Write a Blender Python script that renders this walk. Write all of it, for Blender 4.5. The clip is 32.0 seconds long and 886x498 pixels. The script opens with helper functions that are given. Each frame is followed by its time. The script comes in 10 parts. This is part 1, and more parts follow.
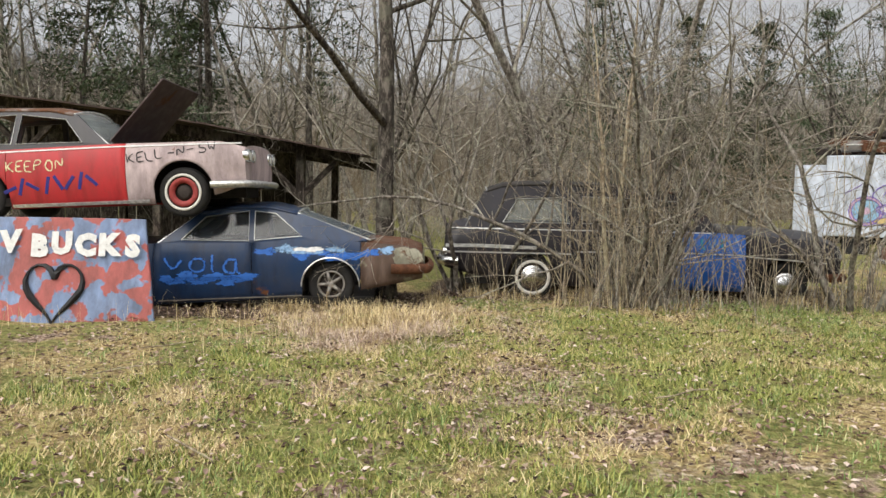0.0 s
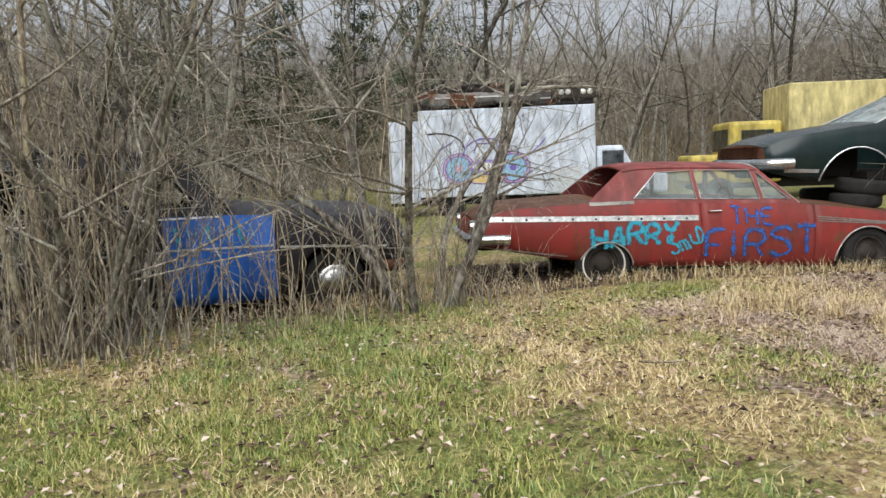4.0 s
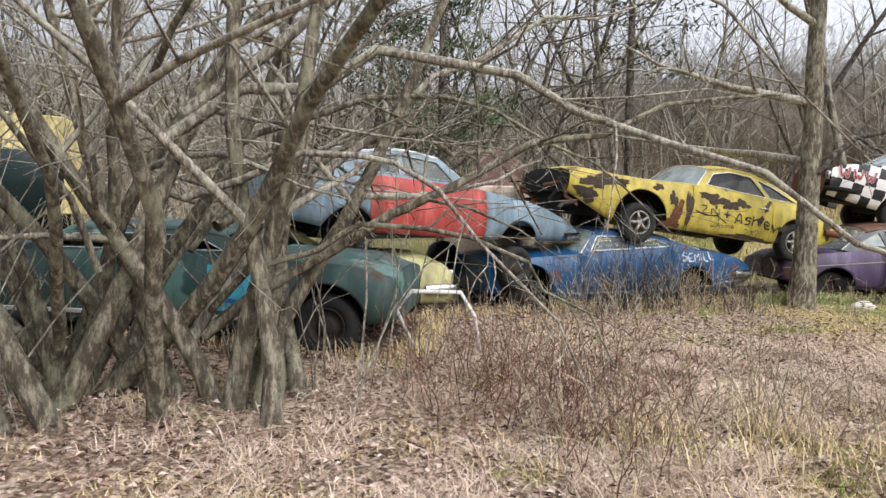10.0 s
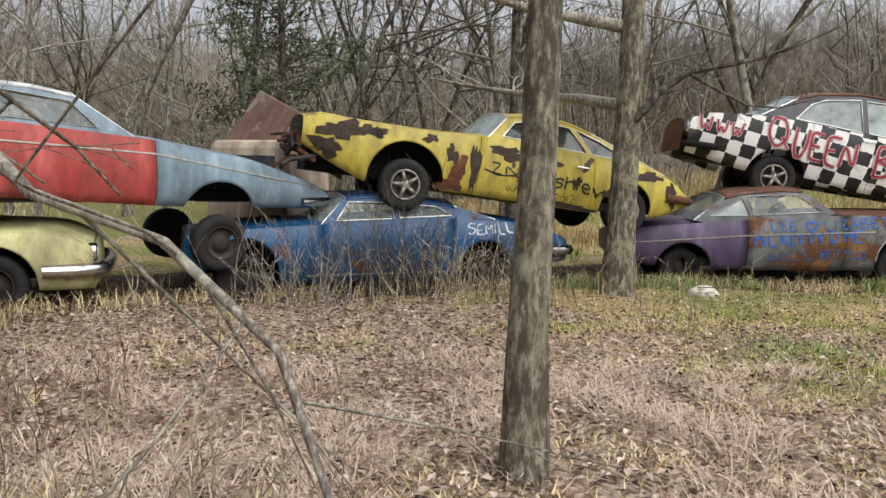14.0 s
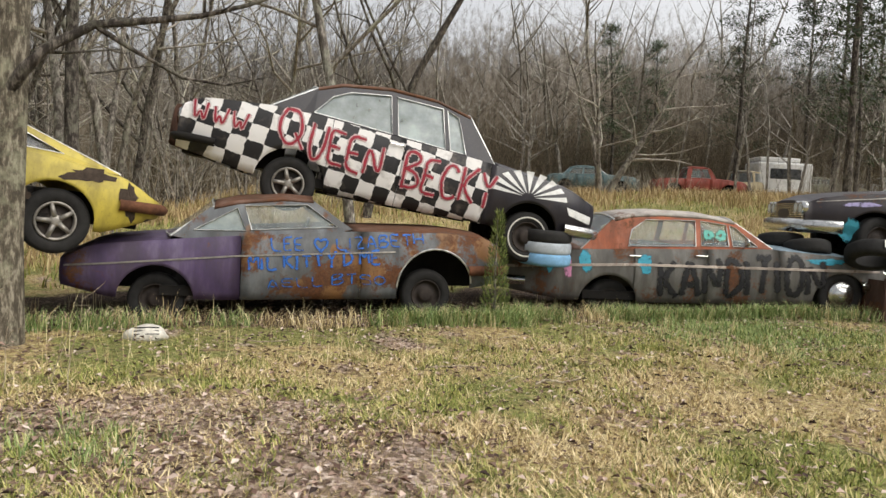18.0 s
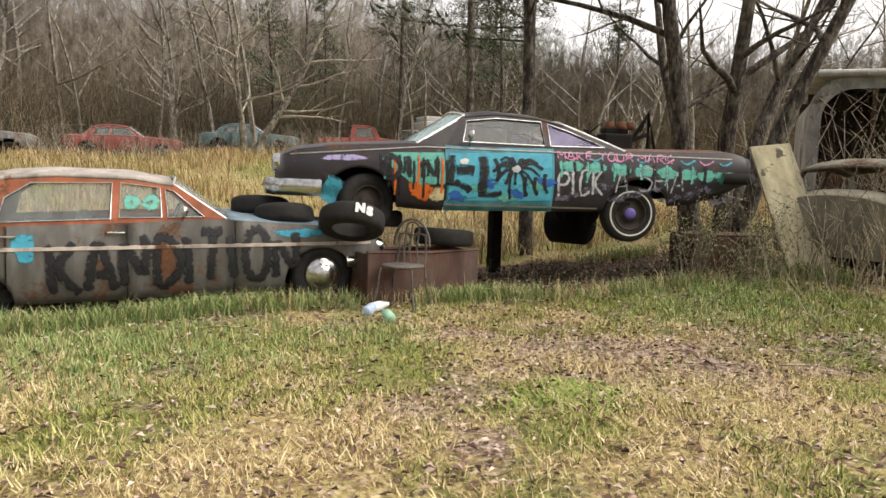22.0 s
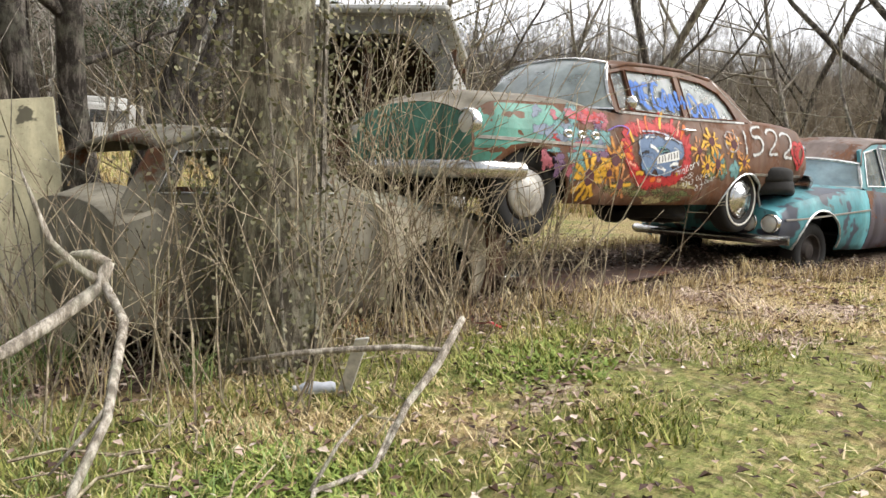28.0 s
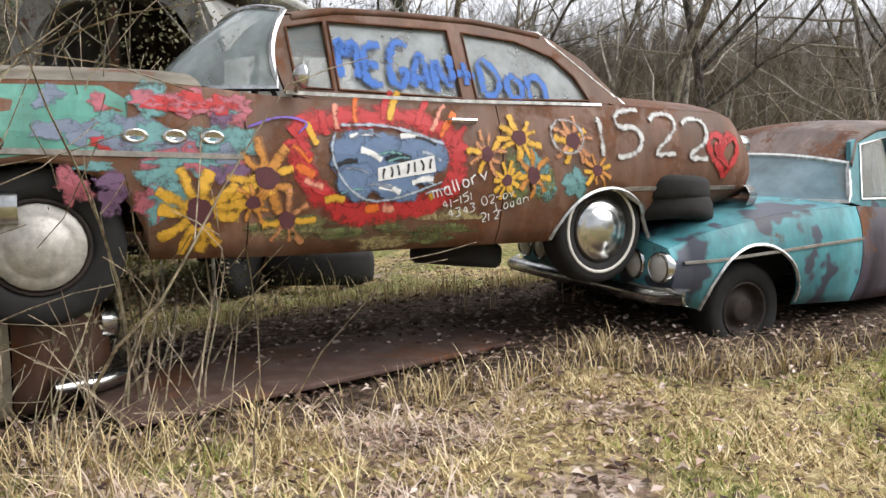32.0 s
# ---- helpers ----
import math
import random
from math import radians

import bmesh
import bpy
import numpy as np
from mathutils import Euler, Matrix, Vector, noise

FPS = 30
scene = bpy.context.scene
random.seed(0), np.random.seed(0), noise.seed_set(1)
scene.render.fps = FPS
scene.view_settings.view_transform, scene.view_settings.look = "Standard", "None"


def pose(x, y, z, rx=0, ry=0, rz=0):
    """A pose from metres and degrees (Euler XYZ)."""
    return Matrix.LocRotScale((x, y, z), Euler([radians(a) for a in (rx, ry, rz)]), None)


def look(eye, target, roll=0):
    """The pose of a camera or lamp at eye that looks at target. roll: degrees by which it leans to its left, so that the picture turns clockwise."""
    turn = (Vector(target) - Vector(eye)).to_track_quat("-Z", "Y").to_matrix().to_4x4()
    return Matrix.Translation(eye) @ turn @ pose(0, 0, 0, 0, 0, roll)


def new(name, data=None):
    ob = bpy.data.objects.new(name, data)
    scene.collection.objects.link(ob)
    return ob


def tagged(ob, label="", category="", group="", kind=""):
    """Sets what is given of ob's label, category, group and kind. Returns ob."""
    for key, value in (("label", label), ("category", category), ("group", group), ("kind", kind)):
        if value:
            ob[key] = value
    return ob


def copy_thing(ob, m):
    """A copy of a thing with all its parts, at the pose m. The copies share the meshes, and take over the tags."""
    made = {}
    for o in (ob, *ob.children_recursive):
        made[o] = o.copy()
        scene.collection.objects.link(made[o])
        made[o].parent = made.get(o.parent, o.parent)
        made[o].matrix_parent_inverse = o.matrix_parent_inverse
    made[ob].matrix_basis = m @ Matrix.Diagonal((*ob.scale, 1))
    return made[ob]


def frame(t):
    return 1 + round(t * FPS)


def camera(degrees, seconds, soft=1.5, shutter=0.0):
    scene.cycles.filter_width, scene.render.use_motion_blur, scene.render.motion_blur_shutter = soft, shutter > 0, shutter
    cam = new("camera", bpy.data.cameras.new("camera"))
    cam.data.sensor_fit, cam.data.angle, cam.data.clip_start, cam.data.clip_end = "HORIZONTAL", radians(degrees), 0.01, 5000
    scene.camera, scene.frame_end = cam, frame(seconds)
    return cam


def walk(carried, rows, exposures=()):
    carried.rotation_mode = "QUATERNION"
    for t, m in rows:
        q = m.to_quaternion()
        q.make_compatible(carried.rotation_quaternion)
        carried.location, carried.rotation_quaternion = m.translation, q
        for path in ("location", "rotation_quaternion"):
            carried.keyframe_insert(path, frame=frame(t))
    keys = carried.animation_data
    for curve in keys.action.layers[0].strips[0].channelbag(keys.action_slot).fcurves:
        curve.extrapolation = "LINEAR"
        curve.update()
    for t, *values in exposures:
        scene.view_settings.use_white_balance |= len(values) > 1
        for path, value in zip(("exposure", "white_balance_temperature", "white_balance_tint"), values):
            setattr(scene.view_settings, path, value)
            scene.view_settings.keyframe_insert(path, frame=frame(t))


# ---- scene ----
cam = camera(62.10, 32.0)
PATH = [
    (0.0, pose(0.069, -0.002, 1.499, 86.11, -1.00, 0.35)),
    (0.5, pose(0.388, 0.612, 1.501, 86.82, -1.55, -3.31)),
    (1.0, pose(0.690, 1.177, 1.507, 87.41, -1.64, -6.11)),
    (1.5, pose(0.996, 1.717, 1.509, 87.94, -1.35, -10.31)),
    (2.0, pose(1.341, 2.253, 1.500, 88.66, -0.60, -16.63)),
    (2.5, pose(1.719, 2.751, 1.485, 88.81, 0.98, -19.70)),
    (3.0, pose(2.169, 3.201, 1.471, 87.34, 2.14, -21.62)),
    (3.5, pose(2.594, 3.600, 1.462, 84.52, 2.09, -23.68)),
    (5.5, pose(4.323, 4.682, 1.460, 84.11, 1.22, -37.28)),
    (6.0, pose(4.847, 4.846, 1.474, 84.29, 0.06, -39.72)),
    (6.5, pose(5.395, 4.987, 1.488, 85.24, 0.45, -41.92)),
    (7.0, pose(5.951, 5.046, 1.486, 85.93, 1.08, -45.16)),
    (7.5, pose(6.480, 5.045, 1.484, 86.45, 1.18, -50.29)),
    (8.0, pose(7.085, 4.968, 1.476, 86.80, 0.40, -60.14)),
    (8.5, pose(7.637, 4.746, 1.464, 87.09, -0.77, -67.77)),
    (9.0, pose(8.130, 4.399, 1.447, 87.55, -1.72, -77.10)),
    (9.5, pose(8.551, 3.977, 1.427, 86.92, -2.41, -81.27)),
    (10.0, pose(8.921, 3.500, 1.407, 86.43, -1.28, -82.70)),
    (10.5, pose(9.276, 2.983, 1.385, 85.99, -1.41, -84.98)),
    (11.0, pose(9.639, 2.464, 1.363, 86.96, -3.11, -84.48)),
    (11.5, pose(10.024, 1.950, 1.338, 87.17, -4.33, -85.77)),
    (12.0, pose(10.433, 1.461, 1.314, 85.69, -4.77, -87.58)),
    (12.5, pose(10.839, 1.022, 1.297, 85.92, -3.83, -87.01)),
    (13.0, pose(11.229, 0.643, 1.286, 85.36, -2.89, -84.93)),
    (13.5, pose(11.637, 0.304, 1.285, 84.90, -1.40, -81.95)),
    (15.5, pose(13.186, -1.098, 1.226, 83.95, -1.07, -80.76)),
    (16.0, pose(13.537, -1.469, 1.213, 84.00, -1.29, -83.54)),
    (16.5, pose(13.877, -1.915, 1.203, 84.65, -1.26, -88.28)),
    (17.0, pose(14.157, -2.389, 1.200, 85.19, -1.65, -92.65)),
    (17.5, pose(14.424, -2.891, 1.206, 85.80, -2.06, -97.00)),
    (18.0, pose(14.657, -3.426, 1.220, 86.44, -2.89, -100.78)),
    (18.5, pose(14.824, -3.938, 1.235, 86.82, -3.27, -103.28)),
    (19.0, pose(15.059, -4.527, 1.248, 86.35, -2.72, -107.18)),
    (19.5, pose(15.262, -5.078, 1.257, 85.46, -1.90, -109.13)),
    (20.0, pose(15.488, -5.618, 1.264, 85.39, -1.46, -111.08)),
    (20.5, pose(15.708, -6.184, 1.269, 85.24, -1.43, -113.69)),
    (21.0, pose(15.903, -6.754, 1.274, 85.31, -2.03, -116.13)),
    (21.5, pose(16.085, -7.322, 1.286, 85.08, -1.90, -119.10)),
    (22.0, pose(16.259, -7.912, 1.307, 84.50, -1.92, -121.53)),
    (22.5, pose(16.406, -8.527, 1.331, 84.90, -3.25, -124.83)),
    (23.0, pose(16.510, -9.110, 1.352, 85.40, -4.58, -125.77)),
    (23.5, pose(16.617, -9.681, 1.367, 85.25, -4.50, -125.26)),
    (24.0, pose(16.692, -10.255, 1.383, 84.85, -3.67, -125.91)),
    (24.5, pose(16.713, -10.814, 1.399, 84.20, -2.50, -126.52)),
    (25.0, pose(16.772, -11.394, 1.417, 84.37, -1.58, -127.53)),
    (25.5, pose(16.775, -11.959, 1.430, 85.07, -2.00, -127.43)),
    (26.0, pose(16.777, -12.574, 1.426, 84.35, -1.72, -130.75)),
    (26.5, pose(16.706, -13.193, 1.422, 83.22, -2.34, -134.40)),
    (28.5, pose(16.642, -15.588, 1.447, 84.31, -1.43, -138.14)),
    (29.0, pose(16.601, -16.183, 1.467, 81.86, -0.80, -138.21)),
    (29.5, pose(16.574, -16.722, 1.512, 80.94, 0.19, -137.71)),
    (30.0, pose(16.541, -17.248, 1.554, 81.78, 0.69, -136.04)),
    (30.5, pose(16.516, -17.733, 1.584, 82.93, 0.80, -133.68)),
    (31.0, pose(16.515, -18.218, 1.613, 83.61, 1.11, -132.18)),
    (31.5, pose(16.520, -18.662, 1.639, 83.86, 0.52, -129.56)),
    (32.0, pose(16.527, -19.146, 1.665, 83.80, -0.16, -128.73)),
]
walk(cam, PATH, [(0.0, 0.62, 6500, 10), (2.0, 0.6, 6400, 10), (4.0, 0.56, 6150, 9), (6.0, 0.52, 6150, 9), (7.5, 0.6, 6500, 10), (8.3, 0.76, 6550, 11), (9.2, 0.96, 6200, 12), (10.5, 0.95, 6100, 12), (12.5, 0.67, 6200, 10), (14.0, 0.58, 6250, 10),
                 (16.0, 0.62, 6150, 9), (18.0, 0.6, 6500, 10), (20.0, 0.8, 6800, 11), (22.0, 0.94, 6850, 12), (24.0, 1.14, 6750, 11), (26.0, 1.25, 6500, 10), (29.0, 1.04, 6350, 11), (32.0, 0.92, 6200, 12)])
# ---- light ----
world = bpy.data.worlds.new("overcast_sky")
scene.world = world
world.use_nodes = True
wt = world.node_tree
sky = wt.nodes.new("ShaderNodeTexSky")
sky.sky_type = "NISHITA"
sky.sun_disc = False
sky.sun_elevation, sky.sun_rotation = radians(48), radians(150)
sky.air_density, sky.dust_density = 1.2, 4.0
grey = wt.nodes.new("ShaderNodeHueSaturation")
grey.inputs["Saturation"].default_value = 0.22
wt.links.new(sky.outputs[0], grey.inputs["Color"])
cloud = wt.nodes.new("ShaderNodeMix")
cloud.data_type = "RGBA"
cloud.inputs[0].default_value = 0.6
cloud.inputs[7].default_value = (3.05, 3.1, 3.25, 1)
wt.links.new(grey.outputs[0], cloud.inputs[6])
wt.links.new(cloud.outputs[2], wt.nodes["Background"].inputs[0])
wt.nodes["Background"].inputs[1].default_value = 0.115
sun = new("sun", bpy.data.lights.new("sun", "SUN"))
sun.data.energy, sun.data.angle, sun.data.color = 2.5, radians(60), (1.0, 0.96, 0.9)
sun.matrix_world = look((-10, -20, 30), (10, 0, 0))

# ---- materials ----
MATS = {}


def nodes_of(name, rough=0.7, metal=0.0, spec=0.4):
    m = bpy.data.materials.new(name)
    m.use_nodes = True
    nt = m.node_tree
    b = nt.nodes["Principled BSDF"]
    b.inputs["Roughness"].default_value = rough
    b.inputs["Metallic"].default_value = metal
    b.inputs["Specular IOR Level"].default_value = spec
    return m, nt, b


def noise_node(nt, scale, detail=4, rough=0.6, coord="Object", stretch=None):
    tc = nt.nodes.new("ShaderNodeTexCoord")
    n = nt.nodes.new("ShaderNodeTexNoise")
    n.inputs["Scale"].default_value = scale
    n.inputs["Detail"].default_value = detail
    n.inputs["Roughness"].default_value = rough
    if stretch:
        mp = nt.nodes.new("ShaderNodeMapping")
        mp.inputs["Scale"].default_value = stretch
        nt.links.new(tc.outputs[coord], mp.inputs[0])
        nt.links.new(mp.outputs[0], n.inputs["Vector"])
    else:
        nt.links.new(tc.outputs[coord], n.inputs["Vector"])
    return n


def ramp_node(nt, src, stops):
    r = nt.nodes.new("ShaderNodeValToRGB")
    els = r.color_ramp.elements
    els[0].position, els[0].color = stops[0][0], (*stops[0][1], 1)
    els[1].position, els[1].color = stops[-1][0], (*stops[-1][1], 1)
    for p, c in stops[1:-1]:
        e = els.new(p)
        e.color = (*c, 1)
    nt.links.new(src, r.inputs[0])
    return r


def mix_node(nt, fac, a, b):
    m = nt.nodes.new("ShaderNodeMix")
    m.data_type = "RGBA"
    for sock, v in ((m.inputs[0], fac), (m.inputs[6], a), (m.inputs[7], b)):
        if isinstance(v, (tuple, float, int)):
            sock.default_value = (*v, 1) if isinstance(v, tuple) else v
        else:
            nt.links.new(v, sock)
    return m.outputs[2]


def bump_node(nt, b, src, strength=0.3, dist=0.01):
    bp = nt.nodes.new("ShaderNodeBump")
    bp.inputs["Strength"].default_value = strength
    bp.inputs["Distance"].default_value = dist
    nt.links.new(src, bp.inputs["Height"])
    nt.links.new(bp.outputs[0], b.inputs["Normal"])


RUST_A, RUST_B = (0.07, 0.028, 0.014), (0.19, 0.075, 0.03)


def paint(name, col, rust=0.35, fade=0.25, rough=0.45, second=None, second_at=0.55, second_scale=1.6, grime=0.42):
    """Weathered car paint: faded blotches, rust patches and fine speckle."""
    if name in MATS:
        return MATS[name]
    m, nt, b = nodes_of(name, rough)
    big = noise_node(nt, 1.7, 5, 0.65)
    fine = noise_node(nt, 28, 6, 0.7)
    streak = noise_node(nt, 5, 4, 0.6, "Object", (1.0, 1.0, 0.25))
    pale = tuple(min(1, c * 1.25 + 0.05) for c in col)
    dark = tuple(c * 0.62 for c in col)
    r1 = ramp_node(nt, streak.outputs[0], [(0.3, dark), (0.5, col), (0.72, pale if fade > 0.1 else col)])
    out = r1.outputs[0]
    if second:
        s2 = noise_node(nt, second_scale, 3, 0.55)
        k = ramp_node(nt, s2.outputs[0], [(second_at - 0.015, (0, 0, 0)), (second_at + 0.015, (1, 1, 1))])
        out = mix_node(nt, k.outputs[0], out, second)
    rustc = ramp_node(nt, fine.outputs[0], [(0.3, RUST_A), (0.7, RUST_B)])
    add = nt.nodes.new("ShaderNodeMath")
    add.operation = "MULTIPLY_ADD"
    nt.links.new(fine.outputs[0], add.inputs[0])
    add.inputs[1].default_value = 0.35
    nt.links.new(big.outputs[0], add.inputs[2])
    lo = 0.92 - 0.42 * rust
    k2 = ramp_node(nt, add.outputs[0], [(lo - 0.03, (0, 0, 0)), (lo + 0.05, (1, 1, 1))])
    out = mix_node(nt, k2.outputs[0], out, rustc.outputs[0])
    dirt = noise_node(nt, 2.6, 8, 0.72, "Object", (1.0, 1.0, 0.5))
    dk = ramp_node(nt, dirt.outputs[0], [(0.42, (0, 0, 0)), (0.62, (grime,) * 3)])
    out = mix_node(nt, dk.outputs[0], out, (0.06, 0.048, 0.036))
    chip = noise_node(nt, 60, 3, 0.6)
    ck_ = ramp_node(nt, chip.outputs[0], [(0.64, (0, 0, 0)), (0.7, (0.55,) * 3)])
    out = mix_node(nt, ck_.outputs[0], out, (0.1, 0.07, 0.05))
    nt.links.new(out, b.inputs["Base Color"])
    rr = ramp_node(nt, k2.outputs[0], [(0.0, (rough,) * 3), (1.0, (0.9,) * 3)])
    nt.links.new(rr.outputs[0], b.inputs["Roughness"])
    bump_node(nt, b, add.outputs[0], 0.12, 0.01)
    MATS[name] = m
    return m


def plain(name, col, rough=0.6, metal=0.0, var=0.25, scale=9.0, bump=0.15, spec=0.4):
    if name in MATS:
        return MATS[name]
    m, nt, b = nodes_of(name, rough, metal, spec)
    n = noise_node(nt, scale, 6, 0.65)
    r = ramp_node(nt, n.outputs[0], [(0.3, tuple(c * (1 - var) for c in col)), (0.7, tuple(min(1, c * (1 + var)) for c in col))])
    nt.links.new(r.outputs[0], b.inputs["Base Color"])
    if bump:
        bump_node(nt, b, n.outputs[0], bump, 0.01)
    MATS[name] = m
    return m


def spray(name, col, cover=0.62):
    """Spray paint that thins out in speckles."""
    if name in MATS:
        return MATS[name]
    m, nt, b = nodes_of(name, 0.6)
    n = noise_node(nt, 14, 6, 0.75)
    r = ramp_node(nt, n.outputs[0], [(0.3, tuple(c * 0.7 for c in col)), (0.65, col)])
    nt.links.new(r.outputs[0], b.inputs["Base Color"])
    at_ = nt.nodes.new("ShaderNodeAttribute")
    at_.attribute_name = "thin"
    sub = nt.nodes.new("ShaderNodeMath")
    sub.operation = "MULTIPLY_ADD"
    sub.inputs[1].default_value = -0.62
    nt.links.new(at_.outputs["Fac"], sub.inputs[0])
    nt.links.new(n.outputs[0], sub.inputs[2])
    al = ramp_node(nt, sub.outputs[0], [(0.5 - cover * 0.35, (0, 0, 0)), (0.5 - cover * 0.35 + 0.22, (1, 1, 1))])
    nt.links.new(al.outputs[0], b.inputs["Alpha"])
    MATS[name] = m
    return m


def by_island(name, stops, rough=0.8, var_scale=6.0, translucent=False):
    if name in MATS:
        return MATS[name]
    m, nt, b = nodes_of(name, rough, 0, 0.25)
    g = nt.nodes.new("ShaderNodeNewGeometry")
    r = ramp_node(nt, g.outputs["Random Per Island"], stops)
    nt.links.new(r.outputs[0], b.inputs["Base Color"])
    MATS[name] = m
    return m


def bark(name, lo, hi, scale=7.0):
    if name in MATS:
        return MATS[name]
    m, nt, b = nodes_of(name, 0.9, 0, 0.2)
    n = noise_node(nt, scale * 2.2, 9, 0.75, "Object", (1, 1, 0.3))
    n2 = noise_node(nt, 3.5, 6, 0.7)
    r = ramp_node(nt, n.outputs[0], [(0.43, tuple(q * 0.6 for q in lo)), (0.5, lo), (0.6, hi)])
    lk_ = ramp_node(nt, n2.outputs[0], [(0.5, (0, 0, 0)), (0.62, (0.5,) * 3)])
    out = mix_node(nt, lk_.outputs[0], r.outputs[0], tuple(q * (1.12 if i == 1 else 1.0) * 1.1 for i, q in enumerate(hi)))
    nt.links.new(out, b.inputs["Base Color"])
    bump_node(nt, b, n.outputs[0], 0.8, 0.03)
    MATS[name] = m
    return m


def glass_mat(name, tint=(0.55, 0.62, 0.6), dust=0.35):
    """Dusty car glass: part clear, part film of dirt, glossy on top."""
    if name in MATS:
        return MATS[name]
    m, nt, b = nodes_of(name, 0.08, 0, 0.5)
    n = noise_node(nt, 3.5, 5, 0.6)
    r = ramp_node(nt, n.outputs[0], [(0.25, tuple(c * 0.75 for c in tint)), (0.75, tint)])
    nt.links.new(r.outputs[0], b.inputs["Base Color"])
    a = ramp_node(nt, n.outputs[0], [(0.25, (dust * 0.6,) * 3), (0.75, (min(1, dust * 1.35),) * 3)])
    nt.links.new(a.outputs[0], b.inputs["Alpha"])
    MATS[name] = m
    return m


CHROME = plain("old_chrome", (0.62, 0.62, 0.6), 0.24, 1.0, 0.3, 14, 0.05)
TRIM = plain("dull_bright_trim", (0.6, 0.6, 0.58), 0.4, 0.7, 0.45, 20, 0.05)
RUSTY = plain("rusty_iron", (0.12, 0.05, 0.025), 0.95, 0.1, 0.55, 8, 0.5)
RUBBER = plain("weathered_rubber", (0.018, 0.017, 0.016), 0.85, 0, 0.35, 12, 0.2)
WHITEWALL = plain("whitewall_rubber", (0.68, 0.66, 0.6), 0.8, 0, 0.15, 9, 0.05)
# near-black for dark parts; under and inside the cars the shade is its colour
DARK = plain("dark_parts_and_shade", (0.01, 0.0085, 0.007), 0.95, 0, 0.5, 6, 0.3)
SEAT = plain("rotted_upholstery", (0.045, 0.038, 0.03), 0.95, 0, 0.4, 7, 0.4)
STEEL = plain("steel_rim", (0.04, 0.031, 0.026), 0.7, 0.3, 0.4, 12, 0.2)
GLASS = glass_mat("dusty_glass", (0.5, 0.56, 0.55), 0.3)
GLASS_PALE = glass_mat("frosted_dirty_glass", (0.5, 0.58, 0.58), 0.62)
GLASS_MID = glass_mat("filmy_glass", (0.5, 0.56, 0.56), 0.5)
# nearly opaque black panes: the shade inside is put into the glass colour
GLASS_DARK = glass_mat("dark_inside_glass", (0.035, 0.04, 0.045), 0.9)
LAMP = plain("headlamp_glass", (0.75, 0.75, 0.7), 0.15, 0.2, 0.1, 20, 0.05)
TAILRED = plain("tail_lamp_red", (0.3, 0.02, 0.02), 0.2, 0, 0.2, 20, 0.05)
WHITE_P = plain("flaking_white_paint", (0.72, 0.72, 0.7), 0.6, 0, 0.18, 4, 0.2)

# ---- mesh helpers ----


def mesh_object(name, verts, faces, material, parent=None, label="", smooth=False):
    me = bpy.data.meshes.new(name)
    me.from_pydata([tuple(v) for v in verts], [], faces)
    me.update()
    if smooth:
        me.polygons.foreach_set("use_smooth", [True] * len(me.polygons))
    for mt in (material if isinstance(material, (list, tuple)) else [material]):
        me.materials.append(mt)
    ob = new(name, me)
    if parent:
        ob.parent = parent
    if label:
        ob["label"] = label
    return ob


def part(name, bm, material, parent=None, label="", smooth=False):
    me = bpy.data.meshes.new(name)
    bm.normal_update()
    bm.to_mesh(me)
    bm.free()
    if smooth:
        me.polygons.foreach_set("use_smooth", [True] * len(me.polygons))
    me.materials.append(material)
    ob = new(name, me)
    if parent:
        ob.parent = parent
    if label:
        ob["label"] = label
    return ob


def empty(name, m, label, category, group="", kind=""):
    e = new(name)
    e.empty_display_size = 0.2
    e.matrix_world = m
    return tagged(e, label, category, group, kind)


def box_bm(x0, x1, y0, y1, z0, z1, bevel=0.0):
    bm = bmesh.new()
    bmesh.ops.create_cube(bm, size=1)
    for v in bm.verts:
        v.co = Vector(((x0 + x1) / 2 + v.co.x * (x1 - x0), (y0 + y1) / 2 + v.co.y * (y1 - y0), (z0 + z1) / 2 + v.co.z * (z1 - z0)))
    if bevel:
        bmesh.ops.bevel(bm, geom=bm.edges[:], offset=bevel, segments=2, affect="EDGES", profile=0.5)
    return bm


def lathe(profile, seg=28, axis="y"):
    """A turned shape: profile of (radius, along)."""
    vs, fs = [], []
    n = len(profile)
    for i in range(seg):
        a = 2 * math.pi * i / seg
        for r, h in profile:
            vs.append((r * math.cos(a), h, r * math.sin(a)) if axis == "y" else (r * math.cos(a), r * math.sin(a), h))
    for i in range(seg):
        j = (i + 1) % seg
        for k in range(n - 1):
            fs.append((i * n + k, i * n + k + 1, j * n + k + 1, j * n + k))
    return vs, fs


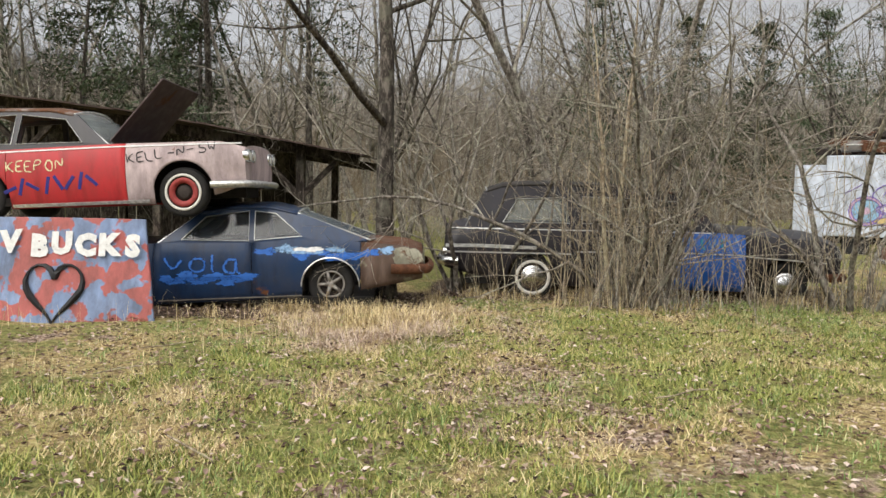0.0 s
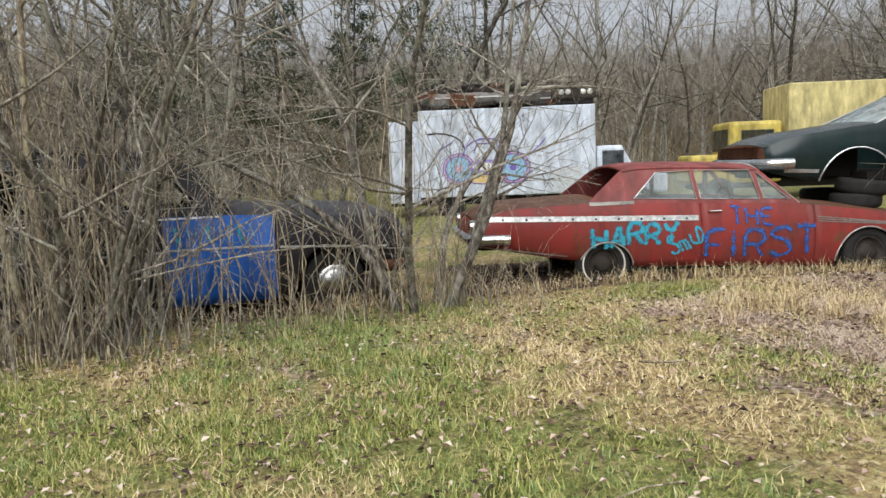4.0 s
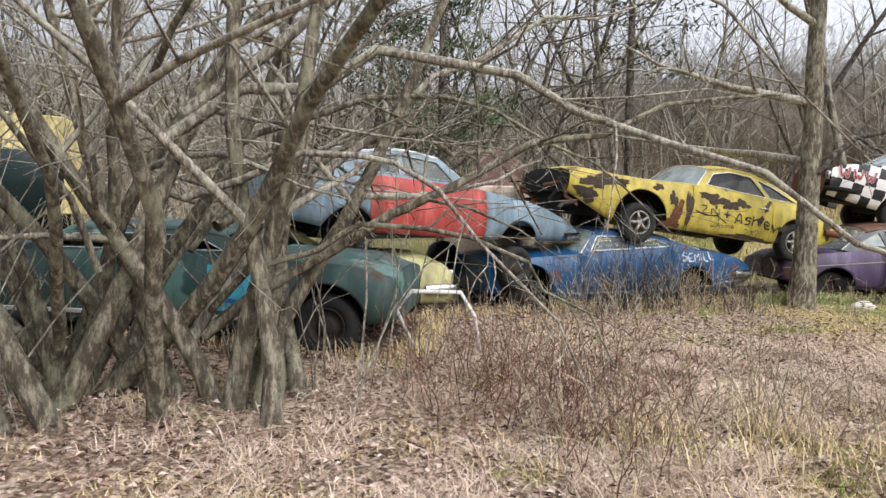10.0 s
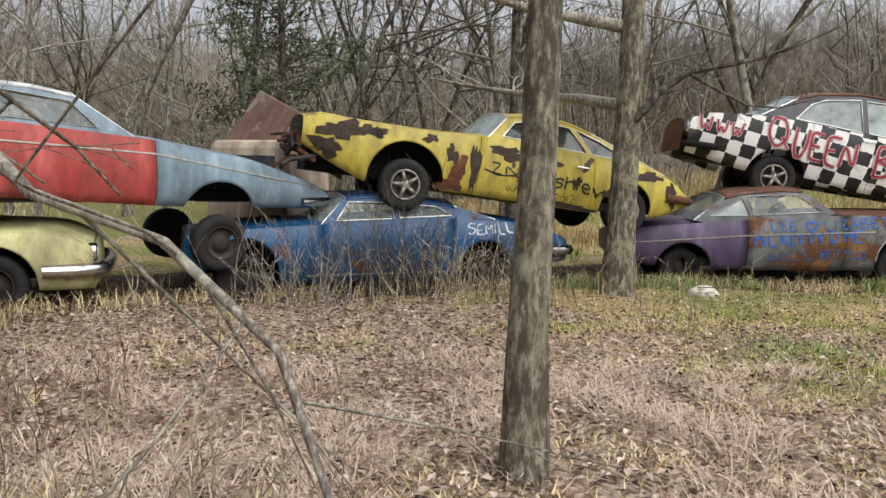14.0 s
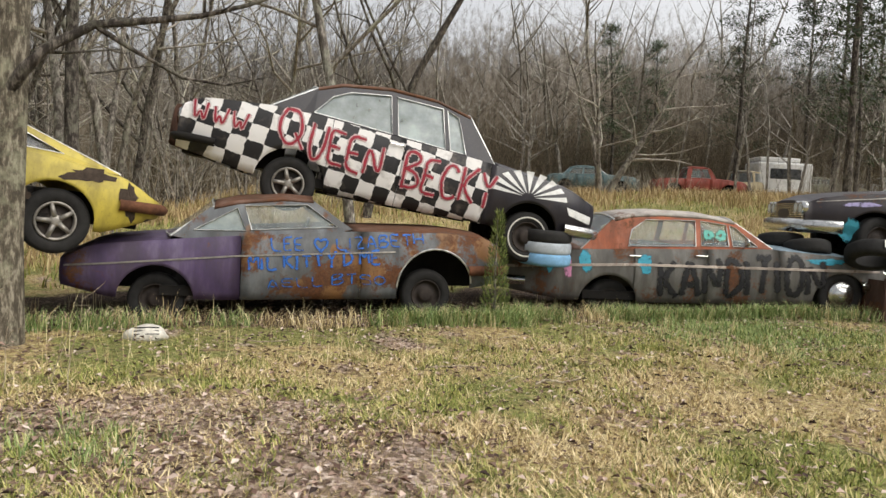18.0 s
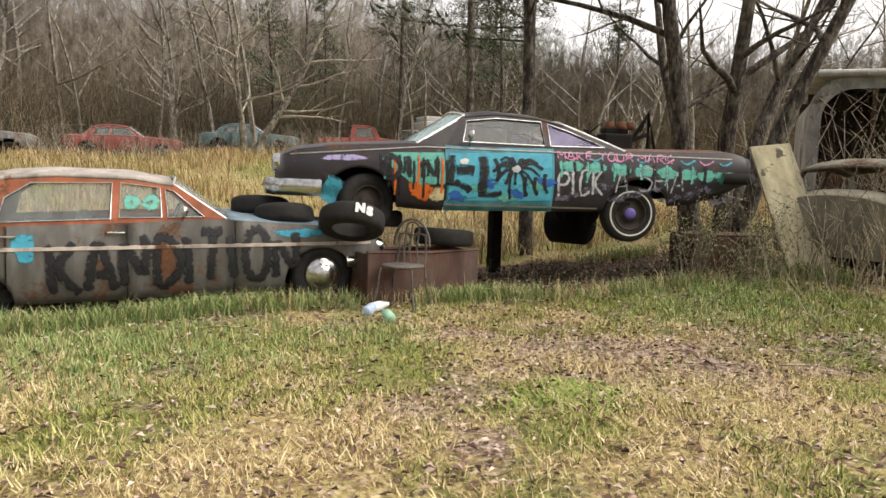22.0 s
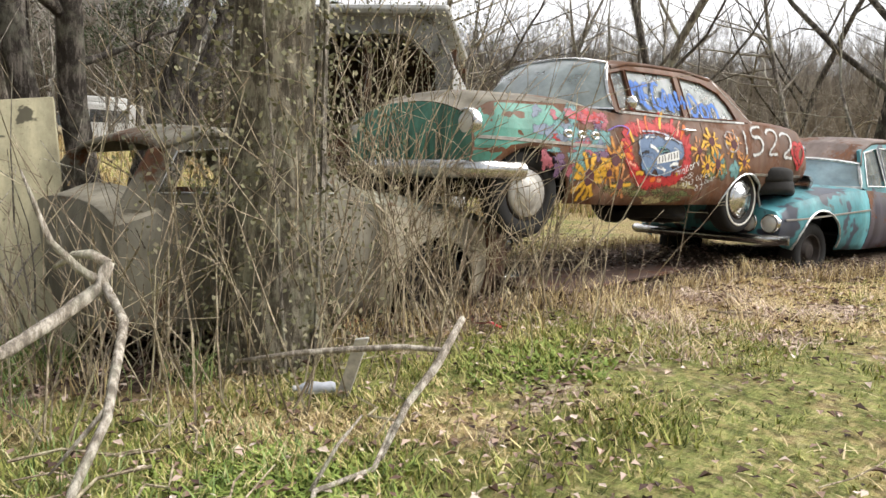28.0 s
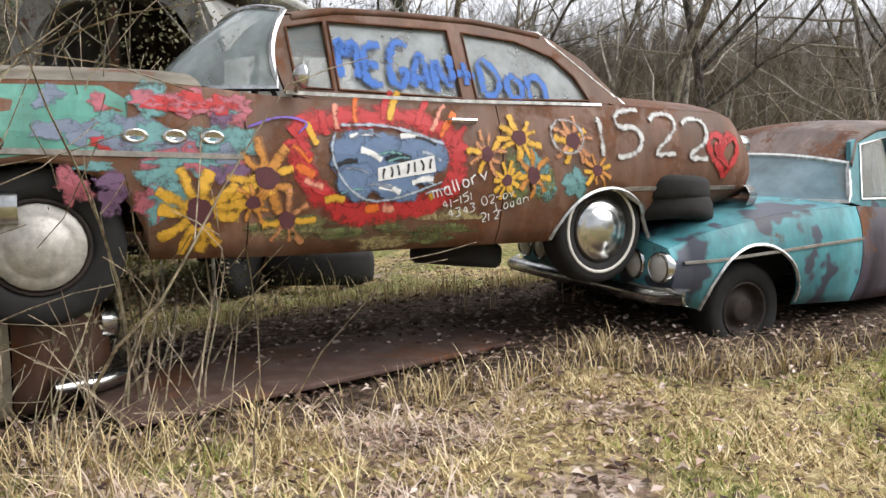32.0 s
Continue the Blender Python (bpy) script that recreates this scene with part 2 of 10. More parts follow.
def tube(path, radii, sides=6, closed_ends=True):
    """A tapered tube along a path."""
    vs, fs = [], []
    path = [Vector(p) for p in path]
    ref = Vector((0.31, 0.17, 0.93)).normalized()
    for i, p in enumerate(path):
        d = (path[min(i + 1, len(path) - 1)] - path[max(i - 1, 0)])
        d = d.normalized() if d.length > 1e-6 else Vector((0, 0, 1))
        u = d.cross(ref)
        if u.length < 0.05:
            u = d.cross(Vector((1, 0, 0)))
        u.normalize()
        w = d.cross(u)
        r = radii[i] if isinstance(radii, (list, tuple)) else radii
        for k in range(sides):
            a = 2 * math.pi * k / sides
            vs.append(p + u * (r * math.cos(a)) + w * (r * math.sin(a)))
    for i in range(len(path) - 1):
        for k in range(sides):
            k2 = (k + 1) % sides
            fs.append((i * sides + k, i * sides + k2, (i + 1) * sides + k2, (i + 1) * sides + k))
    if closed_ends:
        fs.append(tuple(range(sides))[::-1])
        fs.append(tuple((len(path) - 1) * sides + k for k in range(sides)))
    return vs, fs


def join_lists(items):
    vs, fs = [], []
    for v, f in items:
        o = len(vs)
        vs.extend(v)
        fs.extend(tuple(i + o for i in q) for q in f)
    return vs, fs


def smooth01(t):
    t = min(1.0, max(0.0, t))
    return t * t * (3 - 2 * t)


def lerp_line(pts, x):
    """Height at x on a polyline sorted by x."""
    if x <= pts[0][0]:
        return pts[0][1]
    for (x0, z0), (x1, z1) in zip(pts, pts[1:]):
        if x <= x1:
            t = (x - x0) / max(1e-6, x1 - x0)
            return z0 + (z1 - z0) * t
    return pts[-1][1]


# ---- the lie of the land ----


def ground_z(x, y):
    z = -0.10 + 0.55 * smooth01((-y - 12.0) / 8.0)
    z += 0.12 * smooth01((-y - 20.0) / 6.0)
    z -= 0.10 * smooth01((x - 14) / 6) * smooth01((8 - y) / 6) * smooth01((y + 12) / 4)
    z += 0.03 * math.sin(x * 0.9 + 1.3) * math.cos(y * 0.8) + 0.02 * math.sin(2.1 * x + y * 1.7)
    z += 1.7 * smooth01((x - 28) / 20) * smooth01((6 - y) / 10)
    far = max(0.0, math.hypot(x - 12, y) - 52)
    return z + min(8.0, 0.06 * far)
# ---- cars ----
PROFILE = [(0.0, 0.92), (0.2, 0.975), (0.45, 1.0), (0.7, 0.99), (0.9, 0.955), (1.0, 0.925)]


ALLOY = plain("dusty_alloy", (0.3, 0.28, 0.25), 0.5, 0.6, 0.4, 15, 0.1)
FOOT = []
# hand lettering, each stroke as points on a grid four wide and six high
HAND = {
    "A": "00 14 26 34 40/12 32", "B": "00 03 06 36 45 34 03/03 33 42 41 30 00", "C": "45 36 16 04 02 10 30 41", "D": "00 06 26 44 42 20 00", "E": "46 06 03 00 40/03 33",
    "F": "46 06 00/03 33", "G": "45 36 16 04 02 10 30 42 22", "H": "00 06/40 46/03 43", "I": "20 26", "K": "00 06/46 03 40", "L": "06 00 40", "M": "00 06 22 46 40", "N": "00 06 40 46",
    "O": "16 04 02 10 30 42 44 36 16", "P": "00 06 36 45 44 33 03", "R": "00 06 36 45 44 33 03/23 40", "S": "45 36 16 05 04 33 42 41 30 10 01", "T": "06 46/26 20", "U": "06 02 10 30 42 46",
    "V": "06 20 46", "W": "06 10 24 30 46", "X": "06 40/00 46", "Y": "06 23 46/23 20", "Z": "06 46 00 40", "0": "16 04 02 10 30 42 44 36 16", "1": "15 26 20", "2": "05 16 36 45 43 00 40",
    "3": "06 46 23 42 30 00", "5": "46 06 04 34 42 30 00", "4": "30 36 02 42", "+": "21 25/03 43", "-": "03 43", "a": "34 14 02 10 30 34/34 30 40", "v": "04 20 44", "o": "14 02 10 30 42 34 14", "l": "26 21 30",
    "m": "00 04/03 14 23 20/23 34 43 40", "u": "04 01 20 40/44 40", "n": "00 04/03 24 43 40", "g": "34 14 02 10 31 34/34 30 10", "r": "00 04/03 24 34", "y": "04 20/44 10", "e": "02 42 34 14 02 10 30 41",
    "s": "43 34 14 03 32 41 30 10", "h": "00 06/03 24 43 40", "i": "20 24", "t": "16 11 20 30/04 34"}


class Car:
    """A car body laid out in its side view: s runs towards the nose, z is the height, and the painted side that faces the path lies at y = 0."""

    def __init__(self, name, label, at, head, side, width, rear, front, top, bottom, wheels, arches=(), crown=0.08,
                 pitch=0.0, pivot=(0, 0), profile=PROFILE, taper=(0.10, 0.10), category="car", group="scrapped cars", nose_len=0.7):
        self.side, self.w, self.xr, self.xf = side, width, rear, front
        self.bottom, self.wheels, self.crown = bottom, wheels, crown
        self.arches = arches or [(x, z, r * 1.28) for x, z, r in wheels]
        self.profile, self.taper, self.nose_len = profile, taper, nose_len
        self.yc = -side * width / 2
        m = pose(at[0], at[1], 0, 0, 0, head) @ pose(pivot[0], 0, pivot[1]) @ pose(0, 0, 0, 0, -pitch, 0) @ pose(-pivot[0], 0, -pivot[1])
        self.e = empty(name, m, label, category, group)
        FOOT.append((m.inverted(), rear, front, self.yc, width))
        self.top = list(top)

    def zt(self, x):
        w = 0.12
        return sum(lerp_line(self.top, x + d) for d in (-w, -w / 2, 0, w / 2, w)) / 5

    def half(self, x):
        h = self.w / 2
        L = self.nose_len
        a = max(0.0, (x - (self.xf - L)) / L)
        b = max(0.0, ((self.xr + L) - x) / L)
        return h * (1 - self.taper[0] * a ** 2.2 - self.taper[1] * b ** 2.2)

    def zb(self, x):
        return lerp_line(self.bottom, x)

    def zlo(self, x):
        z = self.zb(x)
        for cx, cz, r in self.arches:
            if abs(x - cx) < r:
                z = max(z, cz + math.sqrt(max(0, r * r - (x - cx) ** 2)))
        return min(z, self.zt(x) - 0.06)

    def y(self, x, z, off=0.0, far=False):
        b, t = self.zb(x), self.zt(x)
        v = min(1.0, max(0.0, (z - b) / max(0.05, t - b)))
        s = -self.side if far else self.side
        return self.yc + s * (self.half(x) * lerp_line(self.profile, v) + off)

    def stations(self, x0, x1):
        n = max(3, int((x1 - x0) / 0.11))
        xs = [x0 + (x1 - x0) * i / n for i in range(n + 1)]
        for cx, cz, r in self.arches:
            for k in range(0, 19):
                x = cx - r * math.cos(math.pi * k / 18)
                for q in (x, ):
                    if x0 < q < x1:
                        xs.append(q)
            for q in (cx - r - 0.002, cx + r + 0.002):
                if x0 < q < x1:
                    xs.append(q)
        return sorted(xs)

    def side_panel(self, name, x0, x1, mat, far=False, label="", gap=0.004):
        xs = self.stations(x0 + gap, x1 - gap)
        nv = 9
        vs, fs = [], []
        for inner in (0, 1):
            for x in xs:
                lo, hi = self.zlo(x), self.zt(x)
                for k in range(nv):
                    z = lo + (hi - lo) * k / (nv - 1)
                    vs.append((x, self.y(x, z, -0.012 * inner, far), z))
        n = len(xs)
        o = n * nv
        for i in range(n - 1):
            for k in range(nv - 1):
                a = i * nv + k
                fs.append((a, a + nv, a + nv + 1, a + 1))
                fs.append((o + a, o + a + 1, o + a + nv + 1, o + a + nv))
            a = i * nv
            fs.append((a, o + a, o + a + nv, a + nv))
        for i in (0, n - 1):
            for k in range(nv - 1):
                a = i * nv + k
                fs.append((a, a + 1, o + a + 1, o + a))
        ob = mesh_object(name, vs, fs, mat, self.e, label, True)
        return ob

    def top_panel(self, name, x0, x1, mat, lift=0.0, label="", inset=0.0, end_drop=0.0):
        xs = self.stations(x0 + 0.004, x1 - 0.004)
        nu = 13
        vs, fs = [], []
        for under in (0, 1):
            for x in xs:
                for k in range(nu):
                    u = -1 + 2 * k / (nu - 1)
                    hw = self.half(x) * lerp_line(self.profile, 1.0) - inset
                    e = min((x - x0) if end_drop < 0 else (x1 - x), 0.35)
                    c = self.crown * (1 - abs(u) ** 2.6)
                    vs.append((x, self.yc + u * hw, self.zt(x) + c + lift - 0.015 * under))
        n = len(xs)
        o = n * nu
        for i in range(n - 1):
            for k in range(nu - 1):
                a = i * nu + k
                fs.append((a, a + 1, a + nu + 1, a + nu))
                fs.append((o + a, o + a + nu, o + a + nu + 1, o + a + 1))
        for i in (0, n - 1):
            for k in range(nu - 1):
                a = i * nu + k
                fs.append((a, o + a, o + a + 1, a + 1))
        return mesh_object(name, vs, fs, mat, self.e, label, True)

    def cap(self, name, x, mat, bulge=0.05, label="", low=None):
        """The closing panel at the nose or tail."""
        sgn = 1 if x > (self.xr + self.xf) / 2 else -1
        nu, nv = 9, 7
        vs, fs = [], []
        lo, hi = (self.zb(x) if low is None else low), self.zt(x)
        for k in range(nv):
            v = k / (nv - 1)
            for j in range(nu):
                u = -1 + 2 * j / (nu - 1)
                z = lo + (hi - lo) * v + self.crown * v * v * (1 - abs(u) ** 2.6)
                hw = abs(self.y(x, lo + (hi - lo) * v) - self.yc)
                vs.append((x + sgn * (bulge * (1 - u * u) * (0.4 + 0.6 * math.sin(math.pi * v)) - 0.003), self.yc + u * hw, z))
        for k in range(nv - 1):
            for j in range(nu - 1):
                a = k * nu + j
                fs.append((a, a + 1, a + nu + 1, a + nu))
        return mesh_object(name, vs, fs, mat, self.e, label, True)

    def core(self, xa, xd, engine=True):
        """Inner shell, floor and firewall as solid near-black boxes that stand in for shade."""
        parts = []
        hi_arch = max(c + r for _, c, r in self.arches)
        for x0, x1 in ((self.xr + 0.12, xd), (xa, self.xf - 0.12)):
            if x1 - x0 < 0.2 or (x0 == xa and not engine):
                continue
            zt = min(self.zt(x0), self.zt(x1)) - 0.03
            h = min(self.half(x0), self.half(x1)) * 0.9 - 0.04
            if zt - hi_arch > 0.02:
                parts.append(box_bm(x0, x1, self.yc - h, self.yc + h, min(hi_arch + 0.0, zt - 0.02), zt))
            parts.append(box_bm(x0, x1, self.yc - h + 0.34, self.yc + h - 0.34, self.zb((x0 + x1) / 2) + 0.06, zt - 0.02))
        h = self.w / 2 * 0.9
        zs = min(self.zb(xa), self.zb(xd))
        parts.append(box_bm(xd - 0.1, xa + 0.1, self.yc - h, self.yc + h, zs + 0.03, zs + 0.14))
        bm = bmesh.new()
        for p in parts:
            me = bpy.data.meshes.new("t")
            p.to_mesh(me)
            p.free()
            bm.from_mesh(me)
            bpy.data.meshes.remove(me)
        part("underbody", bm, DARK, self.e, "near-black boxes for the shaded underbody and inner panels")

    def body(self, panels, xa, xd, hood=None, trunk=None, far_mat=None, nose=None, tail=None, engine=True, doors=("door",)):
        for nm, x0, x1, mt in panels:
            self.side_panel(nm, x0, x1, mt)
        for nm, x0, x1, mt in panels:
            self.side_panel(nm, x0, x1, far_mat or mt, True)
        self.xa, self.xd = xa, xd
        if hood:
            self.top_panel("hood", xa, self.xf, hood, 0.002)
        if trunk:
            self.top_panel("trunk_lid", self.xr, xd, trunk, 0.002)
        self.cap("nose_panel", self.xf, nose or panels[-1][3])
        self.cap("tail_panel", self.xr, tail or panels[0][3])
        self.core(xa, xd, engine)

    # -- cabin --
    def cabin(self, outline, windows, xb, xc, frame_mat, roof_mat, tumble=0.2, glass=GLASS, ws=GLASS_PALE, rear=GLASS, glasses=None,
              crown=0.07, chrome=True, both=True, roof_label="", seats=True, ws_bow=0.16, rim_r=0.014, edge=TRIM, far_glass=None):
        """outline: the side view of the glasshouse from the windshield's foot over the roof to the rear glass's foot (falling s)."""
        zroof = max(z for _, z in outline)
        inset = 0.035

        def hy(x, z, off=0.0):
            base = self.half(x) * lerp_line(self.profile, 1.0) - inset
            k = max(0.0, (z - self.zt(x))) / max(0.1, zroof - self.zt(x))
            return base - tumble * min(1.15, k) + off

        self.hy = hy
        outer = [(x, max(z, self.zt(x) - 0.03) if i in (0, len(outline) - 1) else z) for i, (x, z) in enumerate(outline)]
        foot = []
        xs0, xs1 = outer[-1][0], outer[0][0]
        for i in range(1, 8):
            x = xs0 + (xs1 - xs0) * i / 8
            foot.append((x, self.zt(x) - 0.03))
        loop = outer + foot
        for far in ((False, True) if both else (False,)):
            s = -self.side if far else self.side
            bm = bmesh.new()
            edges = []
            for lp in [loop] + list(windows):
                vv = [bm.verts.new((x, 0, z)) for x, z in lp]
                edges += [bm.edges.new((vv[i], vv[(i + 1) % len(vv)])) for i in range(len(vv))]
            bmesh.ops.triangle_fill(bm, use_beauty=True, use_dissolve=False, edges=edges)
            bm.verts.ensure_lookup_table()
            bm.verts.index_update()
            tri = [tuple(v.index for v in f.verts) for f in bm.faces]
            co = [(v.co.x, v.co.z) for v in bm.verts]
            bnd = [(e.verts[0].index, e.verts[1].index) for e in bm.edges if len(e.link_faces) == 1]
            bm.free()
            vs = [(x, self.yc + s * hy(x, z), z) for x, z in co] + [(x, self.yc + s * hy(x, z, -0.035), z) for x, z in co]
            n = len(co)
            fs = tri + [tuple(i + n for i in t[::-1]) for t in tri] + [(a, b, b + n, a + n) for a, b in bnd]
            mesh_object("cabin_side", vs, fs, frame_mat, self.e)
            for wi, w in enumerate(windows):
                g = far_glass if far and far_glass else (glasses[wi] if glasses else glass)
                if g is not None:
                    cx = sum(p[0] for p in w) / len(w)
                    cz = sum(p[1] for p in w) / len(w)
                    ring = [(x, self.yc + s * hy(x, z, -0.018), z) for x, z in w]
                    mesh_object("window_pane", [(cx, self.yc + s * hy(cx, cz, -0.016), cz)] + ring,
                                [(0, i + 1, (i + 1) % len(w) + 1) for i in range(len(w))], g, self.e).visible_shadow = False
                if chrome and not far:
                    pts = [(x, self.yc + s * hy(x, z, 0.004), z) for x, z in w]
                    mesh_object("window_trim", *tube(pts + [pts[0]], 0.007, 4), edge, self.e)
        # roof
        nu, nx = 11, 14
        vs, fs = [], []
        curve = sorted(outline)
        for under in (0, 1):
            for i in range(nx):
                x = xc + (xb - xc) * i / (nx - 1)
                ze = lerp_line(curve, x)
                h = hy(x, ze) + 0.012
                for k in range(nu):
                    u = -1 + 2 * k / (nu - 1)
                    vs.append((x, self.yc + u * h, ze + crown * (1 - abs(u) ** 2.4) - 0.035 * under + 0.004))
        o = nu * nx
        for i in range(nx - 1):
            for k in range(nu - 1):
                a = i * nu + k
                fs += [(a, a + nu, a + nu + 1, a + 1), (o + a, o + a + 1, o + a + nu + 1, o + a + nu)]
            a = i * nu
            fs += [(a, o + a, o + a + nu, a + nu), (a + nu - 1, a + 2 * nu - 1, o + a + 2 * nu - 1, o + a + nu - 1)]
        for i in (0, nx - 1):
            for k in range(nu - 1):
                a = i * nu + k
                fs.append((a, a + 1, o + a + 1, o + a))
        mesh_object("roof", vs, fs, roof_mat, self.e, roof_label, True)
        # front and rear glass
        for nm, xt, (x_foot, z_foot), mt, bow in (("windshield", xb, outline[0], ws, ws_bow), ("rear_window", xc, outline[-1], rear, -0.10)):
            if mt is None:
                continue
            zt_ = lerp_line(curve, xt)
            vs, fs = [], []
            n1, n2 = 9, 6
            for i in range(n2):
                v = i / (n2 - 1)
                x, z = x_foot + (xt - x_foot) * v, max(z_foot, self.zt(x_foot)) + (zt_ - z_foot) * v
                h0 = hy(x_foot, self.zt(x_foot))
                h = h0 + (hy(xt, zt_) - h0) * v - 0.02
                for k in range(n1):
                    u = -1 + 2 * k / (n1 - 1)
                    vs.append((x + bow * (1 - u * u) * (1 - 0.6 * v), self.yc + u * h, z + (crown * v) * (1 - abs(u) ** 2.4)))
            for i in range(n2 - 1):
                for k in range(n1 - 1):
                    a = i * n1 + k
                    fs.append((a, a + 1, a + n1 + 1, a + n1))
            mesh_object(nm, vs, fs, mt, self.e, "", True).visible_shadow = False
            rim = [vs[k] for k in range(n1)] + [vs[i * n1 + n1 - 1] for i in range(1, n2)] + [vs[(n2 - 1) * n1 + k] for k in range(n1 - 2, -1, -1)] + [vs[i * n1] for i in range(n2 - 2, 0, -1)]
            if chrome:
                mesh_object(nm + "_trim", *tube(rim + [rim[0]], rim_r, 5), TRIM, self.e)
        if seats:
            z0 = self.zb(self.xa) + 0.14
            zb = self.zt((xb + xc) / 2)
            span = xb - xc
            h = self.w / 2 * 0.78
            for sx in (xb - span * 0.3, xc + span * 0.12):
                part("seat", box_bm(sx - 0.28, sx + 0.28, self.yc - h, self.yc + h, z0, z0 + 0.3, 0.06), SEAT, self.e)
                part("backrest", box_bm(sx - 0.42, sx - 0.26, self.yc - h, self.yc + h, z0 + 0.2, min(zb + 0.06, z0 + 0.75), 0.06), SEAT, self.e)
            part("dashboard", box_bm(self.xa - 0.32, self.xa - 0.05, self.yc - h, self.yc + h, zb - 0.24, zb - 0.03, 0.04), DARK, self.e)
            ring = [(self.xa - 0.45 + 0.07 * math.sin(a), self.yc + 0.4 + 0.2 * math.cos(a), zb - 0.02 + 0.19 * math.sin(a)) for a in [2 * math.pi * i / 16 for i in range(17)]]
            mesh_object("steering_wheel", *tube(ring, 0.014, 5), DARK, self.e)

    def wrap_windshield(self, foot, top, bows, mat, crown=0.07):
        """A panoramic windshield that curves back round its ends; foot and top are the ends of its side edge."""
        n1, n2 = 17, 7
        vs, fs = [], []
        for i in range(n2):
            v = i / (n2 - 1)
            x, z = foot[0] + (top[0] - foot[0]) * v + 0.05 * math.sin(math.pi * v), foot[1] + (top[1] - foot[1]) * v
            h, bow = self.hy(x, z) + 0.006, bows[0] + (bows[1] - bows[0]) * v
            for k in range(n1):
                u = -1 + 2 * k / (n1 - 1)
                vs.append((x + bow * (1 - abs(u) ** 3.2), self.yc + u * h, z + crown * v * (1 - abs(u) ** 2.4)))
        for i in range(n2 - 1):
            for k in range(n1 - 1):
                a = i * n1 + k
                fs.append((a, a + 1, a + n1 + 1, a + n1))
        mesh_object("windshield", vs, fs, mat, self.e, "curved dusty windshield", True).visible_shadow = False
        rim = [vs[k] for k in range(n1)] + [vs[i * n1 + n1 - 1] for i in range(1, n2)] + [vs[(n2 - 1) * n1 + k] for k in range(n1 - 2, -1, -1)] + [vs[i * n1] for i in range(n2 - 2, 0, -1)]
        mesh_object("windshield_trim", *tube(rim + [rim[0]], 0.018, 6), CHROME, self.e)

    # -- fittings --
    def wheel(self, x, z, r, far=False, style="steel", out=0.0, tilt=0.0, flat=0.0, width=0.2, tyre=True, steer=0.0):
        s = -self.side if far else self.side
        yy = self.yc + s * (self.w / 2 - 0.06 - width / 2 + out)
        hub = new("wheel")
        hub.parent = self.e
        hub.matrix_local = pose(x, yy, z, tilt * s, 0, (0 if s > 0 else 180) + steer)
        w = width / 2
        ri = r * 0.6
        if tyre:
            prof = [(ri, -w * 0.8), (ri * 1.1, -w), (r * 0.88, -w), (r * 0.97, -w * 0.82), (r, -w * 0.5), (r, w * 0.5), (r * 0.97, w * 0.82), (r * 0.88, w), (ri * 1.1, w), (ri, w * 0.8)]
            v, f = lathe(prof, 32)
            v = [(a, b, max(c, -r * (1 - flat))) for a, b, c in v]
            mesh_object("tyre", v, f, RUBBER, hub, "worn black tyre", True)
        if style in ("whitewall", "whitewall_moon"):
            v, f = lathe([(r * 0.66, w + 0.001), (r * 0.68, w + 0.008), (r * 0.78, w + 0.009), (r * 0.80, w + 0.001)], 32)
            mesh_object("whitewall", v, f, WHITEWALL, hub, "white sidewall ring", True)
        if style in ("thinwhite", "thincap"):
            v, f = lathe([(r * 0.74, w + 0.001), (r * 0.75, w + 0.007), (r * 0.79, w + 0.007), (r * 0.80, w + 0.001)], 32)
            mesh_object("whitewall", v, f, WHITEWALL, hub, "thin white sidewall ring", True)
        rim = STEEL
        v, f = lathe([(ri, w * 0.8), (ri * 0.98, w * 0.95), (ri * 0.9, w * 0.8), (ri * 0.86, w * 0.35), (ri * 0.5, w * 0.42), (ri * 0.45, w * 0.7), (ri * 0.3, w * 0.75), (0.001, w * 0.75)], 28)
        mesh_object("rim", v, f, rim, hub, "", True)
        if style in ("whitewall", "moon", "whitewall_moon", "thincap", "dullcap"):
            rc = ri * (0.96 if style == "dullcap" else 1)
            v, f = lathe([(rc * 0.93, w * 0.8), (rc * 0.9, w * 1.05), (rc * 0.7, w * 1.0), (rc * 0.62, w * 1.1), (rc * 0.5, w * 1.28), (rc * 0.25, w * 1.42), (0.001, w * 1.46)], 28)
            if style == "dullcap":
                mesh_object("hubcap", v, f, plain("dulled_aluminium", (0.46, 0.44, 0.4), 0.5, 0.4, 0.3, 20, 0.2), hub, "dull pale metal hubcap", True)
            else:
                mesh_object("hubcap", v, f, CHROME, hub, "dull chrome hubcap", True)
        if style == "mag":
            it = []
            for k in range(5):
                a = 2 * math.pi * k / 5
                c, d = math.cos(a), math.sin(a)
                p0 = (c * ri * 0.2, w * 0.95, d * ri * 0.2)
                p1 = (c * ri * 0.9, w * 0.85, d * ri * 0.9)
                it.append(tube([p0, p1], [ri * 0.15, ri * 0.11], 6))
            it.append(lathe([(ri * 0.32, w * 0.7), (ri * 0.3, w * 1.1), (ri * 0.16, w * 1.18), (0.001, w * 1.18)], 16))
            it.append(lathe([(ri * 1.0, w * 0.85), (ri * 0.98, w * 1.03), (ri * 0.88, w * 0.98), (ri * 0.84, w * 0.6)], 28))
            mesh_object("spokes", *join_lists(it), ALLOY, hub, "five-spoke mag wheel face", True)
        return hub

